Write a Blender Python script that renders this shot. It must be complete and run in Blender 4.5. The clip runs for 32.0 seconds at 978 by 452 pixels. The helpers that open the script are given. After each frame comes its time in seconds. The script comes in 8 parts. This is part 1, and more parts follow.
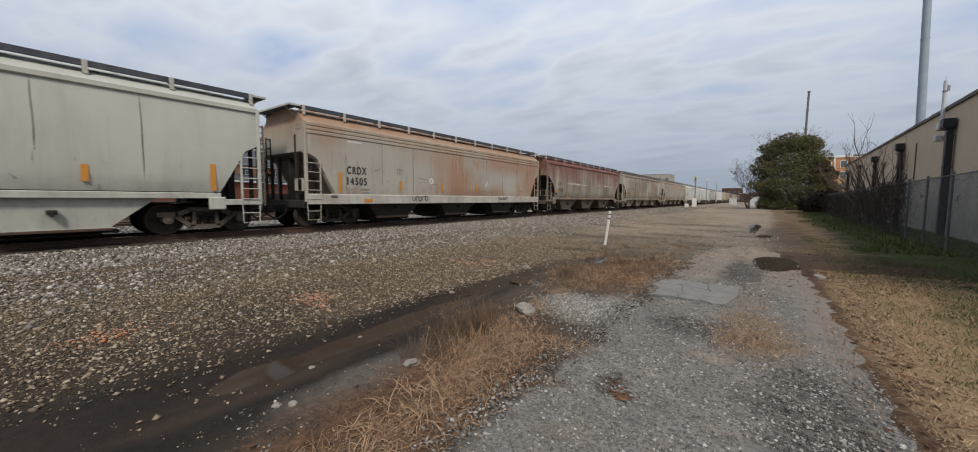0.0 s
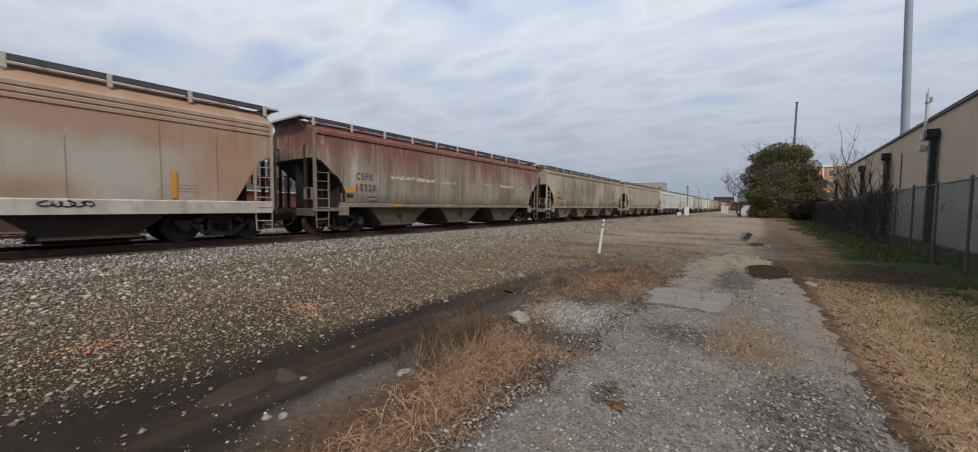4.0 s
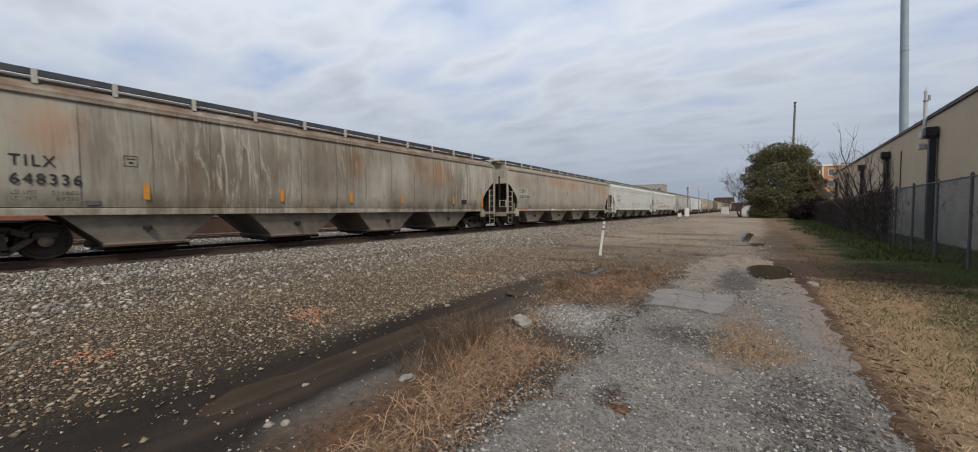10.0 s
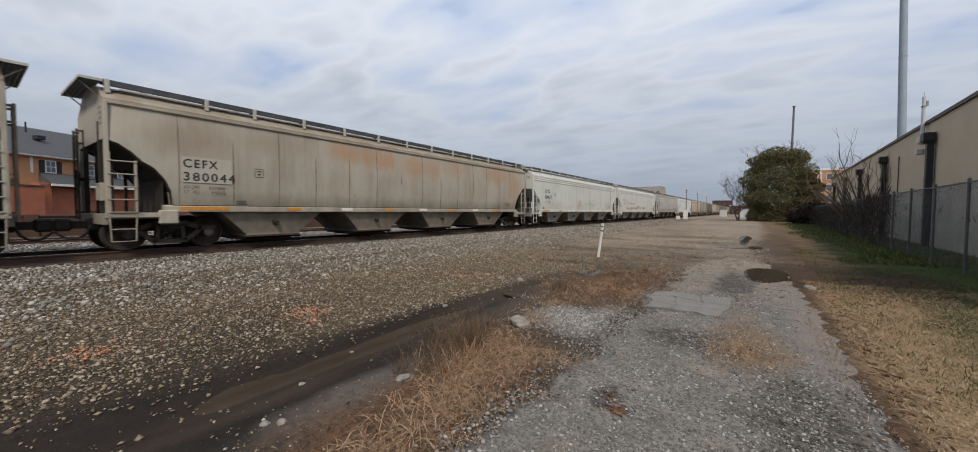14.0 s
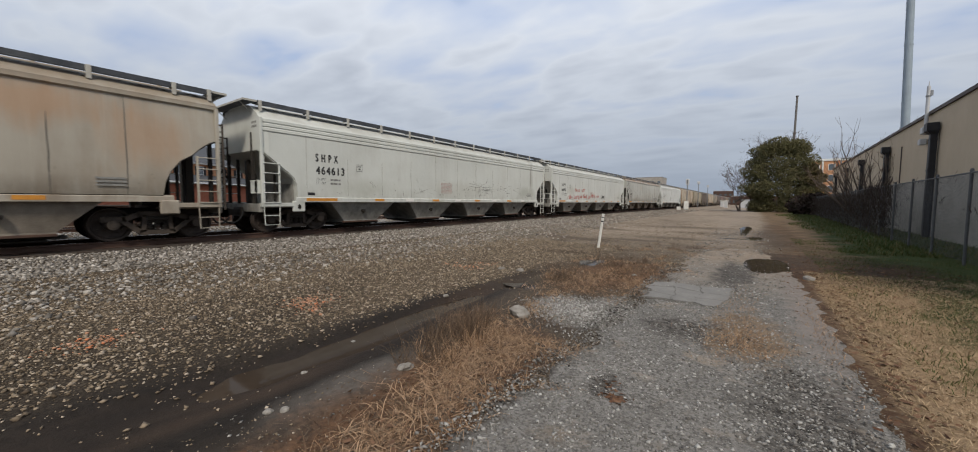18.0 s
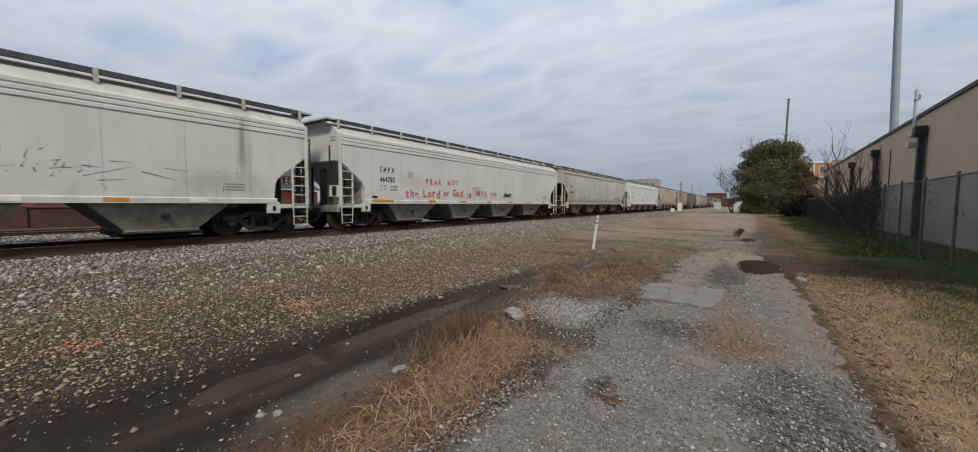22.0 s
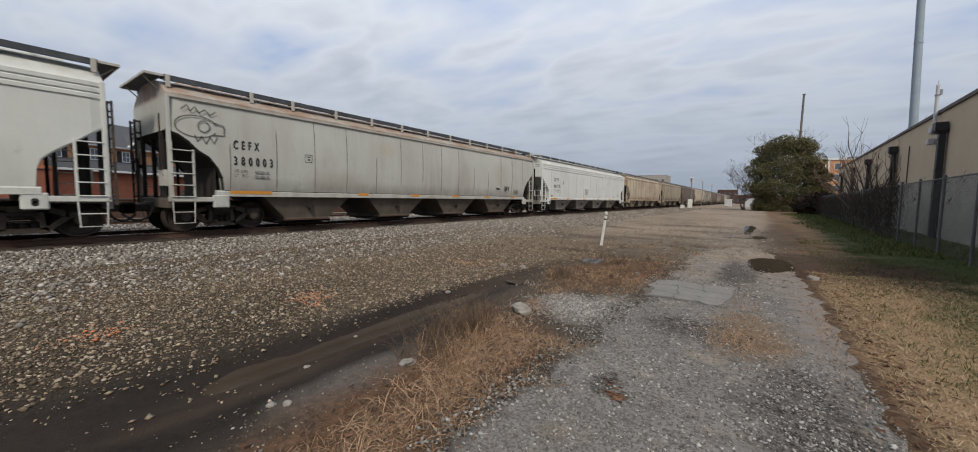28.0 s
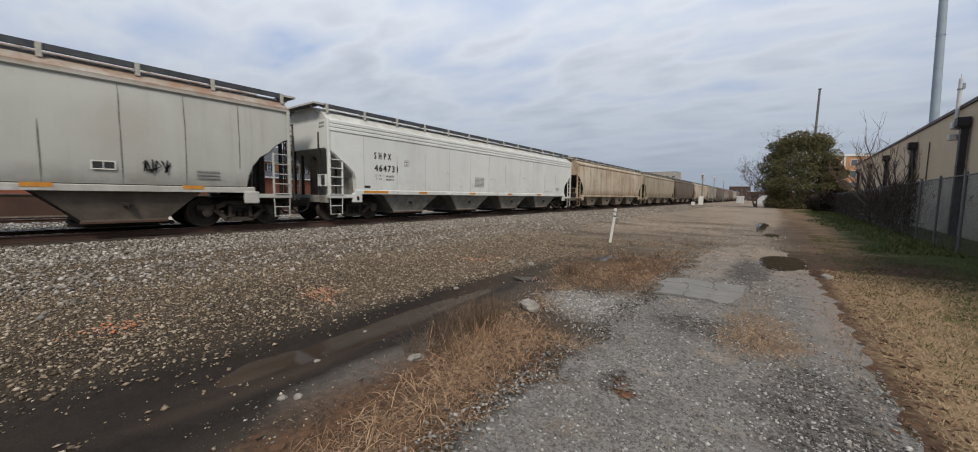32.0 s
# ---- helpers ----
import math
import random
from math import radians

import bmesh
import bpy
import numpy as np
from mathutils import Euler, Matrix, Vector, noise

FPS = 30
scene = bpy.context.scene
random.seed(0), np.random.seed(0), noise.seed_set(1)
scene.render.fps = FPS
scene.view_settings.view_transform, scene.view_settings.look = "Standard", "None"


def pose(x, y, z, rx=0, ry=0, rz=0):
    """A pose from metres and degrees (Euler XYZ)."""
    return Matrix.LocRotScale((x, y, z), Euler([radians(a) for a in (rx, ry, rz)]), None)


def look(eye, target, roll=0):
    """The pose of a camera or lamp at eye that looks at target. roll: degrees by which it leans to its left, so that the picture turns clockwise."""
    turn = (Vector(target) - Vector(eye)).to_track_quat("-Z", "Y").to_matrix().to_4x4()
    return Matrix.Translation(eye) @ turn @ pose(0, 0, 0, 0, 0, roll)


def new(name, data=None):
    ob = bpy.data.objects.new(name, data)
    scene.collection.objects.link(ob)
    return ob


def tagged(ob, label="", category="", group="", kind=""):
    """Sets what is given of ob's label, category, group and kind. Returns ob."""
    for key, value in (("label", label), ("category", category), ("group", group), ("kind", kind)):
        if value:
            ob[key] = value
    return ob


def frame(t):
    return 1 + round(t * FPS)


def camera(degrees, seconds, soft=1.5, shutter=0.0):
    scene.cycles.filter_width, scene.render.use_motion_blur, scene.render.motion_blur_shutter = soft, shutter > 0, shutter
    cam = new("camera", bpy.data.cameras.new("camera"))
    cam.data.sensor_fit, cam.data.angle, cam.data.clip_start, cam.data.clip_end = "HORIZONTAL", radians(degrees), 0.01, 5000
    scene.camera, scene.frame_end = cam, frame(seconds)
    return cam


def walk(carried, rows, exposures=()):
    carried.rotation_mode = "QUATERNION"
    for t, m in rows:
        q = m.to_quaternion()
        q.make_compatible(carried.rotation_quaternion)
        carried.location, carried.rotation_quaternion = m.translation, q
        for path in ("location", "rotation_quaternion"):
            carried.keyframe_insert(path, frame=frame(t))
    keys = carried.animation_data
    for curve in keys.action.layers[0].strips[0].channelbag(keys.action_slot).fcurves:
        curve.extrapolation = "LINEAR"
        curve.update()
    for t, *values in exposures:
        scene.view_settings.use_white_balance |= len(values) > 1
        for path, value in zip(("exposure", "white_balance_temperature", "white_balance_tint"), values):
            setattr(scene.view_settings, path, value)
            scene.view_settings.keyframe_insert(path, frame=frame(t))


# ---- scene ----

# Camera: held at eye height beside the track, turning a little as a hand does. Rows: seconds, pitch, lean, yaw.
EYE = (0.0, 0.0, 1.5)
cam = camera(105.15, 32.0, soft=1.0, shutter=0.25)
walk(cam, [(t, pose(*EYE, 90 + p, r, y)) for t, p, r, y in (
    (0, -4.26, -0.41, 36.14), (0.5, -4.30, -0.39, 36.07), (1, -3.88, -0.37, 36.25), (1.5, -3.60, -0.47, 35.95), (2, -3.58, -0.36, 35.87),
    (2.5, -4.03, -0.21, 35.14), (4.5, -2.63, -0.53, 35.26), (5, -2.43, -0.45, 34.80), (5.5, -2.33, -0.51, 34.94), (6, -1.86, -0.31, 36.11),
    (6.5, -2.46, 0.32, 35.01), (7, -1.98, 0.37, 35.24), (7.5, -1.56, 0.15, 35.44), (8, -1.68, 0.12, 35.22), (8.5, -1.80, 0.30, 35.18),
    (9, -2.09, 0.18, 34.79), (9.5, -2.57, 0.06, 34.86), (10, -2.41, 0.31, 35.31), (10.5, -3.88, 0.30, 36.07), (11, -2.74, 0.41, 35.41),
    (11.5, -2.62, 0.02, 35.14), (12, -2.85, 0.11, 35.31), (12.5, -2.63, 0.03, 35.81), (13, -2.23, -0.23, 35.50), (13.5, -2.10, -0.25, 35.11),
    (14, -2.32, -0.28, 35.14), (14.5, -2.18, -0.31, 35.15), (15, -2.00, -0.52, 35.03), (15.5, -3.23, -0.56, 34.18), (17.5, -3.35, 0.44, 36.49),
    (18, -3.78, -0.32, 35.19), (18.5, -3.89, -0.23, 35.71), (19, -3.20, -0.52, 35.56), (19.5, -2.64, -0.79, 35.68), (20, -3.56, -0.11, 35.30),
    (20.5, -3.29, -0.41, 34.80), (21, -2.28, -1.02, 34.83), (21.5, -2.72, -0.56, 34.88), (22, -3.52, -0.37, 34.44), (22.5, -2.29, -0.97, 34.86),
    (23, -2.06, -0.80, 34.96), (23.5, -1.66, -0.92, 35.37), (24, -3.46, -0.94, 36.70), (24.5, -2.81, -0.47, 38.15), (25, -2.77, -0.81, 36.74),
    (25.5, -2.29, -0.39, 36.62), (26, -3.46, -0.59, 36.55), (26.5, -3.89, -0.61, 36.06), (28.5, -4.36, -0.78, 35.58), (29, -4.47, -0.74, 35.51),
    (29.5, -4.70, -0.62, 35.64), (30, -4.83, -0.64, 35.54), (30.5, -4.60, -0.63, 35.74), (31, -4.98, -0.42, 35.71), (31.5, -5.06, -1.03, 36.55),
    (32, -4.82, -0.88, 36.92),
)], exposures=((0, 0.0), (12, 0.0), (18, -0.03), (21, -0.06), (24, -0.07), (26, -0.08), (29, 0.0), (32, 0.0)))

# ---- world, sun, exposure ----
scene.view_settings.exposure = 0.0
SUN_AZ, SUN_EL = 138.0, 44.0     # degrees clockwise from +y, and above the horizon
world = bpy.data.worlds.new("overcast_sky")
scene.world = world
world.use_nodes = True
wt = world.node_tree
wt.nodes.clear()


def wn(kind, **kw):
    n = wt.nodes.new(kind)
    for k, v in kw.items():
        n.inputs[k].default_value = v
    return n


w_out = wt.nodes.new("ShaderNodeOutputWorld")
w_sky = wt.nodes.new("ShaderNodeTexSky")
w_sky.sky_type, w_sky.sun_disc = "NISHITA", False
w_sky.sun_elevation, w_sky.sun_rotation = radians(SUN_EL), radians(SUN_AZ)
w_bg1 = wn("ShaderNodeBackground", Strength=0.15)
wt.links.new(w_sky.outputs[0], w_bg1.inputs[0])
w_co = wt.nodes.new("ShaderNodeTexCoord")
w_sep = wt.nodes.new("ShaderNodeSeparateXYZ")
wt.links.new(w_co.outputs["Generated"], w_sep.inputs[0])


def wmath(op, a, b=None, clamp=False):
    n = wt.nodes.new("ShaderNodeMath")
    n.operation, n.use_clamp = op, clamp
    for i, v in enumerate((a, b)):
        if v is None:
            continue
        if isinstance(v, (int, float)):
            n.inputs[i].default_value = v
        else:
            wt.links.new(v, n.inputs[i])
    return n.outputs[0]


# cloud sheet: the direction is met with a level layer overhead, its rolls lying across the track
w_z = wmath("ADD", wmath("MAXIMUM", w_sep.outputs[2], 0.0), 0.14)
w_cmb = wt.nodes.new("ShaderNodeCombineXYZ")
wt.links.new(wmath("DIVIDE", w_sep.outputs[0], w_z), w_cmb.inputs[0])
wt.links.new(wmath("DIVIDE", w_sep.outputs[1], w_z), w_cmb.inputs[1])
w_map = wt.nodes.new("ShaderNodeMapping")
w_map.inputs["Rotation"].default_value = (0, 0, radians(-28))
w_map.inputs["Scale"].default_value = (0.9, 1.9, 1.0)
wt.links.new(w_cmb.outputs[0], w_map.inputs[0])
w_n1 = wn("ShaderNodeTexNoise", Scale=1.3, Detail=4.0, Roughness=0.48, Distortion=0.2)
w_n2 = wn("ShaderNodeTexNoise", Scale=1.9, Detail=3.5, Roughness=0.45, Distortion=0.25)
wt.links.new(w_cmb.outputs[0], w_n1.inputs["Vector"])
wt.links.new(w_map.outputs[0], w_n2.inputs["Vector"])
w_cover = wmath("ADD", wmath("MULTIPLY", w_n1.outputs[0], 0.55), wmath("MULTIPLY", w_n2.outputs[0], 0.45))
w_mask = wt.nodes.new("ShaderNodeValToRGB")
w_mask.color_ramp.elements[0].position, w_mask.color_ramp.elements[1].position = 0.25, 0.40
w_low = wmath("MULTIPLY", wmath("MAXIMUM", wmath("SUBTRACT", 0.22, w_sep.outputs[2]), 0.0), 1.6)     # the sheet closes towards the horizon
wt.links.new(wmath("ADD", w_cover, w_low), w_mask.inputs[0])
# thin parts let the blue through, rolls are white, their thick middles grey; low down the sheet is slate grey
w_tone = wt.nodes.new("ShaderNodeValToRGB")
w_ramp = w_tone.color_ramp
w_ramp.elements[0].position, w_ramp.elements[1].position = 0.38, 0.66
w_ramp.elements[0].color, w_ramp.elements[1].color = (0.50, 0.585, 0.76, 1), (0.50, 0.545, 0.625, 1)
for w_at, w_col in ((0.45, (0.59, 0.655, 0.78, 1)), (0.52, (0.69, 0.735, 0.81, 1)), (0.58, (0.61, 0.655, 0.735, 1))):
    w_ramp.elements.new(w_at).color = w_col
w_even = wmath("MULTIPLY", wmath("SUBTRACT", 0.30, w_sep.outputs[2]), 3.4, True)     # low down the rolls close up
wt.links.new(wmath("ADD", wmath("MULTIPLY", w_cover, wmath("SUBTRACT", 1.0, w_even)), wmath("MULTIPLY", w_even, 0.575)), w_tone.inputs[0])
w_low = wt.nodes.new("ShaderNodeValToRGB")
w_low.color_ramp.elements[0].position, w_low.color_ramp.elements[1].position = 0.0, 0.42
w_low.color_ramp.elements[0].color, w_low.color_ramp.elements[1].color = (0.45, 0.495, 0.55, 1), (1, 1, 1, 1)
wt.links.new(w_sep.outputs[2], w_low.inputs[0])
w_mul = wt.nodes.new("ShaderNodeMix")
w_mul.data_type, w_mul.blend_type = "RGBA", "MULTIPLY"
w_mul.inputs[0].default_value = 1.0
wt.links.new(w_tone.outputs[0], w_mul.inputs[6])
wt.links.new(w_low.outputs[0], w_mul.inputs[7])
w_bg2 = wn("ShaderNodeBackground", Strength=1.07)
wt.links.new(w_mul.outputs[2], w_bg2.inputs[0])
w_mix = wt.nodes.new("ShaderNodeMixShader")
wt.links.new(w_mask.outputs[0], w_mix.inputs[0])
wt.links.new(w_bg1.outputs[0], w_mix.inputs[1])
wt.links.new(w_bg2.outputs[0], w_mix.inputs[2])
wt.links.new(w_mix.outputs[0], w_out.inputs[0])

sun = new("sun", bpy.data.lights.new("sun", "SUN"))
sun.data.energy, sun.data.angle, sun.data.color = 2.8, radians(9), (1.0, 0.90, 0.77)
sun_way = Vector((math.sin(radians(SUN_AZ)) * math.cos(radians(SUN_EL)), math.cos(radians(SUN_AZ)) * math.cos(radians(SUN_EL)), math.sin(radians(SUN_EL))))
sun.matrix_world = look(sun_way * 60, (0, 0, 0))

# ---- materials ----
class Nodes:
    """A small writer of node materials."""

    def __init__(self, name, rough=0.8, metal=0.0, spec=0.3):
        self.m = bpy.data.materials.new(name)
        self.m.use_nodes = True
        self.t = self.m.node_tree
        self.b = self.t.nodes["Principled BSDF"]
        self.b.inputs["Roughness"].default_value = rough
        self.b.inputs["Metallic"].default_value = metal
        self.b.inputs["Specular IOR Level"].default_value = spec
        self.co = self.t.nodes.new("ShaderNodeTexCoord").outputs["Object"]

    def link(self, a, b):
        self.t.links.new(a, b)

    def put(self, sock, v):
        if isinstance(v, (int, float)):
            sock.default_value = v
        elif isinstance(v, (tuple, list)):
            sock.default_value = (*v, 1.0) if len(v) == 3 and sock.type == "RGBA" else v
        else:
            self.link(v, sock)

    def stretch(self, sx, sy, sz, off=0.0):
        n = self.t.nodes.new("ShaderNodeMapping")
        n.inputs["Location"].default_value = (off, off * 1.7, 0.0)
        n.inputs["Scale"].default_value = (sx, sy, sz)
        self.link(self.co, n.inputs[0])
        return n.outputs[0]

    def noise(self, scale, detail=4.0, rough=0.6, vec=None, dist=0.0):
        n = self.t.nodes.new("ShaderNodeTexNoise")
        n.inputs["Scale"].default_value, n.inputs["Detail"].default_value = scale, detail
        n.inputs["Roughness"].default_value, n.inputs["Distortion"].default_value = rough, dist
        self.link(vec or self.co, n.inputs["Vector"])
        return n.outputs[0]

    def voronoi(self, scale, vec=None, feature="F1", out="Distance"):
        n = self.t.nodes.new("ShaderNodeTexVoronoi")
        n.feature = feature
        n.inputs["Scale"].default_value = scale
        self.link(vec or self.co, n.inputs["Vector"])
        return n.outputs[out]

    def ramp(self, v, lo, hi, a=0.0, b=1.0):
        n = self.t.nodes.new("ShaderNodeMapRange")
        n.clamp = True
        self.put(n.inputs[0], v)
        for i, x in enumerate((lo, hi, a, b)):
            n.inputs[i + 1].default_value = x
        return n.outputs[0]

    def math(self, op, a, b=0.0, clamp=False):
        n = self.t.nodes.new("ShaderNodeMath")
        n.operation, n.use_clamp = op, clamp
        self.put(n.inputs[0], a)
        self.put(n.inputs[1], b)
        return n.outputs[0]

    def mix(self, f, a, b, blend="MIX"):
        n = self.t.nodes.new("ShaderNodeMix")
        n.data_type, n.blend_type = "RGBA", blend
        self.put(n.inputs[0], f)
        self.put(n.inputs[6], a)
        self.put(n.inputs[7], b)
        return n.outputs[2]

    def axis(self, i):
        n = self.t.nodes.new("ShaderNodeSeparateXYZ")
        self.link(self.co, n.inputs[0])
        return n.outputs[i]

    def spot(self, cx, cy, rx, ry, wob, soft=0.5):
        """1 inside a ragged oval patch of the ground, 0 outside."""
        dx = self.math("DIVIDE", self.math("SUBTRACT", self.axis(0), cx), rx)
        dy = self.math("DIVIDE", self.math("SUBTRACT", self.axis(1), cy), ry)
        d = self.math("SQRT", self.math("ADD", self.math("MULTIPLY", dx, dx), self.math("MULTIPLY", dy, dy)))
        return self.ramp(self.math("ADD", d, wob), 1.0 + soft / 2, 1.0 - soft / 2)

    def island(self):
        return self.t.nodes.new("ShaderNodeNewGeometry").outputs["Random Per Island"]

    def single(self):
        return self.t.nodes.new("ShaderNodeObjectInfo").outputs["Random"]

    def done(self, col, rough=None, bump=None, depth=0.01, strength=0.6):
        self.put(self.b.inputs["Base Color"], col)
        if rough is not None:
            self.put(self.b.inputs["Roughness"], rough)
        if bump is not None:
            n = self.t.nodes.new("ShaderNodeBump")
            n.inputs["Strength"].default_value, n.inputs["Distance"].default_value = strength, depth
            self.link(bump, n.inputs["Height"])
            self.link(n.outputs[0], self.b.inputs["Normal"])
        return self.m


def plain(name, c1, c2, scale=3.0, rough=0.8, metal=0.0, depth=0.004, spec=0.3, fine=40.0):
    """Two tones at a large and a fine scale, with slight relief."""
    n = Nodes(name, rough, metal, spec)
    a = n.noise(scale, 5)
    b = n.noise(fine, 3)
    col = n.mix(n.ramp(a, 0.32, 0.68), c1, c2)
    col = n.mix(n.ramp(b, 0.3, 0.75, 0.0, 0.35), col, tuple(x * 0.6 for x in c1))
    return n.done(col, n.ramp(a, 0.3, 0.7, rough * 0.85, min(1.0, rough * 1.1)), b, depth)


def paint_metal(name, base, grime, dirt=0.4, rust=0.15, rust_col=(0.20, 0.075, 0.03), top=None, fade=None, sway=4.2, rough=0.55, pale=0.0, roof=None, drip=0.0, blooms=(), clean=None, off=0.0):
    """Old freight-car paint: base coat, uneven runs of grime down the sheets, rust blooms, pale wash marks. top: a second coat above the height fade.
    drip: wavy pale and dark wash lines. blooms: stains (y, z, half length, half height, colour, amount) in the car's own metres. clean: a y below which the side was washed."""
    n = Nodes(name, rough, 0.0, 0.35)
    at = lambda *k: n.stretch(*k, off)
    big = n.noise(0.38, 4, 0.55, at(1, 1, 1))
    blot = n.noise(0.9, 5, 0.6, at(1.0, 1.0, 0.55))
    run = n.noise(1.0, 6, 0.6, at(1.0, 1.1, 0.16), 0.5)
    run2 = n.noise(1.0, 5, 0.65, at(1.0, 3.6, 0.26), 0.5)
    wash = n.noise(1.0, 4, 0.6, at(1.0, 3.0, 0.20), 0.8)
    fine = n.noise(22.0, 4, 0.65)
    col = n.mix(n.ramp(big, 0.35, 0.68, 0.0, 0.6), base, tuple(x * 0.84 for x in base))
    if top:
        h = n.math("ADD", n.axis(2), n.math("MULTIPLY", n.math("SUBTRACT", run, 0.5), sway))
        col = n.mix(n.ramp(h, fade[0], fade[1]), col, top)
    where = n.ramp(big, 0.36, 0.62, 0.25, 1.0)
    if clean:
        where = n.math("MULTIPLY", where, n.ramp(n.math("ADD", n.axis(1), n.math("MULTIPLY", run, 1.6)), clean, clean + 1.4, 0.25, 1.0))
    col = n.mix(n.math("MULTIPLY", n.math("MULTIPLY", n.ramp(run, 0.44, 0.66), where), dirt), col, grime)
    col = n.mix(n.math("MULTIPLY", n.math("MULTIPLY", n.ramp(run2, 0.54, 0.72), where), dirt * 0.6), col, tuple(x * 0.68 for x in grime))
    col = n.mix(n.math("MULTIPLY", n.ramp(blot, 0.54, 0.72), dirt * 0.5), col, grime)
    ragged_edge = n.math("ADD", n.math("MULTIPLY", n.math("SUBTRACT", blot, 0.5), 2.0), n.math("MULTIPLY", n.math("SUBTRACT", run2, 0.5), 1.6))
    for cy, cz, ry, rz, tint, amt in blooms:
        dy = n.math("DIVIDE", n.math("SUBTRACT", n.axis(1), cy), ry)
        dz = n.math("DIVIDE", n.math("SUBTRACT", n.axis(2), cz), rz)
        d = n.math("SQRT", n.math("ADD", n.math("MULTIPLY", dy, dy), n.math("MULTIPLY", dz, dz)))
        col = n.mix(n.math("MULTIPLY", n.ramp(n.math("ADD", d, ragged_edge), 1.35, 0.35), amt), col, tint)
    rm = n.math("MULTIPLY", n.ramp(n.math("ADD", n.math("MULTIPLY", blot, 0.45), n.math("MULTIPLY", run2, 0.55)), 0.49, 0.64), n.ramp(n.noise(0.27, 3, 0.6, at(1, 1, 1)), 0.42, 0.62))
    col = n.mix(n.math("MULTIPLY", rm, rust), col, rust_col)
    if drip:
        line = n.math("ABSOLUTE", n.math("SUBTRACT", wash, 0.53))
        pm = n.math("MULTIPLY", n.ramp(line, 0.022, 0.008), n.ramp(run, 0.62, 0.46, 0.25, 1.0))
        dk = n.math("MULTIPLY", n.ramp(n.math("ABSOLUTE", n.math("SUBTRACT", wash, 0.46)), 0.030, 0.010), n.ramp(big, 0.40, 0.58))
        if clean:
            pm, dk = n.math("MULTIPLY", pm, where), n.math("MULTIPLY", dk, where)
        col = n.mix(n.math("MULTIPLY", dk, drip), col, tuple(x * 0.6 for x in grime))
        col = n.mix(n.math("MULTIPLY", pm, drip), col, tuple(min(0.75, x * 1.35) for x in base))
    if pale:
        col = n.mix(n.math("MULTIPLY", n.ramp(n.noise(1.0, 3, 0.6, at(1.0, 9.0, 0.30)), 0.60, 0.70), pale), col, tuple(min(0.75, x * 1.3) for x in base))
    if roof:
        col = n.mix(n.math("MULTIPLY", n.ramp(n.axis(2), 3.72, 3.84), n.ramp(n.noise(1.6, 5, 0.65, at(1, 1, 1)), 0.35, 0.6, 0.25, 0.95)), col, roof)
    foot = n.math("MULTIPLY", n.ramp(n.axis(2), 1.75, 1.24), n.ramp(n.noise(1.0, 5, 0.7, at(1.0, 2.2, 1.2)), 0.42, 0.62))
    col = n.mix(n.math("MULTIPLY", foot, 0.25 + dirt * 0.5), col, tuple(x * 0.8 for x in grime))
    speck = n.ramp(n.noise(7.0, 6, 0.75), 0.67, 0.74, 0.0, min(1.0, rust * 1.3 + 0.15))
    col = n.mix(speck, col, tuple(x * 0.75 for x in rust_col))
    scuff = n.math("MULTIPLY", n.ramp(n.noise(3.2, 6, 0.7, at(1.0, 1.0, 0.7)), 0.63, 0.70), n.ramp(n.axis(2), 2.4, 1.5, 0.0, 0.55))
    col = n.mix(scuff, col, tuple(x * 0.55 for x in grime))
    dent = n.math("ADD", n.noise(0.8, 3, 0.6, at(1, 1, 1)), n.math("MULTIPLY", n.noise(3.0, 4, 0.6, at(1, 1, 1)), 0.25))
    return n.done(col, n.ramp(fine, 0.3, 0.7, rough - 0.08, rough + 0.18), dent, 0.05, 0.5)


WHITE_PAINT = plain("white_paint_worn", (0.72, 0.72, 0.69), (0.58, 0.57, 0.53), 5, 0.5)
BLACK_STEEL = plain("black_grimy_steel", (0.020, 0.018, 0.016), (0.042, 0.035, 0.029), 6, 0.75, 0.2)
TRUCK_STEEL = plain("dusty_cast_steel", (0.036, 0.030, 0.026), (0.088, 0.069, 0.054), 5, 0.8, 0.1, 0.006)
WHEEL_STEEL = plain("rolled_wheel_steel", (0.032, 0.026, 0.023), (0.068, 0.053, 0.044), 8, 0.6, 0.4)
WALK_STEEL = plain("dark_grating_steel", (0.055, 0.060, 0.068), (0.095, 0.10, 0.11), 4, 0.6, 0.4)
RUBBER = plain("black_rubber", (0.02, 0.02, 0.02), (0.035, 0.035, 0.035), 8, 0.7)
YELLOW_TAPE = plain("amber_reflective_tape", (0.60, 0.27, 0.04), (0.46, 0.19, 0.04), 6, 0.4)
WHITE_TAPE = plain("white_reflective_tape", (0.75, 0.74, 0.70), (0.62, 0.60, 0.57), 6, 0.4)
LETTER_BLACK = plain("black_stencil_paint", (0.022, 0.022, 0.022), (0.04, 0.04, 0.04), 7, 0.6)
LETTER_RED = plain("red_spray_paint", (0.42, 0.085, 0.075), (0.50, 0.19, 0.165), 3, 0.6)
RAIL_STEEL = plain("rusty_rail_steel", (0.065, 0.040, 0.031), (0.10, 0.060, 0.045), 3, 0.8, 0.2)
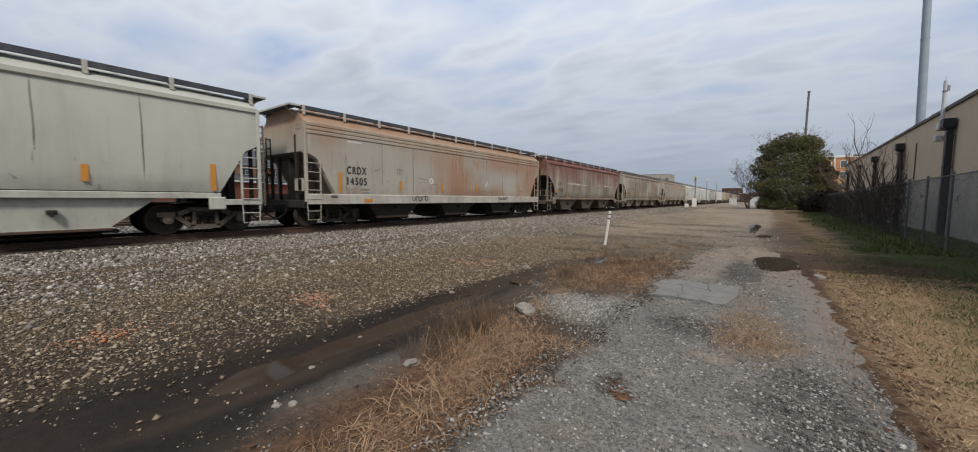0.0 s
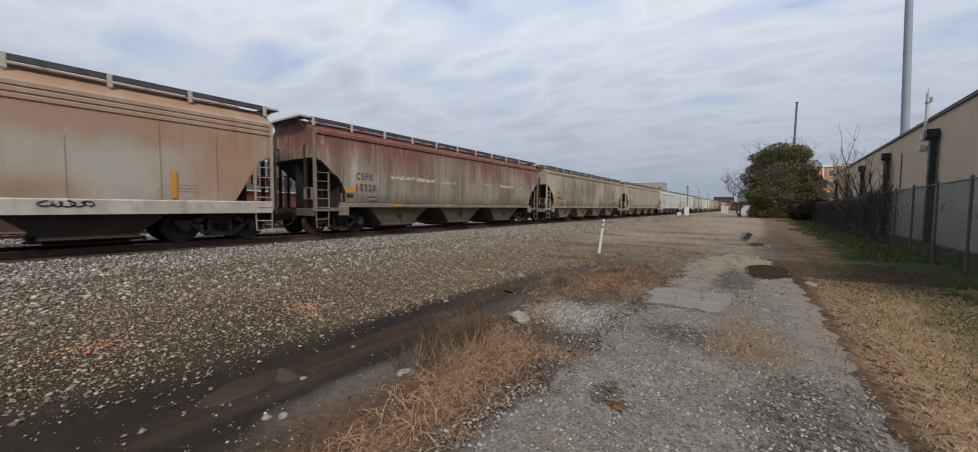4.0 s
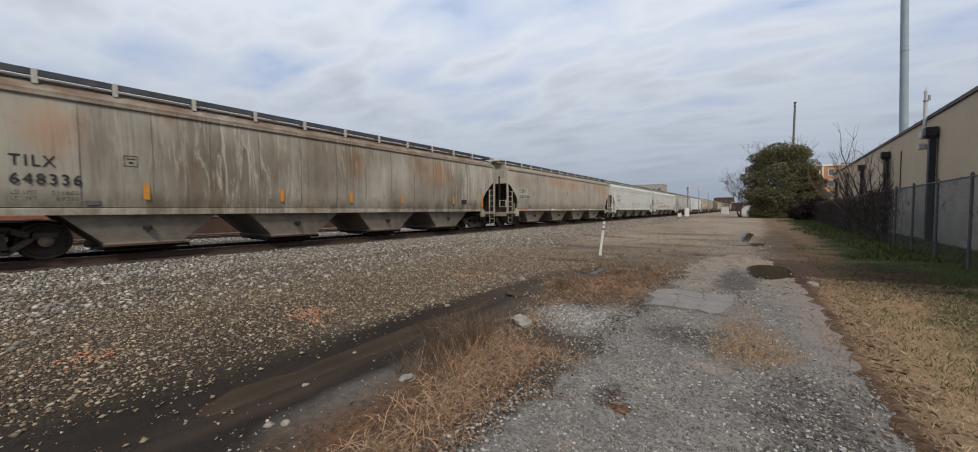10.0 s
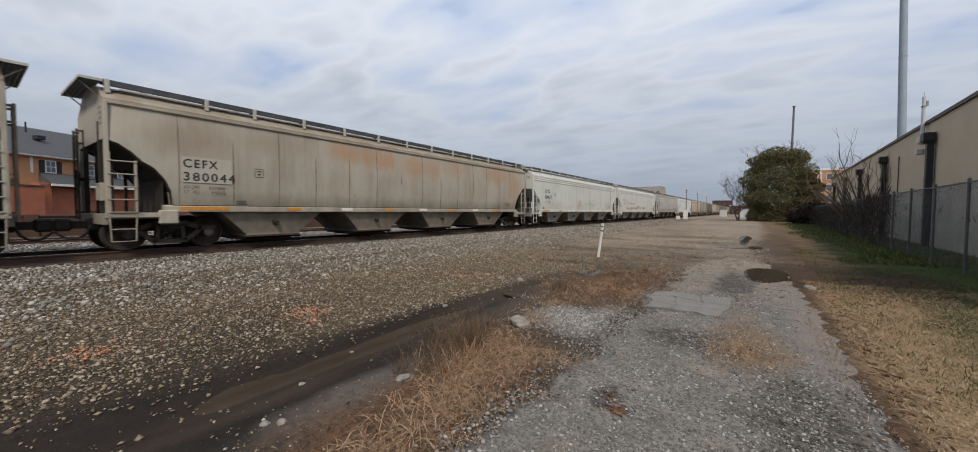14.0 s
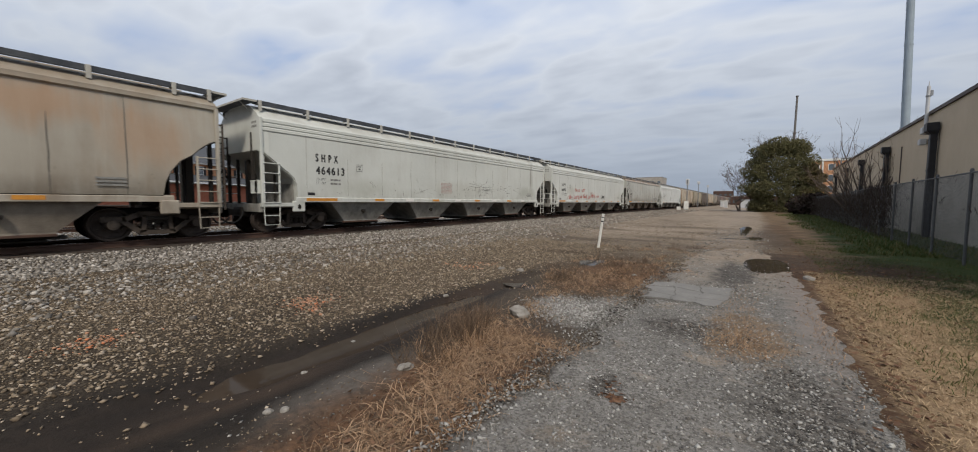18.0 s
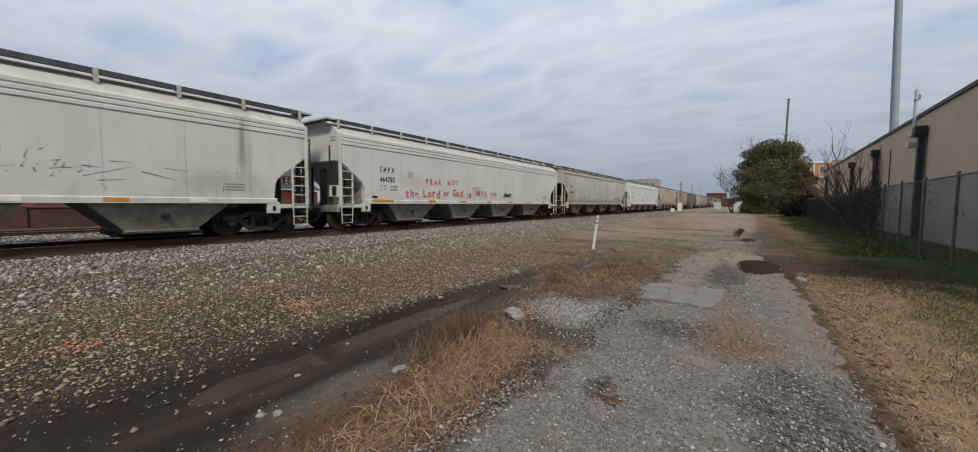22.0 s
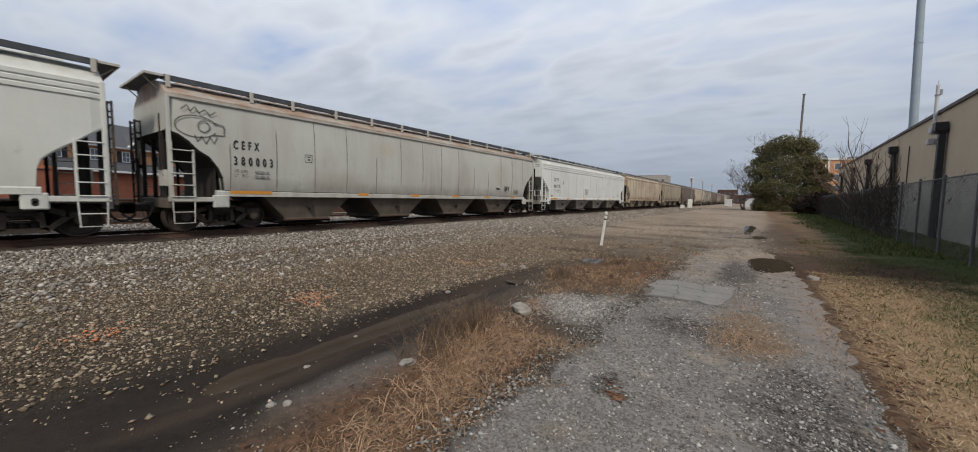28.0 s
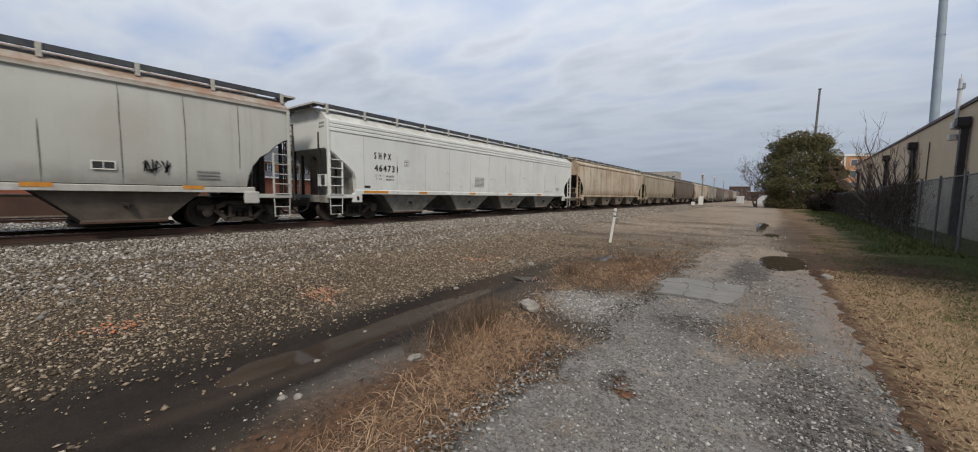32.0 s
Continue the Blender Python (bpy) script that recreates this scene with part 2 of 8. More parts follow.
RAIL_TOP = plain("worn_rail_head", (0.40, 0.38, 0.36), (0.30, 0.28, 0.26), 6, 0.28, 0.9)
SLEEPER = plain("weathered_timber_tie", (0.035, 0.027, 0.022), (0.065, 0.052, 0.042), 7, 0.9, 0.0, 0.02)


LAWN_SHIFT = -0.2     # the green draws back from the lane beyond the puddle


def far_dirt(n):
    """Packed grey-brown dirt of the yard and of the lane's far stretch: soft wheel streaks, fine stone, damp blotches."""
    soft = n.noise(0.22, 4, 0.55, n.stretch(1.0, 0.35, 1.0))
    grain = n.noise(4.5, 6, 0.75)
    col = n.mix(n.ramp(soft, 0.38, 0.62), (0.262, 0.212, 0.162), (0.188, 0.150, 0.114))
    col = n.mix(n.ramp(grain, 0.48, 0.70, 0.0, 0.55), col, (0.120, 0.092, 0.068))
    col = n.mix(n.ramp(n.voronoi(16.0, n.co, "F1", "Color"), 0.70, 0.95, 0.0, 0.6), col, (0.40, 0.345, 0.28))
    damp = n.math("MULTIPLY", n.ramp(n.noise(0.55, 6, 0.7, n.stretch(1.0, 0.6, 1.0, 5.0)), 0.53, 0.62), n.ramp(grain, 0.3, 0.6, 0.4, 1.0))
    return n.mix(n.math("MULTIPLY", damp, 0.6), col, (0.098, 0.076, 0.058))


def ground_mat():
    """Dirt with gravel dust, darker wet mud along the ditch, dry and green grass tints beside the fence."""
    n = Nodes("trackside_dirt", 0.95, 0.0, 0.12)
    x, y = n.axis(0), n.axis(1)
    wob = n.math("MULTIPLY", n.math("SUBTRACT", n.noise(0.55, 5, 0.6), 0.5), 2.2)
    xs = n.math("ADD", x, wob)
    a, b, c = n.noise(1.3, 6), n.noise(14.0, 5, 0.7), n.noise(75.0, 3, 0.7)
    dirt = n.mix(n.ramp(a, 0.35, 0.65), (0.100, 0.075, 0.049), (0.175, 0.135, 0.092))
    dirt = n.mix(n.ramp(b, 0.35, 0.7, 0.0, 0.7), dirt, (0.105, 0.084, 0.063))
    cells = n.voronoi(42.0, n.co, "F1", "Color")
    dirt = n.mix(n.ramp(cells, 0.35, 0.95, 0.0, 0.6), dirt, (0.25, 0.205, 0.15))
    # shade in the gaps between the pebble cells, put into the colour
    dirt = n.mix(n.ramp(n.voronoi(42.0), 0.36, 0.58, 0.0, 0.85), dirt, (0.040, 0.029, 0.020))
    dirt = n.mix(n.ramp(n.math("ADD", y, n.math("MULTIPLY", a, 12.0)), 15.0, 26.0, 0.0, 1.0), dirt, far_dirt(n))
    mid = n.math("ADD", n.math("ADD", n.ramp(y, 2.3, 4.2, -3.32, -3.68), n.ramp(y, 7.0, 10.0, 0.0, 0.3)), n.math("MULTIPLY", wob, 0.12))
    off = n.math("DIVIDE", n.math("SUBTRACT", x, mid), n.ramp(y, 2.5, 5.0, 0.46, 0.26))
    near_y = n.math("MULTIPLY", n.ramp(n.math("ADD", y, n.math("MULTIPLY", wob, 2.0)), 8.6, 4.2, 0.0, 1.0), n.ramp(y, 12.0, 10.0))
    smoothed = n.mix(n.ramp(n.noise(2.2, 3, 0.5, n.stretch(1.0, 0.25, 1.0)), 0.35, 0.65), (0.050, 0.034, 0.024), (0.020, 0.015, 0.012))
    mud = n.mix(n.ramp(b, 0.35, 0.65), (0.011, 0.009, 0.0075), (0.024, 0.019, 0.015))
    bank = n.mix(n.ramp(b, 0.35, 0.65), (0.085, 0.069, 0.055), (0.042, 0.033, 0.026))
    wet = n.math("MULTIPLY", n.math("MULTIPLY", n.ramp(n.math("ADD", off, n.math("MULTIPLY", wob, 0.5)), -2.3, -1.1), n.ramp(n.math("ADD", off, n.math("MULTIPLY", wob, 0.5)), 2.1, 1.2)), near_y)
    col = n.mix(n.math("MULTIPLY", n.math("MULTIPLY", n.ramp(off, 0.8, 1.4), n.ramp(xs, -1.2, -1.9)), near_y), dirt, bank)
    col = n.mix(wet, col, mud)
    col = n.mix(n.math("MULTIPLY", n.math("MULTIPLY", n.ramp(off, -1.25, -0.8), n.ramp(off, 0.75, 0.35)), near_y), col, smoothed)
    straw = n.mix(n.ramp(b, 0.35, 0.65), (0.32, 0.225, 0.135), (0.22, 0.145, 0.086))
    green = n.mix(n.ramp(b, 0.35, 0.65), (0.024, 0.042, 0.010), (0.052, 0.062, 0.020))
    straw = n.mix(n.ramp(y, 12.0, 15.0, 0.0, 0.75), straw, n.mix(n.ramp(a, 0.4, 0.6), (0.13, 0.088, 0.055), (0.05, 0.036, 0.024)))
    lean = n.math("SUBTRACT", x, n.math("MULTIPLY", n.math("SUBTRACT", y, 15.0), 0.035))
    lean = n.math("ADD", lean, n.ramp(y, 12.5, 17.0, 0.0, LAWN_SHIFT))
    lawn = n.mix(n.ramp(n.math("ADD", n.math("MULTIPLY", lean, 0.45), n.math("MULTIPLY", n.math("SUBTRACT", n.noise(0.9, 5), 0.5), 1.7)), 0.82, 1.15), straw, green)
    col = n.mix(n.ramp(xs, 0.5, 1.2), col, lawn)
    hgt = n.math("ADD", n.math("MULTIPLY", b, 1.0), n.math("MULTIPLY", c, 0.5))
    rough_edge = n.math("MULTIPLY", n.math("SUBTRACT", n.noise(1.8, 6, 0.7), 0.5), 1.8)
    litter = n.math("MAXIMUM", n.spot(1.45, 11.6, 1.8, 2.3, rough_edge), n.math("MULTIPLY", n.spot(1.0, 24.0, 0.7, 9.0, rough_edge), 0.5))
    col = n.mix(n.math("MULTIPLY", litter, n.ramp(b, 0.3, 0.6, 0.6, 1.0)), col, n.mix(n.ramp(a, 0.4, 0.6), (0.050, 0.026, 0.017), (0.020, 0.013, 0.010)))
    edge = n.math("MULTIPLY", n.math("MULTIPLY", n.ramp(n.math("ADD", x, n.math("MULTIPLY", wob, 0.35)), 0.55, 0.8), n.ramp(n.math("ADD", x, n.math("MULTIPLY", wob, 0.35)), 1.02, 0.86)), n.ramp(y, 14.0, 9.0))
    col = n.mix(n.math("MULTIPLY", edge, n.ramp(b, 0.3, 0.6, 0.3, 0.9)), col, (0.060, 0.033, 0.021))
    tatter = n.math("ADD", n.math("MULTIPLY", rough_edge, 1.1), n.math("MULTIPLY", n.math("SUBTRACT", n.noise(6.0, 5, 0.7), 0.5), 2.4))
    soak = n.spot(-4.4, 10.6, 1.0, 0.45, tatter, 1.2)
    for q in ((-3.3, 9.0, 0.9, 1.5), (-5.6, 14.6, 1.7, 0.5), (-4.0, 15.4, 1.2, 0.4), (-2.4, 17.2, 1.9, 0.5), (-3.0, 25.0, 2.6, 1.0), (-0.6, 14.2, 1.4, 0.9), (-6.5, 20.5, 1.6, 0.7), (-1.4, 21.0, 1.5, 0.9), (-0.2, 19.3, 0.8, 0.7), (1.0, 12.8, 1.0, 1.9), (0.75, 16.8, 0.8, 2.2), (0.5, 21.5, 0.7, 2.5)):
        soak = n.math("MAXIMUM", soak, n.spot(*q, tatter, 1.2))
    col = n.mix(n.math("MULTIPLY", soak, 0.62), col, (0.062, 0.046, 0.034))
    lane_in = n.math("SUBTRACT", x, n.math("MULTIPLY", n.math("SUBTRACT", y, 12.0), -0.02))
    lane = n.math("MULTIPLY", n.math("MULTIPLY", n.ramp(n.math("ADD", lane_in, n.math("MULTIPLY", wob, 0.5)), -1.9, -0.9), n.ramp(n.math("ADD", lane_in, n.math("MULTIPLY", wob, 0.3)), 0.45, -0.05)), n.ramp(y, 11.0, 14.0, 0.0, 0.6))
    col = n.mix(n.math("MULTIPLY", lane, n.ramp(b, 0.32, 0.6, 1.0, 0.55)), col, (0.245, 0.203, 0.166))
    grey = n.math("MAXIMUM", n.spot(-2.0, 4.95, 0.55, 0.50, rough_edge), n.spot(-1.65, 5.0, 0.38, 0.8, rough_edge))
    col = n.mix(n.math("MULTIPLY", grey, n.ramp(b, 0.3, 0.6, 1.0, 0.6)), col, (0.23, 0.219, 0.203))
    clay = n.spot(-2.62, 2.0, 0.26, 0.75, rough_edge, 0.9)
    col = n.mix(n.math("MULTIPLY", clay, n.ramp(b, 0.3, 0.6, 0.9, 0.5)), col, (0.135, 0.118, 0.102))
    thatch = n.math("MAXIMUM", n.spot(-2.0, 2.1, 0.55, 1.5, rough_edge), n.math("MAXIMUM", n.spot(-2.3, 3.4, 0.5, 0.35, rough_edge), n.spot(-2.3, 8.0, 0.9, 1.8, rough_edge)))
    col = n.mix(n.math("MULTIPLY", thatch, 0.85), col, n.mix(n.ramp(b, 0.35, 0.65), (0.165, 0.088, 0.048), (0.070, 0.042, 0.026)))
    damp = n.math("MULTIPLY", n.math("MULTIPLY", n.ramp(n.math("ADD", xs, n.math("MULTIPLY", y, 0.9)), -1.2, -3.2), n.ramp(xs, -7.0, -5.0)), 0.6)
    col = n.mix(damp, col, mud)
    col = n.mix(n.ramp(x, -27.0, -31.0), col, n.mix(n.ramp(a, 0.35, 0.65), (0.085, 0.055, 0.040), (0.055, 0.040, 0.030)))
    return n.done(col, n.ramp(wet, 0, 1, 0.95, 0.72), n.math("MULTIPLY", hgt, n.ramp(wet, 0, 1, 1.0, 0.45)), 0.03, 0.8)


def road_mat():
    n = Nodes("broken_gravel_asphalt", 0.92, 0.0, 0.25)
    y = n.axis(1)
    a, b = n.noise(0.8, 6), n.noise(7.0, 6, 0.72)
    cell = n.voronoi(55.0)
    col = n.mix(n.ramp(a, 0.35, 0.65), (0.170, 0.160, 0.147), (0.225, 0.213, 0.196))
    col = n.mix(n.ramp(b, 0.48, 0.72, 0.0, 0.8), col, (0.075, 0.068, 0.060))
    col = n.mix(n.math("MULTIPLY", n.ramp(cell, 0.34, 0.14, 0.0, 1.0), n.ramp(n.voronoi(55.0, n.co, "F1", "Color"), 0.45, 0.8, 0.0, 0.8)), col, (0.40, 0.385, 0.36))
    col = n.mix(n.ramp(n.noise(38.0, 4, 0.75), 0.47, 0.60, 0.0, 0.75), col, (0.048, 0.044, 0.038))
    dirt = far_dirt(n)
    far = n.ramp(n.math("ADD", y, n.math("MULTIPLY", a, 9.0)), 11.0, 17.0, 0.0, 1.0)
    soil = n.math("MAXIMUM", far, n.ramp(n.noise(1.7, 5, 0.65), 0.56, 0.66, 0.0, 0.65))
    col = n.mix(soil, col, dirt)
    rag = n.math("MULTIPLY", n.math("SUBTRACT", n.noise(2.6, 6, 0.72), 0.5), 2.2)
    # last oval: dark crumb border with the shadow line beside the straw painted in
    broke = n.math("MAXIMUM", n.math("MAXIMUM", n.spot(0.36, 3.25, 0.34, 0.95, rag), n.spot(-0.45, 4.85, 0.55, 0.45, rag)), n.math("MAXIMUM", n.spot(-0.25, 9.4, 0.35, 1.8, rag), n.math("MAXIMUM", n.spot(-0.95, 2.95, 0.10, 0.20, rag), n.spot(-1.55, 2.6, 0.16, 1.9, rag))))
    grit = n.mix(n.ramp(n.noise(26.0, 4, 0.7), 0.42, 0.6), (0.022, 0.019, 0.017), (0.11, 0.10, 0.088))
    col = n.mix(n.math("MULTIPLY", broke, n.ramp(b, 0.34, 0.55, 0.55, 1.0)), col, grit)
    pale = n.math("MULTIPLY", n.spot(0.66, 7.2, 0.20, 2.9, rag, 0.8), n.ramp(y, 10.5, 9.0))
    col = n.mix(n.math("MULTIPLY", pale, 0.75), col, n.mix(n.ramp(b, 0.3, 0.7), (0.215, 0.185, 0.165), (0.165, 0.142, 0.126)))
    col = n.mix(n.math("MULTIPLY", n.spot(0.0, 5.1, 0.38, 0.95, rag), 0.8), col, n.mix(n.ramp(b, 0.35, 0.65), (0.20, 0.135, 0.078), (0.10, 0.07, 0.046)))
    stain = n.ramp(n.noise(1.1, 5, 0.7), 0.55, 0.66, 0.0, 0.45)
    col = n.mix(stain, col, (0.085, 0.078, 0.068))
    crack = n.voronoi(2.6, n.co, "DISTANCE_TO_EDGE")
    ck = n.math("MULTIPLY", n.ramp(n.math("ADD", crack, n.math("MULTIPLY", b, 0.02)), 0.022, 0.012), n.math("MULTIPLY", n.ramp(a, 0.5, 0.6), n.ramp(y, 5.0, 6.0)))
    col = n.mix(ck, col, (0.04, 0.036, 0.03))
    h = n.math("SUBTRACT", n.math("ADD", n.math("MULTIPLY", b, 0.8), n.ramp(cell, 0.3, 0.0, 0.0, 0.6)), ck)
    return n.done(col, 0.92, h, 0.02, 0.8)


def stone_mat(name, c1, c2, c3):
    n = Nodes(name, 0.95, 0.0, 0.15)
    i = n.island()
    col = n.mix(n.ramp(i, 0.0, 0.6), c1, c2)
    col = n.mix(n.ramp(i, 0.72, 1.0), col, c3)
    b = n.noise(30.0, 3)
    col = n.mix(n.ramp(b, 0.4, 0.7, 0, 0.4), col, tuple(v * 0.6 for v in c1))
    return n.done(col, 0.9, b, 0.004)


GROUND = ground_mat()
ROAD = road_mat()
BALLAST = stone_mat("granite_ballast", (0.09, 0.079, 0.068), (0.275, 0.25, 0.217), (0.54, 0.50, 0.45))
PEBBLE = stone_mat("brown_pebbles", (0.080, 0.060, 0.041), (0.27, 0.213, 0.150), (0.50, 0.425, 0.335))
CHIPS = stone_mat("pale_stone_chips", (0.10, 0.093, 0.084), (0.24, 0.23, 0.212), (0.46, 0.45, 0.42))
PALE_CHIPS = stone_mat("pale_grey_gravel", (0.14, 0.132, 0.121), (0.29, 0.278, 0.259), (0.48, 0.47, 0.445))
STRAW = stone_mat("dry_straw_grass", (0.185, 0.105, 0.058), (0.46, 0.315, 0.20), (0.075, 0.045, 0.028))
WEED = stone_mat("dead_brown_weed", (0.095, 0.065, 0.045), (0.17, 0.122, 0.085), (0.055, 0.038, 0.028))
WHITE_BALLAST = stone_mat("fresh_pale_ballast", (0.19, 0.185, 0.176), (0.36, 0.355, 0.345), (0.50, 0.495, 0.485))
TAN_GRASS = stone_mat("dead_tan_grass", (0.21, 0.14, 0.08), (0.43, 0.32, 0.20), (0.12, 0.092, 0.044))
FENCE_GREY = plain("dull_weathered_galvanising", (0.13, 0.135, 0.14), (0.085, 0.085, 0.088), 6, 0.7, 0.3)
PEBBLE_WET = stone_mat("wet_dark_pebbles", (0.05, 0.037, 0.026), (0.14, 0.108, 0.08), (0.26, 0.215, 0.17))
CRUMB = stone_mat("dark_asphalt_crumbs", (0.035, 0.031, 0.027), (0.12, 0.11, 0.097), (0.32, 0.305, 0.28))
LAWN = stone_mat("winter_grass_blades", (0.042, 0.070, 0.018), (0.085, 0.098, 0.031), (0.20, 0.15, 0.075))
TWIG = stone_mat("bare_brown_twigs", (0.095, 0.070, 0.055), (0.15, 0.115, 0.092), (0.065, 0.05, 0.042))
LEAF = stone_mat("dark_evergreen_leaves", (0.088, 0.090, 0.042), (0.135, 0.125, 0.060), (0.17, 0.145, 0.082))
OLIVE = stone_mat("olive_brown_leaves", (0.085, 0.065, 0.03), (0.13, 0.10, 0.05), (0.10, 0.10, 0.04))
VINE = stone_mat("dry_vine_tangle", (0.036, 0.026, 0.023), (0.066, 0.048, 0.040), (0.036, 0.038, 0.022))
LITTER = stone_mat("fallen_brown_leaves", (0.095, 0.050, 0.031), (0.17, 0.098, 0.060), (0.055, 0.033, 0.023))
ORANGE_STONE = stone_mat("orange_sprayed_stones", (0.55, 0.20, 0.095), (0.42, 0.25, 0.16), (0.62, 0.40, 0.30))
PALE_ROCK = plain("pale_limestone", (0.30, 0.28, 0.25), (0.15, 0.135, 0.115), 14, 0.9, 0.0, 0.02)
BARK = plain("grey_brown_bark", (0.085, 0.065, 0.05), (0.14, 0.115, 0.095), 5, 0.95, 0.0, 0.02)
TAN_SIDING = plain("tan_metal_siding", (0.49, 0.40, 0.29), (0.44, 0.36, 0.262), 0.6, 0.75)
CONCRETE = plain("grey_concrete_wall", (0.40, 0.37, 0.33), (0.28, 0.26, 0.23), 0.8, 0.9, 0.0, 0.01)
BROWN_TRIM = plain("dark_brown_trim", (0.055, 0.040, 0.034), (0.075, 0.055, 0.046), 3, 0.6)
BLACK_TRIM = plain("black_downspout_paint", (0.018, 0.018, 0.021), (0.032, 0.031, 0.034), 3, 0.5)
GALV = plain("galvanised_steel", (0.30, 0.31, 0.32), (0.22, 0.225, 0.23), 6, 0.5, 0.6)
TOWER_GREY = plain("blue_grey_monopole", (0.30, 0.36, 0.41), (0.26, 0.31, 0.36), 1.0, 0.6)
WOOD_POLE = plain("weathered_wood_pole", (0.13, 0.12, 0.115), (0.19, 0.18, 0.17), 5, 0.9)
BRICK_ORANGE = plain("orange_brick", (0.55, 0.285, 0.155), (0.47, 0.235, 0.125), 2.0, 0.9, 0, 0.006, 0.2, 14)
BRICK_RED = plain("red_brick", (0.40, 0.150, 0.090), (0.33, 0.118, 0.072), 2.0, 0.9, 0, 0.006, 0.2, 14)
BRICK_OLD = plain("sooty_brown_brick", (0.095, 0.055, 0.042), (0.06, 0.038, 0.031), 0.7, 0.9, 0, 0.006, 0.2, 14)
SHINGLE = plain("dark_slate_shingles", (0.062, 0.066, 0.074), (0.088, 0.092, 0.10), 3, 0.85)
TRIM_WHITE = plain("white_house_trim", (0.74, 0.74, 0.72), (0.66, 0.66, 0.64), 3, 0.55)
SHUTTER = plain("black_shutter_paint", (0.02, 0.02, 0.022), (0.03, 0.03, 0.032), 4, 0.5)
SILVER = plain("silver_box_paint", (0.52, 0.53, 0.54), (0.44, 0.45, 0.46), 3, 0.5)


def glass_mat(name, col, rough):
    n = Nodes(name, rough, 0.0, 0.8)
    return n.done(n.mix(n.ramp(n.noise(2.0), 0.3, 0.7), col, tuple(v * 0.7 for v in col)), rough)


PANE = glass_mat("dark_window_pane", (0.10, 0.12, 0.14), 0.08)


def water_mat():
    n = Nodes("muddy_water", 0.05, 0.0, 0.09)
    n.b.inputs["IOR"].default_value = 1.33
    return n.done(n.mix(n.ramp(n.noise(1.5), 0.3, 0.7), (0.030, 0.022, 0.016), (0.050, 0.037, 0.027)), 0.04, n.noise(9.0, 2), 0.002, 0.10)


WATER = water_mat()
OLD_ASPHALT = plain("old_grey_asphalt", (0.165, 0.159, 0.149), (0.23, 0.221, 0.206), 4.0, 0.95, 0.0, 0.01, 0.2, 60)
SEAM = plain("shaded_weld_seam", (0.065, 0.058, 0.05), (0.19, 0.175, 0.15), 0.9, 0.7)
SEAM_PALE = plain("pale_weld_seam", (0.30, 0.295, 0.265), (0.44, 0.435, 0.395), 0.9, 0.7)
LETTER_FADED = plain("faded_brown_stencil_paint", (0.085, 0.050, 0.042), (0.15, 0.10, 0.085), 5, 0.7)
RED_PRINT = plain("faded_red_print", (0.44, 0.31, 0.28), (0.50, 0.42, 0.38), 9, 0.6)
SCRAPE_DARK = plain("dark_scrape_mark", (0.085, 0.08, 0.07), (0.20, 0.19, 0.17), 4, 0.7)
PALE_PAINT = plain("pale_repaint_patch", (0.425, 0.40, 0.345), (0.385, 0.355, 0.30), 2.5, 0.6)
RING_RED = plain("faded_red_ring_paint", (0.22, 0.07, 0.05), (0.30, 0.13, 0.09), 6, 0.6)
LETTER_GREY = plain("faded_stencil_paint", (0.17, 0.17, 0.16), (0.28, 0.275, 0.26), 7, 0.6)
TRUCK_DUSTY = plain("sand_dusted_cast_steel", (0.085, 0.07, 0.056), (0.17, 0.14, 0.112), 5, 0.85, 0.1, 0.006)


def scraped_mat():
    """Chalky old paint showing through in flakes."""
    n = Nodes("chalky_scraped_paint", 0.8)
    f = n.ramp(n.noise(9.0, 6, 0.75, n.stretch(1.0, 1.0, 0.6)), 0.46, 0.56)
    return n.done(n.mix(f, (0.24, 0.19, 0.155), (0.62, 0.58, 0.52)), 0.8)


SCRAPED = scraped_mat()

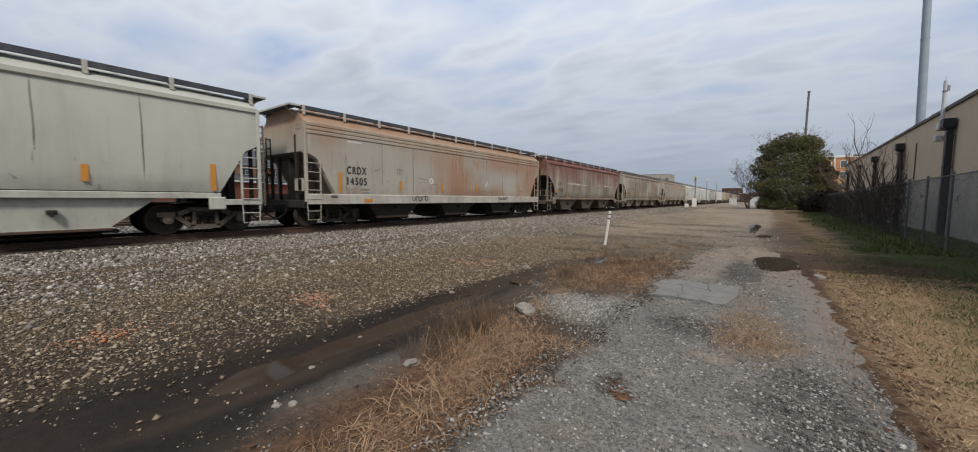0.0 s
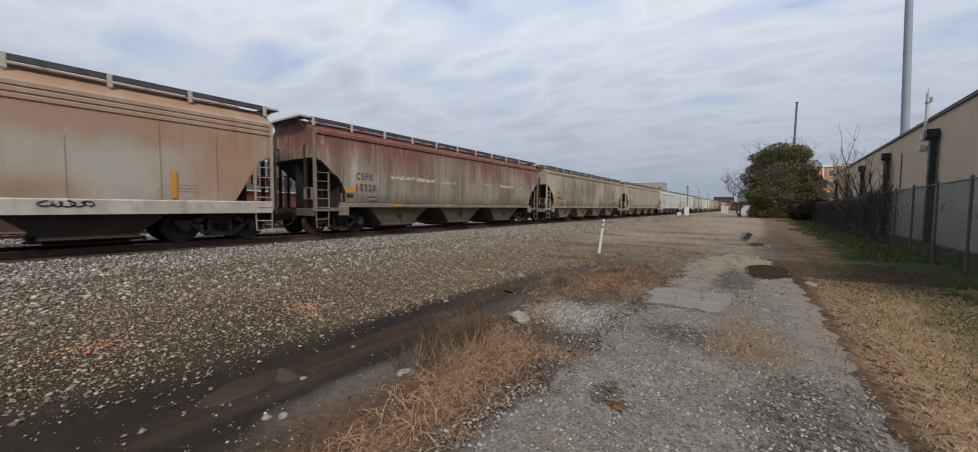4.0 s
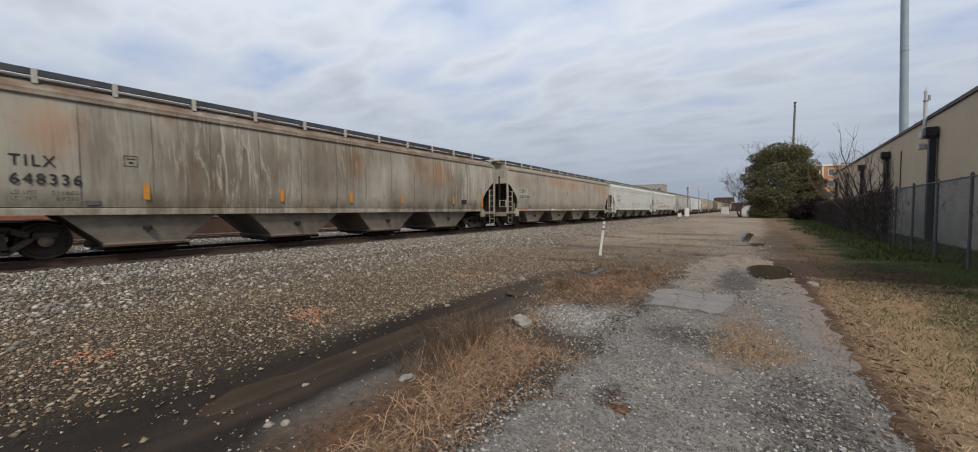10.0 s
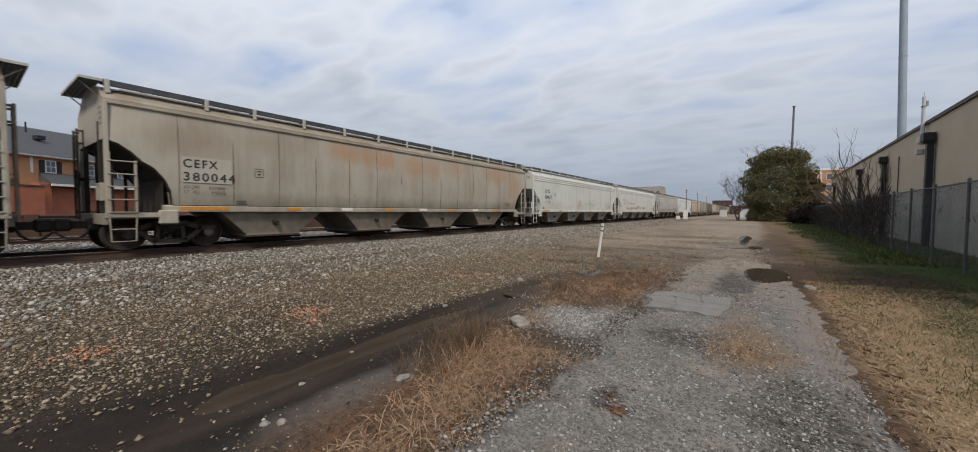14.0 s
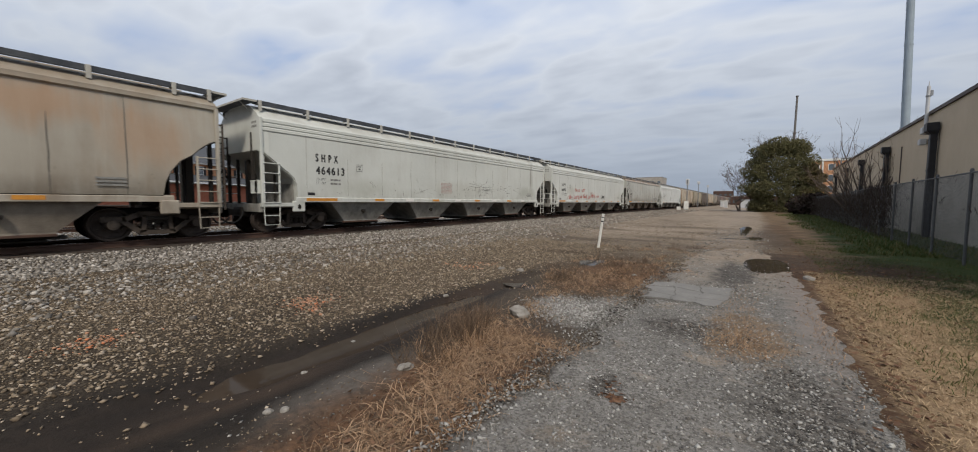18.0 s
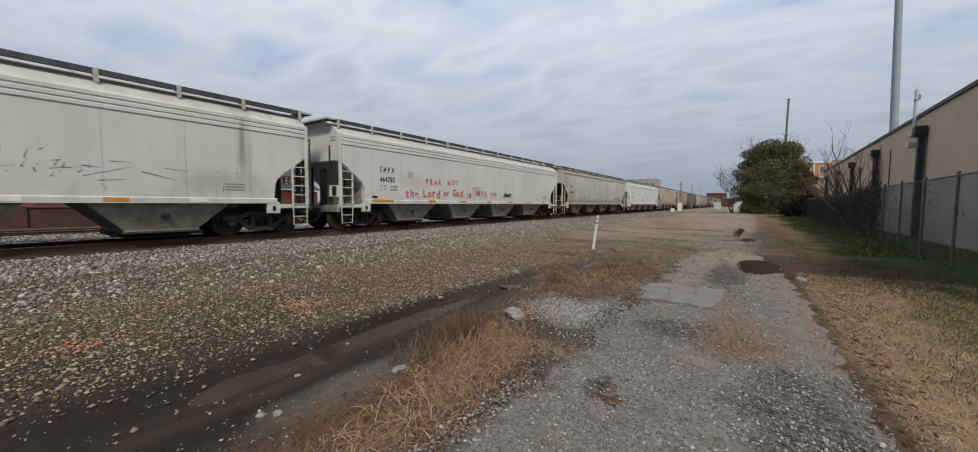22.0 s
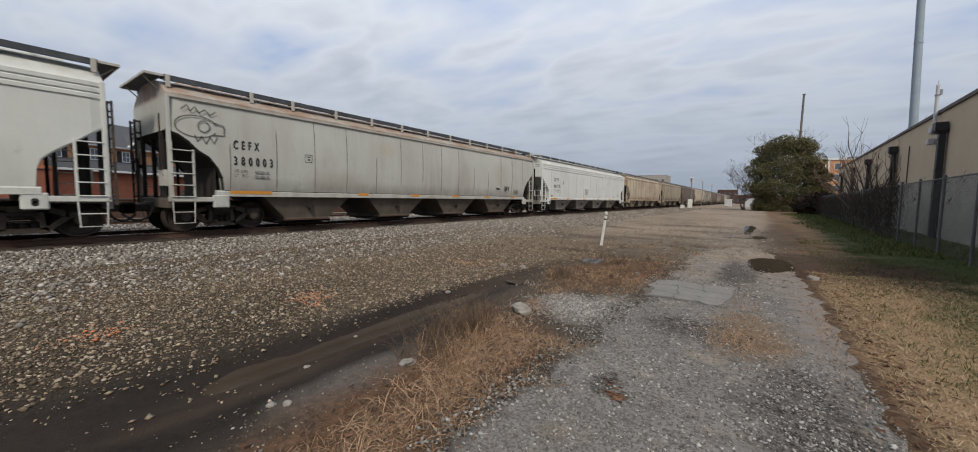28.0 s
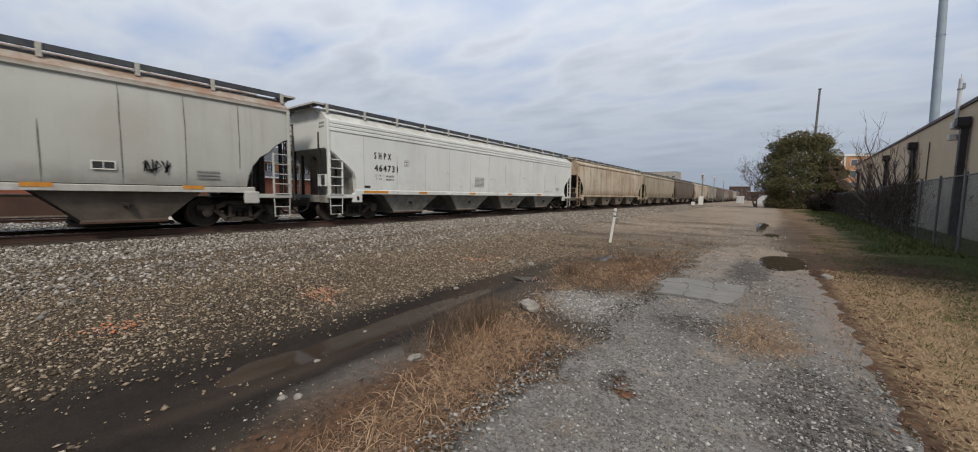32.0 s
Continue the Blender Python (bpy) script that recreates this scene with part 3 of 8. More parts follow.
# ---- mesh writers ----
class Mesh:
    """Collects faces of one part."""

    def __init__(self):
        self.v, self.f = [], []

    def add(self, vs, fs):
        k = len(self.v)
        self.v += [tuple(p) for p in vs]
        self.f += [tuple(i + k for i in q) for q in fs]
        return self

    def box(self, x0, x1, y0, y1, z0, z1, c=0.0):
        """A box, its edges chamfered by c."""
        if c <= 0:
            vs = [(x, y, z) for x in (x0, x1) for y in (y0, y1) for z in (z0, z1)]
            return self.add(vs, [(0, 1, 3, 2), (4, 6, 7, 5), (0, 4, 5, 1), (2, 3, 7, 6), (0, 2, 6, 4), (1, 5, 7, 3)])
        out = [(x0 + c, y0), (x1 - c, y0), (x1, y0 + c), (x1, y1 - c), (x1 - c, y1), (x0 + c, y1), (x0, y1 - c), (x0, y0 + c)]
        inn = [(x0 + c, y0 + c), (x1 - c, y0 + c), (x1 - c, y0 + c), (x1 - c, y1 - c), (x1 - c, y1 - c), (x0 + c, y1 - c), (x0 + c, y1 - c), (x0 + c, y0 + c)]
        vs = [(*p, z0) for p in inn] + [(*p, z0 + c) for p in out] + [(*p, z1 - c) for p in out] + [(*p, z1) for p in inn]
        fs = [tuple(range(7, -1, -1)), tuple(range(24, 32))]
        for r in range(3):
            fs += [(r * 8 + i, r * 8 + (i + 1) % 8, r * 8 + 8 + (i + 1) % 8, r * 8 + 8 + i) for i in range(8)]
        return self.add(vs, fs)

    def rod(self, a, b, r, n=8, r2=None):
        """A round bar from a to b."""
        a, b = Vector(a), Vector(b)
        w = (b - a).normalized()
        u = w.orthogonal().normalized()
        s = w.cross(u)
        r2 = r if r2 is None else r2
        ring = [u * math.cos(2 * math.pi * i / n) + s * math.sin(2 * math.pi * i / n) for i in range(n)]
        vs = [a + d * r for d in ring] + [b + d * r2 for d in ring]
        fs = [(i, (i + 1) % n, n + (i + 1) % n, n + i) for i in range(n)]
        return self.add(vs, fs + [tuple(range(n - 1, -1, -1)), tuple(range(n, 2 * n))])

    def pipe(self, pts, r, n=6):
        """One bent round bar through the points."""
        pts = [Vector(p) for p in pts]
        u = (pts[1] - pts[0]).orthogonal().normalized()
        rings = []
        for k, p in enumerate(pts):
            w = (pts[min(k + 1, len(pts) - 1)] - pts[max(k - 1, 0)]).normalized()
            u = (u - w * u.dot(w)).normalized()
            s = w.cross(u)
            rings.append([p + (u * math.cos(2 * math.pi * i / n) + s * math.sin(2 * math.pi * i / n)) * r for i in range(n)])
        return self.loft(rings)

    def slab(self, outline, axis, d0, d1):
        """An outline in the plane across an axis (0, 1 or 2), given depth from d0 to d1."""
        def at(p, d):
            q = list(p)
            q.insert(axis, d)
            return q
        n = len(outline)
        vs = [at(p, d0) for p in outline] + [at(p, d1) for p in outline]
        fs = [(i, (i + 1) % n, n + (i + 1) % n, n + i) for i in range(n)]
        return self.add(vs, fs + [tuple(range(n - 1, -1, -1)), tuple(range(n, 2 * n))])

    def loft(self, rings, closed=True, caps=True):
        n = len(rings[0])
        vs = [p for r in rings for p in r]
        m = n if closed else n - 1
        fs = [(k * n + i, k * n + (i + 1) % n, (k + 1) * n + (i + 1) % n, (k + 1) * n + i) for k in range(len(rings) - 1) for i in range(m)]
        if caps:
            fs += [tuple(range(n - 1, -1, -1)), tuple(range((len(rings) - 1) * n, len(rings) * n))]
        return self.add(vs, fs)

    def lathe(self, prof, axis=0, n=24, at=(0, 0, 0)):
        """A profile of (radius, place along the axis) turned about an axis."""
        rings = []
        for r, d in prof:
            ring = []
            for i in range(n):
                p = [r * math.cos(2 * math.pi * i / n), r * math.sin(2 * math.pi * i / n)]
                p.insert(axis, d)
                ring.append(tuple(p[k] + at[k] for k in range(3)))
            rings.append(ring)
        return self.loft(rings)

    def data(self, name, smooth=False):
        me = bpy.data.meshes.new(name)
        me.from_pydata(self.v, [], self.f)
        bm = bmesh.new()
        bm.from_mesh(me)
        bmesh.ops.recalc_face_normals(bm, faces=bm.faces)
        bm.to_mesh(me)
        bm.free()
        if smooth:
            me.polygons.foreach_set("use_smooth", [True] * len(me.polygons))
            me.set_sharp_from_angle(angle=radians(35))
        return me


def part(name, mesh, material, parent=None, label="", smooth=False):
    """One mesh object under its thing. mesh: a Mesh, or mesh data that is shared; the material sits on the object."""
    me = mesh.data(name, smooth) if isinstance(mesh, Mesh) else mesh
    ob = new(name, me)
    ob.parent = parent
    if not me.materials:
        me.materials.append(material)
    if me.materials[0] != material:
        ob.material_slots[0].link = "OBJECT"
        ob.material_slots[0].material = material
    return tagged(ob, label) if label else ob


def thing(name, m, label, category, group="", kind=""):
    ob = new(name)
    ob.empty_display_size = 0.3
    ob.matrix_basis = m
    return tagged(ob, label, category, group, kind)


def lettering(body, size, turn=(90, 0, 90), spread=1.0, bold=0.03):
    """Mesh data of a line of writing in the built-in font, read from +x, its lower left corner at the origin."""
    cu = bpy.data.curves.new("writing", "FONT")
    cu.body, cu.size, cu.space_character = body, size, spread
    cu.offset = size * bold
    ob = bpy.data.objects.new("writing", cu)
    scene.collection.objects.link(ob)
    bpy.context.view_layer.update()
    me = bpy.data.meshes.new_from_object(ob.evaluated_get(bpy.context.evaluated_depsgraph_get()))
    bpy.data.objects.remove(ob)
    me.transform(pose(0, 0, 0, *turn))
    return me

# ---- ground ----
TRACK_X, RAIL_Z = -14.6, 0.38


def smooth(a, b, x):
    t = np.clip((x - a) / (b - a), 0, 1)
    return t * t * (3 - 2 * t)


def lumps(x, y, k):
    """Cheap rolling unevenness."""
    return (np.sin(x * 1.7 * k + np.sin(y * 1.1 * k) * 1.3) + np.sin(y * 1.3 * k + 1.7 + np.sin(x * 0.9 * k)) + np.sin((x + y) * 2.3 * k + 0.6) * 0.5) / 2.5


PITS = ((0.27, 11.3, 0.55, 1.7, 0.085), (-0.30, 25.0, 0.22, 3.4, 0.05), (0.10, 19.4, 0.30, 1.1, 0.06), (-0.75, 18.6, 0.8, 0.22, 0.035), (1.6, 11.0, 0.7, 0.5, 0.03), (-3.34, 5.80, 0.40, 0.25, 0.035), (-3.30, 9.2, 0.6, 1.0, 0.03), (-4.5, 10.4, 0.9, 0.35, 0.07))


def ditch_line(y):
    """Middle and half width of the muddy ditch."""
    mid = -3.32 - 0.36 * smooth(2.3, 4.2, y) + 0.30 * smooth(7.0, 10.0, y)
    return mid, 0.46 - 0.20 * smooth(2.5, 5.0, y)


def water_line(y):
    """Middle and half width of the deeper water run on the track side of the ditch."""
    mid, half = ditch_line(y)
    return mid - 0.30 * (1 - smooth(1.8, 4.6, y)), half * 0.66


def ground_z(x, y):
    """Height of the bare ground: shallow ditch, low bank up to the track bed, rise beyond the far track."""
    x, y = np.asarray(x, float), np.asarray(y, float)
    near = 1 - smooth(30, 70, np.hypot(x, y))
    mid, half = ditch_line(y)
    ditch = np.exp(-((x - mid) / half) ** 4) * (1 - 0.7 * smooth(4.5, 7.5, y)) * (1 - smooth(8.5, 11.0, y))
    mid, half = water_line(y)
    z = -0.05 * ditch - 0.07 * np.exp(-((x - mid) / half) ** 4) * (1 - smooth(4.3, 5.8, y)) * smooth(0.2, 1.4, y)
    z = z + 0.10 * smooth(-7.2, -9.6, x) + 0.06 * smooth(-5, -7.5, x)
    z = z + 0.30 * smooth(-26.0, -40.0, x)
    close = 1 - smooth(7, 14, np.hypot(x, y))
    z = z + near * 0.012 * lumps(x, y, 0.8) + close * 0.007 * lumps(x + 3, y - 2, 3.1)
    z = z + close * np.exp(-((x + 3.5) / 0.9) ** 4) * (0.010 * lumps(x * 1.3 + y * 0.4, y - 0.5 * x, 5.3) + 0.006 * lumps(x - 0.6 * y, y + x * 0.7, 9.7))
    z = z + 0.05 * smooth(1.2, 3.5, x) * near
    for px, py, rx, ry, d in PITS:
        z = z - d * np.exp(-(((x - px) / rx) ** 2 + ((y - py) / ry) ** 2) ** 2)
    return z


def sheet(name, xs, ys, zf, material, label, category, kind="structure"):
    X, Y = np.meshgrid(xs, ys)
    Z = zf(X, Y)
    n, m = len(ys), len(xs)
    v = np.stack([X.ravel(), Y.ravel(), Z.ravel()], 1)
    i = (np.arange(n - 1)[:, None] * m + np.arange(m - 1)[None, :]).ravel()
    f = np.stack([i, i + 1, i + m + 1, i + m], 1)
    me = bpy.data.meshes.new(name)
    me.from_pydata(v.tolist(), [], f.tolist())
    me.materials.append(material)
    me.polygons.foreach_set("use_smooth", [True] * len(me.polygons))
    return tagged(new(name, me), label, category, "", kind)


def spaced(*runs):
    out = []
    for a, b, d in runs:
        out += list(np.arange(a, b, d))
    return np.array(out + [runs[-1][1]])


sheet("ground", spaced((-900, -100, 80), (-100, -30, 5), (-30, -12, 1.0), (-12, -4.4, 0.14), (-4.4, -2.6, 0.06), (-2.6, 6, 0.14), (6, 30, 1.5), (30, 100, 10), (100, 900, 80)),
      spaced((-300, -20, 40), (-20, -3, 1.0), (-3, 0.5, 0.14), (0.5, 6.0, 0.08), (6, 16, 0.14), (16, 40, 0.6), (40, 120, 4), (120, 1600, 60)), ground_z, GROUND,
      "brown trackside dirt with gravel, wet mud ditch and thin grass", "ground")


# road: a strip with ragged edges, a little proud of the dirt
def build_road():
    ys = spaced((-4, 14.4, 0.16))
    v, f = [], []
    m = 17
    for k, y in enumerate(ys):
        rag = 1.0 / (1 + max(0.0, y - 12) * 0.05)
        xl = -1.5 + rag * (0.30 * noise.noise((y * 0.8, 3.1, 0)) + 0.22 * noise.noise((y * 3.1, 7.7, 0)) + 0.10 * noise.noise((y * 9.0, 1.7, 0))) - 0.02 * max(0.0, y - 10) - 0.028 * max(0.0, y - 30)
        xr = 0.84 + rag * (0.14 * noise.noise((y * 0.7, 13.1, 0)) + 0.14 * noise.noise((y * 2.9, 17.7, 0)) + 0.09 * noise.noise((y * 9.0, 11.7, 0))) + 0.10 * smooth(3.0, 5.0, y) - 0.05 * max(0.0, y - 7.5)
        close = min(1.0, max(0.0, (y - 11.6) / 2.8))
        xl, xr = xl + 0.9 * close * (1 + 0.5 * noise.noise((y * 2.0, 5.0, 0))), xr - 0.35 * close * (1 + 0.6 * noise.noise((y * 2.0, 9.0, 0)))
        for i in range(m):
            x = xl + (xr - xl) * i / (m - 1)
            edge = min(i, m - 1 - i) / 2.0
            z = float(ground_z(x, y)) + (0.022 if edge >= 1 else -0.012 + 0.034 * edge)
            v.append((x, y, z))
    for k in range(len(ys) - 1):
        f += [(k * m + i, k * m + i + 1, (k + 1) * m + i + 1, (k + 1) * m + i) for i in range(m - 1)]
    me = bpy.data.meshes.new("road")
    me.from_pydata(v, [], f)
    me.materials.append(ROAD)
    me.polygons.foreach_set("use_smooth", [True] * len(f))
    return tagged(new("road", me), "crumbling grey gravel and asphalt service lane", "road", "", "structure")


build_road()


# track bed: shoulder of crushed stone, ties and two rails, twice
def bed_z(x):
    d = np.abs(np.asarray(x, float) - TRACK_X)
    return 0.10 - 0.055 * smooth(0.9, 1.5, d) + 0.045 * smooth(1.5, 2.2, d) * (1 - smooth(2.6, 5.0, d)) - 0.22 * smooth(4.6, 6.6, d)


BED = plain("crushed_stone_bed", (0.11, 0.10, 0.088), (0.19, 0.175, 0.155), 2.0, 0.95, 0.0, 0.03, 0.2, 26.0)
sheet("ballast_bed", spaced((TRACK_X - 14.5, TRACK_X - 5.6, 0.6), (TRACK_X - 5.6, TRACK_X + 6.3, 0.25)), spaced((-40, -4, 4), (-4, 30, 0.3), (30, 500, 8)),
      lambda x, y: np.where(x < TRACK_X - 1.6, 0.12, bed_z(x)) + 0.02 * lumps(x, y, 2.0) * (y < 40), BED, "grey crushed-stone ballast bed under the railway track", "ballast")


def build_track(name, cx, z, y0, y1, label):
    tr = thing(name, pose(cx, 0, z), label, "railway track", "", "structure")
    head = [(-0.036, 0.0), (0.036, 0.0), (0.036, -0.035), (0.010, -0.05), (0.010, -0.14), (0.07, -0.155), (0.07, -0.168), (-0.07, -0.168), (-0.07, -0.155), (-0.010, -0.14), (-0.010, -0.05), (-0.036, -0.035)]
    for s in (-1, 1):
        rail = part("rail", Mesh().slab([(s * 0.754 + a, b) for a, b in head], 1, y0, y1), RAIL_STEEL, tr, "rust-brown steel rail")
        part("rail_head", Mesh().slab([(s * 0.754 + a, b) for a, b in ((-0.034, 0.0), (0.034, 0.0), (0.030, 0.004), (-0.030, 0.004))], 1, y0, y1), RAIL_TOP, rail, "shiny worn running surface")
    return tr


build_track("main_track", TRACK_X, RAIL_Z, -60, 520, "steel railway track on timber ties under the train")
build_track("far_track", TRACK_X - 8.5, 0.30, -60, 520, "rusty steel siding track behind the train")

# ---- freight train ----
# Cars: their leading and trailing ends along the track when the train has run no way (see run()).
def run(t):
    """Metres that the train has gone towards -y, counted from the middle of the clip."""
    q = (t - 16.0) / 16.0
    return 73.28 * q - 0.465 * q * q - 1.389 * q ** 3


SECTIONS = {
    # half cross-sections (x, z over the rail head), sill to roof crown
    "ribbed": [(1.58, 1.20), (1.60, 1.24), (1.60, 3.34), (1.63, 3.37), (1.63, 3.45), (1.60, 3.48), (1.63, 3.51), (1.63, 3.59), (1.60, 3.62), (1.63, 3.65), (1.63, 3.74), (1.56, 3.80), (1.30, 4.02), (0.92, 4.23), (0.45, 4.33), (0.0, 4.36)],
    "curved": [(1.50, 1.16), (1.55, 1.24), (1.60, 1.70), (1.62, 2.20), (1.62, 2.75), (1.59, 3.30), (1.55, 3.70), (1.61, 3.74), (1.61, 3.85), (1.52, 3.90), (1.30, 4.05), (0.92, 4.24), (0.45, 4.34), (0.0, 4.37)],
}
CUTS = {
    # how the lower edge of the side climbs at the ends: (metres in from the end, height over the rail head)
    "ribbed": [(0.0, 2.75), (0.25, 2.55), (0.52, 2.33), (0.85, 2.08), (1.06, 1.88), (1.14, 1.66), (1.17, 1.22)],
    "curved": [(0.0, 2.86), (0.24, 2.76), (0.48, 2.58), (0.68, 2.36), (0.93, 2.20), (1.15, 1.90), (1.27, 1.60), (1.32, 1.18)],
    "straight": [(0.0, 2.73), (0.2, 2.62), (0.43, 2.50), (0.75, 1.92), (1.00, 1.45), (1.12, 1.22)],
}


def side_x(prof, z):
    for (xa, za), (xb, zb) in zip(prof, prof[1:]):
        if za <= z <= zb:
            return xa + (xb - xa) * (z - za) / max(1e-6, zb - za)
    return prof[0][0]


def hull(kind, cut, h):
    """The tank of a hopper car: side sheets, roof, end slopes, as one skin."""
    prof, ends = SECTIONS[kind], CUTS[cut]
    stations = [(-h + d, z) for d, z in ends] + [(h - d, z) for d, z in reversed(ends)]
    rings = []
    for k, (y, zb) in enumerate(stations):
        inset = 0.05 if k in (0, len(stations) - 1) else 0.0
        half = []
        for x, z in prof:
            zz = max(z, zb)
            half.append((side_x(prof, zz) - inset if zz > z else x - inset * (x > 0.01), y, zz))
        rings.append(half + [(-x, yy, zz) for x, yy, zz in reversed(half[:-1])])
    return Mesh().loft(rings)


def truck_frame():
    """Cast side frame with its window openings, spring nest seat and journal pockets, at x = 0, wheels at y = -0.9 and 0.9."""
    m = Mesh()
    for a, b, w in (((-1.12, 0.58), (-0.66, 0.60), 0.13), ((-0.70, 0.58), (-0.36, 0.72), 0.13), ((-0.40, 0.72), (0.40, 0.72), 0.14), ((0.36, 0.72), (0.70, 0.58), 0.13), ((0.66, 0.60), (1.12, 0.58), 0.13),
                    ((-0.72, 0.55), (-0.34, 0.22), 0.12), ((-0.38, 0.22), (0.38, 0.22), 0.12), ((0.34, 0.22), (0.72, 0.55), 0.12), ((-0.30, 0.24), (-0.26, 0.70), 0.10), ((0.30, 0.24), (0.26, 0.70), 0.10)):
        d = Vector((b[0] - a[0], b[1] - a[1])).normalized()
        nrm = Vector((-d.y, d.x)) * w / 2
        m.slab([(a[0] + nrm.x, a[1] + nrm.y), (a[0] - nrm.x, a[1] - nrm.y), (b[0] - nrm.x, b[1] - nrm.y), (b[0] + nrm.x, b[1] + nrm.y)], 0, -0.08, 0.08)
    for y in (-0.9, 0.9):
        m.box(-0.09, 0.10, y - 0.19, y + 0.19, 0.50, 0.66, 0.03)
        m.rod((-0.05, y, 0.45), (0.16, y, 0.45), 0.125, 14)
        m.rod((0.16, y, 0.45), (0.185, y, 0.45), 0.07, 10)
    return m


def springs():
    m = Mesh()
    for y in (-0.17, 0.0, 0.17):
        for k in range(6):
            m.rod((0.0, y, 0.285 + 0.045 * k), (0.0, y, 0.310 + 0.045 * k), 0.075, 10)
    m.box(-0.09, 0.11, -0.24, 0.24, 0.55, 0.66, 0.02)
    return m


def wheelset():
    """Two wheels on their axle, about the axle's middle."""
    m = Mesh()
    for s in (-1, 1):
        prof = [(0.10, 0.62), (0.13, 0.66), (0.14, 0.70), (0.36, 0.73), (0.385, 0.69), (0.475, 0.685), (0.475, 0.715), (0.452, 0.73), (0.447, 0.82), (0.430, 0.83), (0.385, 0.825), (0.36, 0.785), (0.16, 0.765), (0.145, 0.85), (0.10, 0.87), (0.085, 0.90)]
        m.lathe([(r, s * d) for r, d in prof], 0, 32)
        for k in range(3):
            a = k * 2.094
            m.rod((s * 0.76, 0.27 * math.cos(a), 0.27 * math.sin(a)), (s * 0.80, 0.27 * math.cos(a), 0.27 * math.sin(a)), 0.035, 8)
    m.rod((-0.7, 0, 0), (0.7, 0, 0), 0.085, 14)
    return m


SHARED = {}


def shared(key, make, smooth=False):
    if key not in SHARED:
        SHARED[key] = make().data(key if isinstance(key, str) else key[0], smooth)
    return SHARED[key]


def hopper(top, bot, w, foot=1.22):
    """One discharge hopper: four sloping sheets between the sill and the gate."""
    m = Mesh()
    ring = lambda hx, hy, z: [(-hx, -hy, z), (hx, -hy, z), (hx, hy, z), (-hx, hy, z)]
    m.loft([ring(w, top, 1.20), ring(w - 0.05, top - 0.06, 1.05), ring(foot, bot + 0.02, 0.34), ring(foot, bot, 0.24)])
    m.box(-w * 0.9, w * 0.9, -top * 0.93, -top * 0.90, 1.0, 1.06).box(-w * 0.9, w * 0.9, top * 0.90, top * 0.93, 1.0, 1.06)
    return m


def gate(bot):
    m = Mesh()
    m.box(-0.92, 0.92, -bot - 0.10, bot + 0.10, 0.155, 0.235, 0.01)
    m.box(-0.70, 0.98, -bot + 0.1, bot - 0.1, 0.10, 0.15, 0.01)
    m.rod((0.90, -bot - 0.22, 0.20), (0.90, bot + 0.22, 0.20), 0.03, 8)
    m.rod((0.90, bot + 0.14, 0.20), (1.02, bot + 0.14, 0.20), 0.06, 10)
    return m


def ladder(x, y0, y1, z0, z1, rungs, top2=None):
    """Grab-iron ladder: two flat stiles and round rungs."""
    m = Mesh()
    m.box(x - 0.02, x + 0.03, y0 - 0.035, y0 + 0.035, z0, z1, 0.006)
    m.box(x - 0.02, x + 0.03, y1 - 0.028, y1 + 0.028, z0, top2 or z1, 0.006)
    for k in range(rungs):
        z = z0 + 0.10 + (min(z1, top2 or z1) - z0 - 0.14) * k / max(1, rungs - 1)
        m.rod((x + 0.045, y0 - 0.02, z), (x + 0.045, y1 + 0.02, z), 0.016, 6)
    return m


def stirrup(x, y0, y1, z0, z1):
    return Mesh().pipe([(x, y0, z1), (x, y0 + 0.02, z0), (x, y1 - 0.02, z0), (x, y1, z1)], 0.018).pipe([(x, y0 + 0.01, (z0 + z1) / 2), (x, y1 - 0.01, (z0 + z1) / 2)], 0.015)


SEAM_RNG = random.Random(77)


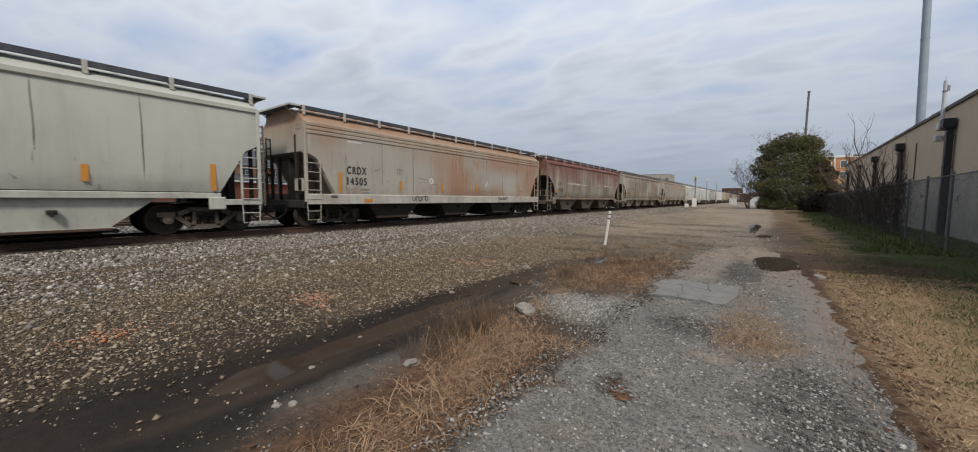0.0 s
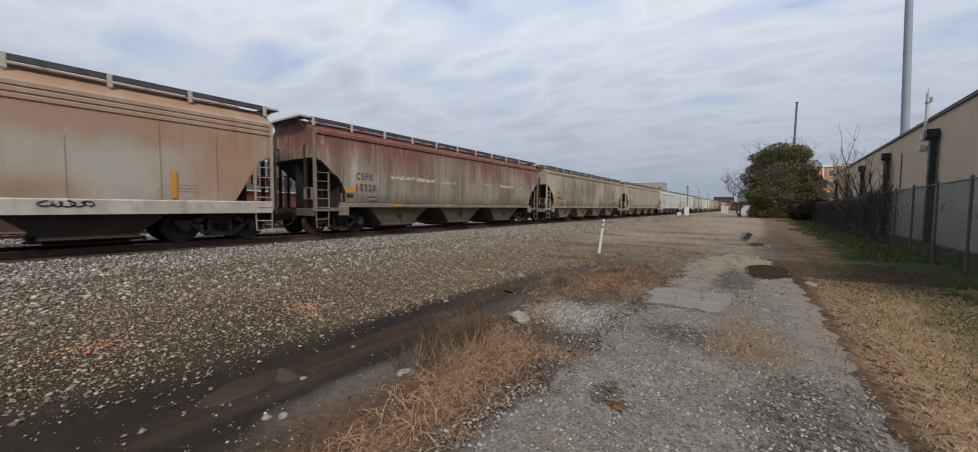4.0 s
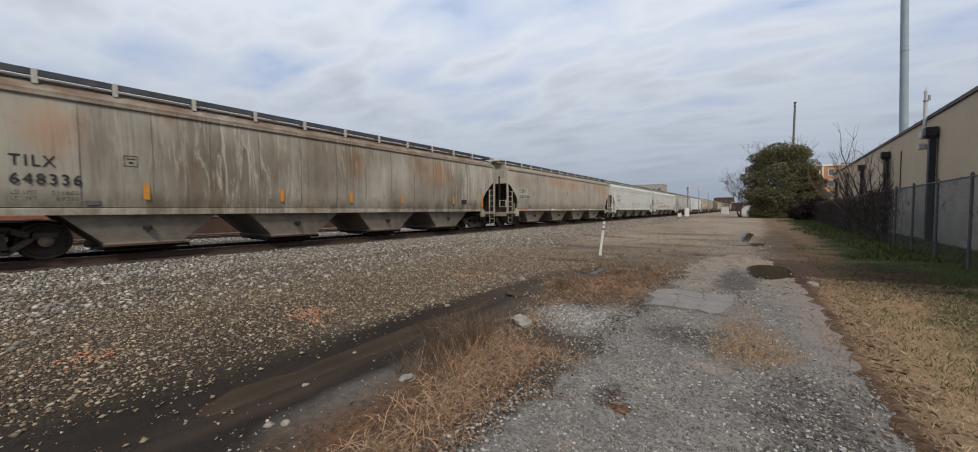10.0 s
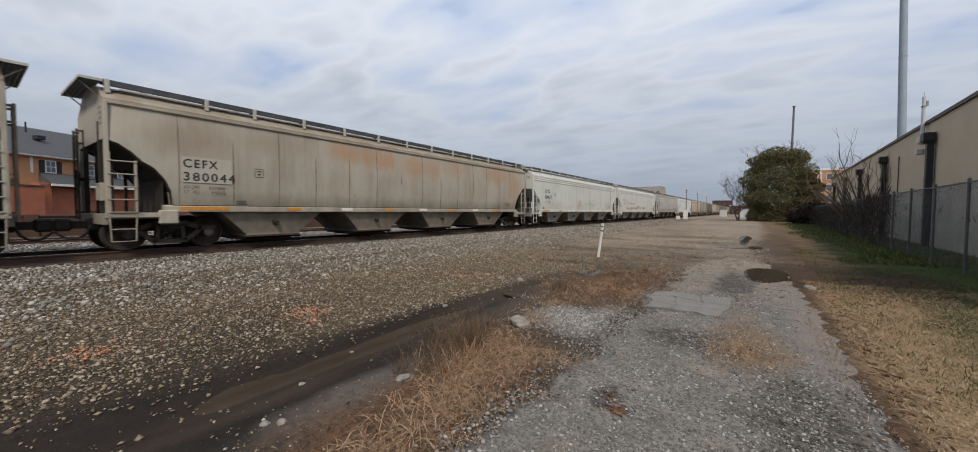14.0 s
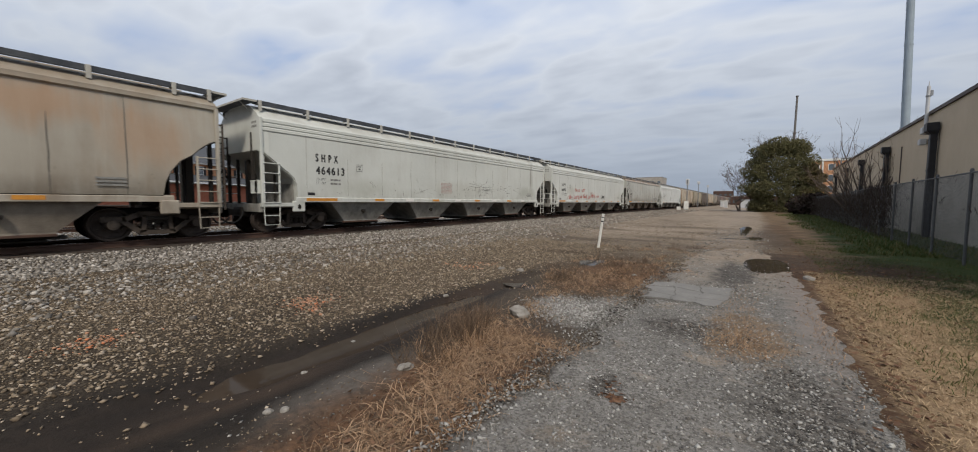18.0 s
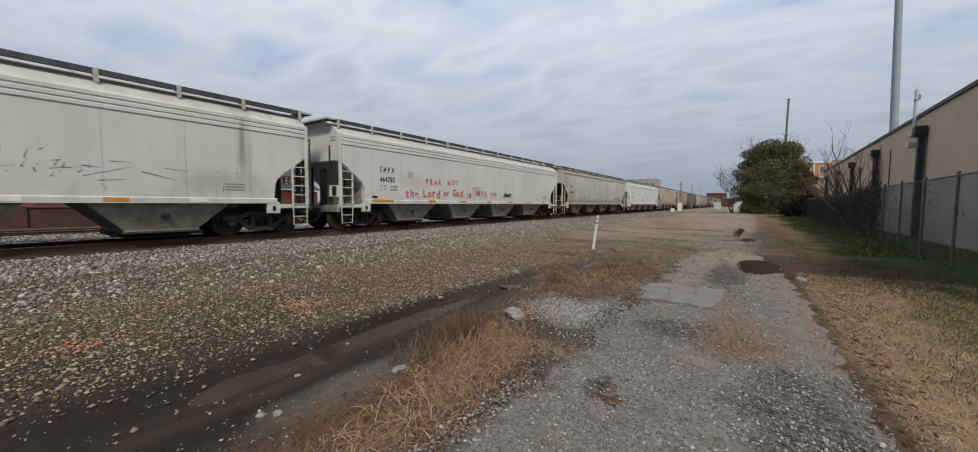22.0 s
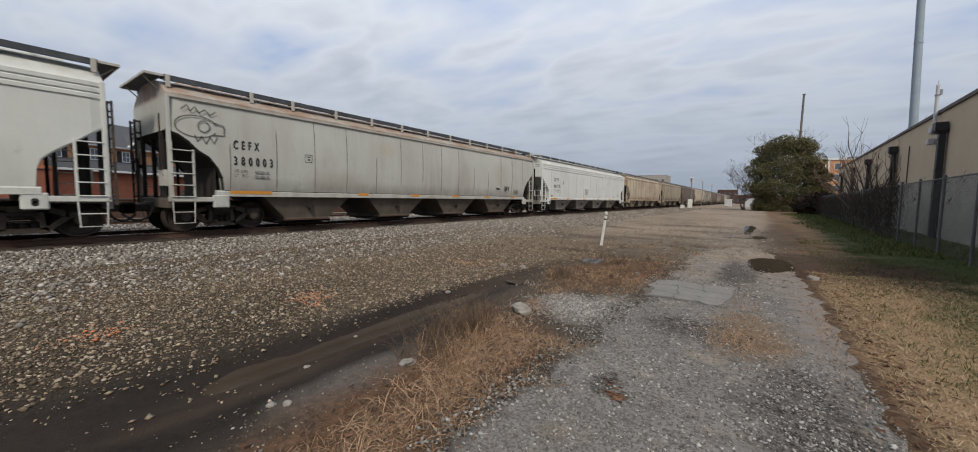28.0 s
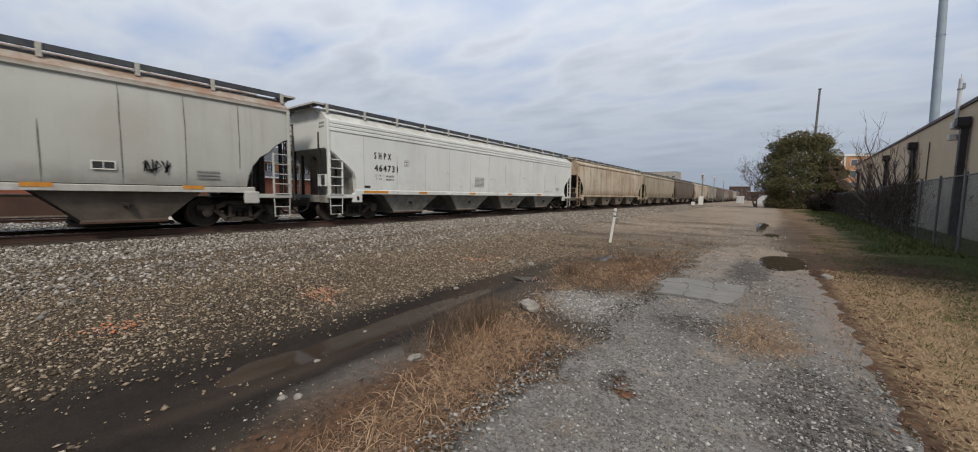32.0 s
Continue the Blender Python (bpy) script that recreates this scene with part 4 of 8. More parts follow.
def hopper_car(y0, y1, label, paint, kind="curved", cut="curved", bays=4, under=None, frame_paint=None, detail=2, seams=True, truck=None, deep_sill=False, flush=False, seam_at=None):
    """A covered hopper car between y0 and y1, standing on the rails. Returns it with its wheelsets."""
    h = (y1 - y0) / 2
    car = thing("hopper_car", pose(TRACK_X, (y0 + y1) / 2, RAIL_Z), label, "hopper car", "freight train cars")
    under, fp, truck = under or paint, frame_paint or paint, truck or TRUCK_STEEL
    body = part("body", hull(kind, cut, h), paint, car, smooth=(kind == "curved"))
    # downward slope faces take a darker second material that paints in their shade
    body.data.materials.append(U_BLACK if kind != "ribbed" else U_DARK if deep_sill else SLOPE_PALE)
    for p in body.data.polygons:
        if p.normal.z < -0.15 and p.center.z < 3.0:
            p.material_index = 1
    prof = SECTIONS[kind]
    # roof walkways and their brackets
    for s in (1, -1):
        x0, x1 = (0.93, 1.36)
        m = Mesh()
        m.box(min(s * x0, s * x1), max(s * x0, s * x1), -h + 0.05, h - 0.05, 4.285, 4.33, 0.008)
        m.box(s * x1 - 0.012, s * x1 + 0.012, -h + 0.05, h - 0.05, 4.205, 4.345)
        part("roof_walkway", m, WALK_STEEL, car, "dark steel grating walkway along the roof")
        if s > 0 or detail > 1:
            first = 3.50 if kind == "curved" and bays == 4 else 1.72
            for d in [0.12] + ([2.2] if first > 2 else []) + [first + 1.63 * k for k in range(int((2 * h - first - 0.9) / 1.63) + 1)] + [2 * h - 0.12]:
                y = -h + d
                br = shared("walkway_bracket", lambda: Mesh().box(-0.012, 0.03, -0.05, 0.05, 4.02, 4.35, 0.006).box(-0.30, 0.0, -0.02, 0.02, 4.22, 4.28))
                b = part("walkway_bracket", br, BRACKET, car, "pale grey bracket")
                b.matrix_basis = pose(s * 1.375, y, 0, 0, 0, 0 if s > 0 else 180)
    for e in (-1, 1):
        # grating of thin bars in an angle frame, held by two struts
        m = Mesh()
        for k in range(5):
            yk = e * (h - 0.02 + 0.085 * k)
            m.box(-1.28, 1.28, yk - 0.016, yk + 0.016, 4.30, 4.328)
        for k in range(30):
            xk = -1.26 + 2.52 * k / 29
            m.box(xk - 0.028, xk + 0.028, min(e * (h - 0.02), e * (h + 0.34)), max(e * (h - 0.02), e * (h + 0.34)), 4.297, 4.320)
        ew = part("end_walkway", m, WALK_STEEL, car)
        m = Mesh().box(-1.31, 1.31, e * (h + 0.35) - 0.012, e * (h + 0.35) + 0.012, 4.285, 4.345)
        for s in (-1, 1):
            m.box(s * 1.31 - 0.012, s * 1.31 + 0.012, min(e * (h - 0.05), e * (h + 0.36)), max(e * (h - 0.05), e * (h + 0.36)), 4.285, 4.345)
            m.rod((s * 0.95, e * (h + 0.30), 4.29), (s * 0.95, e * (h - 0.03), 3.98), 0.018, 6)
        part("walkway_frame", m, BRACKET, ew, "pale steel angle frame")
    # roof hatch trough
    m = Mesh().box(-0.45, 0.45, -h + 0.5, h - 0.5, 4.28, 4.39, 0.02)
    for k in range(9):
        y = -h + 1.0 + (2 * h - 2.0) * k / 8
        m.box(-0.5, 0.5, y - 0.03, y + 0.03, 4.28, 4.45, 0.01)
    part("roof_hatch", m, paint, car)
    # side sills with the flange below the side sheet
    xs = prof[0][0]
    for s in (1, -1):
        low, run_in = (0.86, 0.06) if deep_sill else (1.06, 1.10)
        m = Mesh().slab([(s * (xs - 0.10), low), (s * (xs + 0.06), low), (s * (xs + 0.06), 1.20), (s * (xs + 0.02), 1.235), (s * (xs - 0.10), 1.235)], 1, -h + run_in, h - run_in)
        part("side_sill", m, SILL_C if deep_sill else fp, car, "deep pale grey side sill" if deep_sill else "")
        for e in (-1, 1):
            # rim along the climbing lower edge of the side sheet
            rim = Mesh()
            for (d0, z0), (d1, z1) in zip(CUTS[cut], CUTS[cut][1:]):
                xa, xb = side_x(prof, z0) - 0.05, side_x(prof, z1) - 0.05
                ya, yb = e * (h - d0), e * (h - d1)
                rim.add([(s * (xa - 0.16), ya, z0 - 0.045), (s * xa, ya, z0 - 0.045), (s * xa, ya, z0 + 0.02), (s * (xa - 0.16), ya, z0 + 0.02), (s * (xb - 0.16), yb, z1 - 0.045), (s * xb, yb, z1 - 0.045), (s * xb, yb, z1 + 0.02), (s * (xb - 0.16), yb, z1 + 0.02)],
                        [(0, 1, 5, 4), (1, 2, 6, 5), (2, 3, 7, 6), (3, 0, 4, 7), (0, 3, 2, 1), (4, 5, 6, 7)])
            part("slope_rim", rim, fp if kind == "ribbed" else U_BLACK, car)
            if deep_sill:
                continue
            a, b = sorted((e * (h - 1.10), e * (h + 0.02)))
            part("end_sill_side", Mesh().box(min(s * 1.45, s * 1.62), max(s * 1.45, s * 1.62), a, b, 0.90 if cut != "straight" else 0.86, 1.03, 0.01), fp, car)
            yc = e * (h - 1.20)
            pad = part("jacking_pad", Mesh().box(min(s * 1.50, s * 1.63), max(s * 1.50, s * 1.63), yc - 0.21, yc + 0.21, 0.72, 1.10, 0.03), fp, car)
            if kind == "ribbed" and detail > 1:
                # solid black discs paint the dark inside of the lifting hole
                part("pad_hole", Mesh().rod((s * 1.60, yc, 0.86), (s * 1.634, yc, 0.86), 0.06, 12).rod((s * 1.60, yc, 0.92), (s * 1.634, yc, 0.92), 0.06, 12), BLACK_STEEL, pad, "black disc drawn for the dark inside of a lifting hole")
    # ends: platform, slope supports, corner posts, ladders
    for e in (-1, 1):
        a, b = sorted((e * (h - 1.3), e * (h + 0.03)))
        part("end_platform", Mesh().box(-1.44, 1.44, a, b, 0.86, 0.94, 0.01).box(-1.5, 1.5, e * h - 0.06, e * h + 0.06, 0.72, 1.0, 0.015), under, car)
        part("stub_sill", Mesh().box(-0.33, 0.33, min(e * (h - 2.6), e * (h + 0.12)), max(e * (h - 2.6), e * (h + 0.12)), 0.55, 0.88, 0.02), BLACK_STEEL, car)
        zc = lambda d: next((za + (zb - za) * (d - da) / (db - da) for (da, za), (db, zb) in zip(CUTS[cut], CUTS[cut][1:]) if da <= d <= db), 1.2)
        for xb, d, wd in ((0.0, 0.30, 0.10), (-0.75, 0.80, 0.035), (0.75, 0.80, 0.035), (-0.7, 0.22, 0.045)):
            part("slope_brace", Mesh().box(xb - wd, xb + wd, e * (h - d) - wd, e * (h - d) + wd, 0.94, zc(d), 0.008), BLACK_STEEL, car)
        bm_z = zc(1.12) - 0.02
        part("bolster_web", Mesh().box(-1.35, 1.35, e * (h - 1.14) - 0.015, e * (h - 1.14) + 0.015, 0.94, max(1.3, bm_z)), under if kind == "ribbed" else U_BLACK, car)
        for s in (1, -1):
            part("corner_post", Mesh().box(s * 1.57 - 0.05, s * 1.57 + 0.05, e * (h - 0.03) - 0.045, e * (h - 0.03) + 0.045, 0.94, 3.78, 0.01), fp, car)
            part("inner_post", Mesh().box(s * 0.95 - 0.05, s * 0.95 + 0.05, e * (h - 0.03) - 0.05, e * (h - 0.03) + 0.05, 0.94, 3.35, 0.01), BLACK_STEEL, car)
            if detail > 1:
                ya, yb = e * (h - 0.05), e * (h - 0.55)
                part("side_ladder", ladder(s * 1.60, ya, yb, 0.94, 2.55, 5, 2.36), fp, car)
                part("stirrup_step", stirrup(s * 1.60, min(ya, yb), max(ya, yb), 0.30, 0.92), fp, car)
                if s == e:
                    m = Mesh()
                    for k in range(7):
                        m.rod((s * 1.52, e * (h + 0.13), 1.12 + 0.34 * k), (s * 1.06, e * (h + 0.13), 1.12 + 0.34 * k), 0.015, 6)
                    for xk in (1.54, 1.04):
                        m.box(s * xk - 0.02, s * xk + 0.02, e * (h + 0.12) - 0.025, e * (h + 0.12) + 0.025, 0.82, 3.38, 0.006)
                        for zk in (1.0, 2.95, 3.3):
                            m.box(s * xk - 0.02, s * xk + 0.02, min(e * (h - 0.04), e * (h + 0.10)), max(e * (h - 0.04), e * (h + 0.10)), zk, zk + 0.05)
                    part("end_ladder", m, truck, car)
                else:
                    m = Mesh().rod((s * 1.50, e * (h + 0.08), 1.35), (s * 1.02, e * (h + 0.08), 1.35), 0.015, 6).rod((s * 1.50, e * (h + 0.08), 1.75), (s * 1.02, e * (h + 0.08), 1.75), 0.015, 6)
                    for xk in (1.50, 1.02):
                        m.box(s * xk - 0.012, s * xk + 0.012, min(e * (h - 0.02), e * (h + 0.09)), max(e * (h - 0.02), e * (h + 0.09)), 1.33, 1.77)
                    part("grab_iron", m, fp, car)
        # coupler and air hose
        m = Mesh().box(-0.09, 0.09, min(e * (h + 0.05), e * (h + 0.50)), max(e * (h + 0.05), e * (h + 0.50)), 0.60, 0.80, 0.02)
        m.box(-0.16, 0.20, min(e * (h + 0.42), e * (h + 0.74)), max(e * (h + 0.42), e * (h + 0.74)), 0.54, 0.86, 0.05)
        part("coupler", m, BLACK_STEEL, car)
        if detail > 1:
            pts = [(0.42, e * (h + 0.10), 0.72)] + [(0.42 - 0.25 * u, e * (h + 0.10 + 0.62 * u), 0.70 - 0.36 * math.sin(math.pi * (0.10 + 0.75 * u))) for u in (0.15, 0.3, 0.45, 0.6, 0.75, 0.9, 1.0)]
            part("air_hose", Mesh().pipe(pts, 0.03, 8), RUBBER, car)
            if e < 0:
                hw = Mesh()
                for k in range(16):
                    p, q = 2 * math.pi * k / 16, 2 * math.pi * (k + 1) / 16
                    hw.rod((-0.95 + 0.28 * math.cos(p), -h - 0.14, 1.95 + 0.28 * math.sin(p)), (-0.95 + 0.28 * math.cos(q), -h - 0.14, 1.95 + 0.28 * math.sin(q)), 0.018, 6)
                for k in range(4):
                    p = math.pi / 4 + math.pi / 2 * k
                    hw.rod((-0.95, -h - 0.12, 1.95), (-0.95 + 0.28 * math.cos(p), -h - 0.14, 1.95 + 0.28 * math.sin(p)), 0.014, 6)
                hw.rod((-0.95, -h - 0.15, 1.95), (-0.95, -h, 1.95), 0.05, 8)
                part("brake_wheel", hw, BLACK_STEEL, car)
    # hoppers and gates
    pitch = (2 * h - 4.0) / bays
    for k in range(bays):
        y = (k - (bays - 1) / 2) * pitch
        hp = part("discharge_hopper", shared(("discharge_hopper", bays, round(pitch, 1), flush, xs), lambda: hopper(pitch * 0.40, pitch * 0.20, xs - 0.04, 1.34 if flush else 1.22)), paint if flush else under, car)
        hp.location = (0, y, 0)
        for s in (1, -1):
            part("vibrator_bracket", shared("vibrator_bracket", lambda: Mesh().box(-0.10, 0.06, -0.09, 0.09, -0.05, 0.05, 0.015).box(-0.02, 0.10, -0.025, 0.025, -0.10, 0.02, 0.008)), BLACK_STEEL, hp).location = (s * (1.46 if flush else 1.38), 0.0, 0.72)
        for s in (1, -1):
            part("hopper_lip", shared(("hopper_lip", bays, round(pitch, 1)), lambda: Mesh().box(-0.06, 0.06, -pitch * 0.20 - 0.03, pitch * 0.20 + 0.03, 0.235, 0.30, 0.01)), RAIL_STEEL, hp, "rust-brown hopper lip").location = (s * (1.33 if flush else 1.2), 0, 0)
        part("hopper_gate", shared(("hopper_gate", bays, round(pitch, 1)), lambda: gate(pitch * 0.20)), BLACK_STEEL, hp)
    # trucks
    sets = []
    for e in (-1, 1):
        yc = e * (h - 1.36)
        for s in (1, -1):
            tf = part("truck_side_frame", shared("truck_side_frame", truck_frame), truck, car, "cast steel truck side frame")
            tf.matrix_basis = pose(s * 1.0, yc, 0, 0, 0, 0 if s > 0 else 180)
            part("spring_nest", shared("spring_nest", springs), BLACK_STEEL, tf)
        part("bolster", Mesh().box(-1.05, 1.05, yc - 0.2, yc + 0.2, 0.48, 0.72, 0.03), BLACK_STEEL, car)
        for d in (-0.9, 0.9):
            w = part("wheelset", shared("wheelset", wheelset, True), WHEEL_STEEL, car, "rolling steel wheelset")
            w.location = (0, yc + d, 0.45)
            sets.append(w)
    # welded seams of the side sheets; the dark ones paint in the shading of dents
    if seams and detail > 1:
        gap = 1.33 if bays == 4 else 1.82
        first = 1.45 if bays == 4 else 1.13
        for y in [d - h for d in seam_at] if seam_at else [first + gap * k - h + SEAM_RNG.uniform(-0.03, 0.03) for k in range(int((2 * h - 2.6) / gap) + 1)]:
            top = 3.34 if kind == "ribbed" else 3.70
            lo = 1.24 if SEAM_RNG.random() < 0.75 else SEAM_RNG.uniform(1.5, 2.3)
            hi = top if SEAM_RNG.random() < 0.65 else SEAM_RNG.uniform(2.6, 3.3)
            zs = [lo + (hi - lo) * q / 6 for q in range(7)]
            ring = []
            for q, z in enumerate(zs):
                x, w, yy = side_x(prof, z), (0.006 if kind == "ribbed" else 0.012) if 0 < q < 6 else 0.004, y + SEAM_RNG.uniform(-0.006, 0.006)
                ring.append([(x + 0.005, yy - w, z), (x + 0.005, yy + w, z), (x - 0.01, yy + w, z), (x - 0.01, yy - w, z)])
            part("sheet_seam", Mesh().loft(ring), SEAM_PALE if kind == "ribbed" and not deep_sill else SEAM, car)
    return car, sets, h


BRACKET = plain("pale_grey_bracket_paint", (0.46, 0.45, 0.41), (0.33, 0.31, 0.27), 4, 0.6)
RUSTY, OCHRE, SOOT = (0.30, 0.155, 0.088), (0.35, 0.20, 0.105), (0.112, 0.085, 0.057)
P_A = paint_metal("pale_grey_car_paint", (0.440, 0.451, 0.405), grime=(0.25, 0.235, 0.195), dirt=0.26, rust=0.06, off=3.0, blooms=((2.9, 1.9, 1.0, 0.5, (0.30, 0.29, 0.25), 0.5),))
P_C = paint_metal("rust_streaked_grey_paint", (0.375, 0.354, 0.310), grime=(0.25, 0.19, 0.135), dirt=0.34, rust=0.35, rust_col=(0.22, 0.12, 0.07), top=(0.34, 0.225, 0.14), fade=(3.1, 4.3), sway=1.3, roof=(0.29, 0.165, 0.10), off=11.0,
           blooms=((-0.2, 1.9, 1.7, 1.2, RUSTY, 0.8), (-1.3, 3.1, 2.2, 0.6, RUSTY, 0.45), (4.4, 3.1, 3.6, 0.55, RUSTY, 0.65), (7.2, 2.3, 1.5, 1.3, RUSTY, 0.7), (3.4, 1.5, 0.7, 0.4, RUSTY, 0.5), (1.0, 1.35, 2.8, 0.3, (0.22, 0.12, 0.075), 0.6), (-7.6, 3.2, 0.5, 0.7, RUSTY, 0.3)))
P_E = paint_metal("faded_red_brown_paint", (0.290, 0.266, 0.220), grime=(0.145, 0.120, 0.092), dirt=0.6, rust=0.25, top=(0.165, 0.058, 0.047), fade=(1.9, 3.5), sway=3.6, rust_col=(0.17, 0.07, 0.05), pale=0.3, drip=0.35, roof=(0.17, 0.055, 0.042), off=23.0,
           blooms=((-6.9, 2.5, 0.22, 0.8, (0.42, 0.39, 0.35), 0.75), (-1.2, 3.0, 1.6, 0.8, (0.29, 0.25, 0.21), 0.5), (5.0, 2.8, 1.2, 0.7, (0.36, 0.31, 0.27), 0.4)))
P_T = paint_metal("dirty_streaked_cream_paint", (0.375, 0.352, 0.297), grime=(0.140, 0.104, 0.068), dirt=0.95, rust=0.5, rust_col=(0.25, 0.125, 0.05), drip=0.6, roof=(0.15, 0.095, 0.062), off=37.0, clean=-6.4,
           blooms=((-7.7, 3.0, 0.45, 0.55, OCHRE, 0.6), (0.3, 3.1, 0.35, 0.6, (0.30, 0.14, 0.055), 0.8), (5.0, 3.0, 1.0, 0.7, (0.30, 0.145, 0.06), 0.75), (-4.4, 2.5, 2.2, 1.5, SOOT, 0.7), (-0.9, 2.8, 2.0, 1.3, SOOT, 0.65), (2.0, 3.4, 3.5, 0.5, SOOT, 0.5), (4.6, 2.0, 2.4, 1.0, SOOT, 0.5), (2.2, 2.2, 0.4, 1.4, SOOT, 0.6), (3.4, 3.2, 0.5, 0.6, (0.17, 0.095, 0.05), 0.7), (6.6, 2.6, 0.5, 1.2, SOOT, 0.5), (2.6, 2.8, 0.8, 1.0, (0.42, 0.39, 0.33), 0.6), (8.6, 2.4, 1.2, 1.2, (0.38, 0.36, 0.31), 0.5)))
P_F = paint_metal("tan_grey_weathered_paint", (0.372, 0.342, 0.286), grime=(0.20, 0.158, 0.115), dirt=0.45, rust=0.2, rust_col=(0.25, 0.15, 0.08), pale=0.12, roof=(0.24, 0.195, 0.145), off=51.0,
           blooms=((-3.5, 3.3, 0.9, 0.38, OCHRE, 0.75), (-1.9, 3.25, 0.8, 0.42, OCHRE, 0.7), (0.0, 3.15, 1.4, 0.5, OCHRE, 0.6), (2.6, 3.3, 1.2, 0.4, OCHRE, 0.45), (6.4, 3.3, 1.4, 0.5, OCHRE, 0.6), (8.8, 2.7, 0.9, 0.8, OCHRE, 0.5), (-8.6, 3.1, 0.9, 0.5, (0.22, 0.17, 0.12), 0.6), (-6.4, 3.3, 1.0, 0.4, (0.25, 0.19, 0.135), 0.5)))
P_S = paint_metal("clean_light_grey_paint", (0.548, 0.566, 0.530), grime=(0.34, 0.33, 0.285), dirt=0.24, rust=0.05, off=67.0, roof=(0.40, 0.395, 0.36),
           blooms=((7.87, 3.0, 0.10, 0.9, (0.10, 0.092, 0.075), 0.8), (7.9, 2.7, 0.25, 1.1, (0.30, 0.29, 0.25), 0.5), (7.3, 1.7, 0.9, 0.35, (0.33, 0.34, 0.29), 0.6), (-6.0, 1.6, 1.6, 0.4, (0.40, 0.41, 0.36), 0.6), (0.4, 1.7, 2.2, 0.4, (0.42, 0.42, 0.37), 0.5), (7.9, 4.1, 0.5, 0.4, (0.10, 0.095, 0.08), 0.7)))
P_U = paint_metal("white_grey_paint", (0.558, 0.576, 0.545), grime=(0.35, 0.335, 0.295), dirt=0.2, rust=0.05, off=83.0, roof=(0.40, 0.395, 0.36), blooms=((-6.0, 2.1, 1.0, 0.35, (0.40, 0.39, 0.33), 0.5), (8.0, 1.7, 1.2, 0.5, (0.43, 0.43, 0.38), 0.5)))
P_G = paint_metal("dull_warm_grey_paint", (0.440, 0.446, 0.415), grime=(0.27, 0.245, 0.205), dirt=0.34, rust=0.10, roof=(0.27, 0.175, 0.12), off=97.0,
           blooms=((-5.0, 1.6, 1.1, 0.4, (0.30, 0.27, 0.225), 0.55), (-2.8, 3.1, 0.6, 0.3, (0.40, 0.33, 0.25), 0.5), (2.5, 2.2, 0.5, 0.7, (0.30, 0.28, 0.25), 0.4), (6.0, 2.6, 0.8, 0.6, (0.36, 0.34, 0.30), 0.5)))
P_V = paint_metal("bright_pale_grey_paint", (0.612, 0.632, 0.615), grime=(0.39, 0.38, 0.34), dirt=0.18, rust=0.04, off=113.0, roof=(0.40, 0.395, 0.36))
P_W = paint_metal("rusty_tan_paint", (0.47, 0.415, 0.325), grime=(0.27, 0.155, 0.08), dirt=0.8, rust=0.95, drip=0.5, rust_col=(0.29, 0.14, 0.055), off=131.0)
P_X = paint_metal("grey_green_dirty_paint", (0.34, 0.295, 0.215), grime=(0.13, 0.11, 0.08), dirt=0.7, rust=0.3, off=149.0)
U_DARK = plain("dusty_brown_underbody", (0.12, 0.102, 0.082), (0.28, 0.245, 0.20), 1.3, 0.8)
U_MID = plain("brown_black_underbody", (0.060, 0.050, 0.041), (0.15, 0.125, 0.10), 1.4, 0.8)
FRAME_E = plain("grimy_brown_frame_paint", (0.16, 0.130, 0.107), (0.24, 0.205, 0.17), 2.0, 0.75)
P_D = paint_metal("dark_brown_dirty_paint", (0.125, 0.098, 0.076), grime=(0.06, 0.047, 0.036), dirt=0.6, rust=0.4, off=167.0)
# grimy hoppers, and the shade painted into the curved cars' end openings
U_BLACK = plain("black_grimy_shaded_underbody", (0.022, 0.019, 0.016), (0.050, 0.042, 0.035), 1.5, 0.8)
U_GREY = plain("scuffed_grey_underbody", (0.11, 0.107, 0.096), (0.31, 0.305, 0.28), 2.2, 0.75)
SLOPE_PALE = plain("pale_grey_slope_paint", (0.36, 0.355, 0.325), (0.50, 0.495, 0.455), 1.2, 0.7)
SILL_C = paint_metal("chalky_pale_sill_paint", (0.46, 0.445, 0.405), grime=(0.24, 0.20, 0.16), dirt=0.3, rust=0.15, off=7.0)

CARS = []
PALE_SEAMS = tuple(1.50 + 1.656 * k for k in range(11))


def add_car(*a, **k):
    c = hopper_car(*a, **k)
    CARS.append(c)
    return c[0], c[2]


car_a, h_a = add_car(-85.4, -66.93, "pale grey covered hopper car with yellow reflector stripes", P_A, "curved", "straight", 3, U_GREY, truck=TRUCK_DUSTY, flush=True)
car_c, h_c = add_car(-65.48, -48.61, "grey covered hopper car streaked with orange rust", P_C, "ribbed", "straight", 3, U_BLACK, deep_sill=True, seam_at=(1.60, 3.30, 5.02, 6.16, 8.55, 10.66, 12.3, 14.0, 15.3))
car_e, h_e = add_car(-47.19, -30.04, "faded red-brown covered hopper car with grey lower sides", P_E, "curved", "curved", 3, U_MID, FRAME_E)
car_t, h_t = add_car(-28.60, -8.51, "cream covered hopper car with heavy dark grime streaks", P_T, "curved", "curved", 4, U_DARK)
car_f, h_f = add_car(-7.04, 13.70, "tan-grey weathered covered hopper car with brown stains", P_F, "curved", "curved", 4, U_DARK)
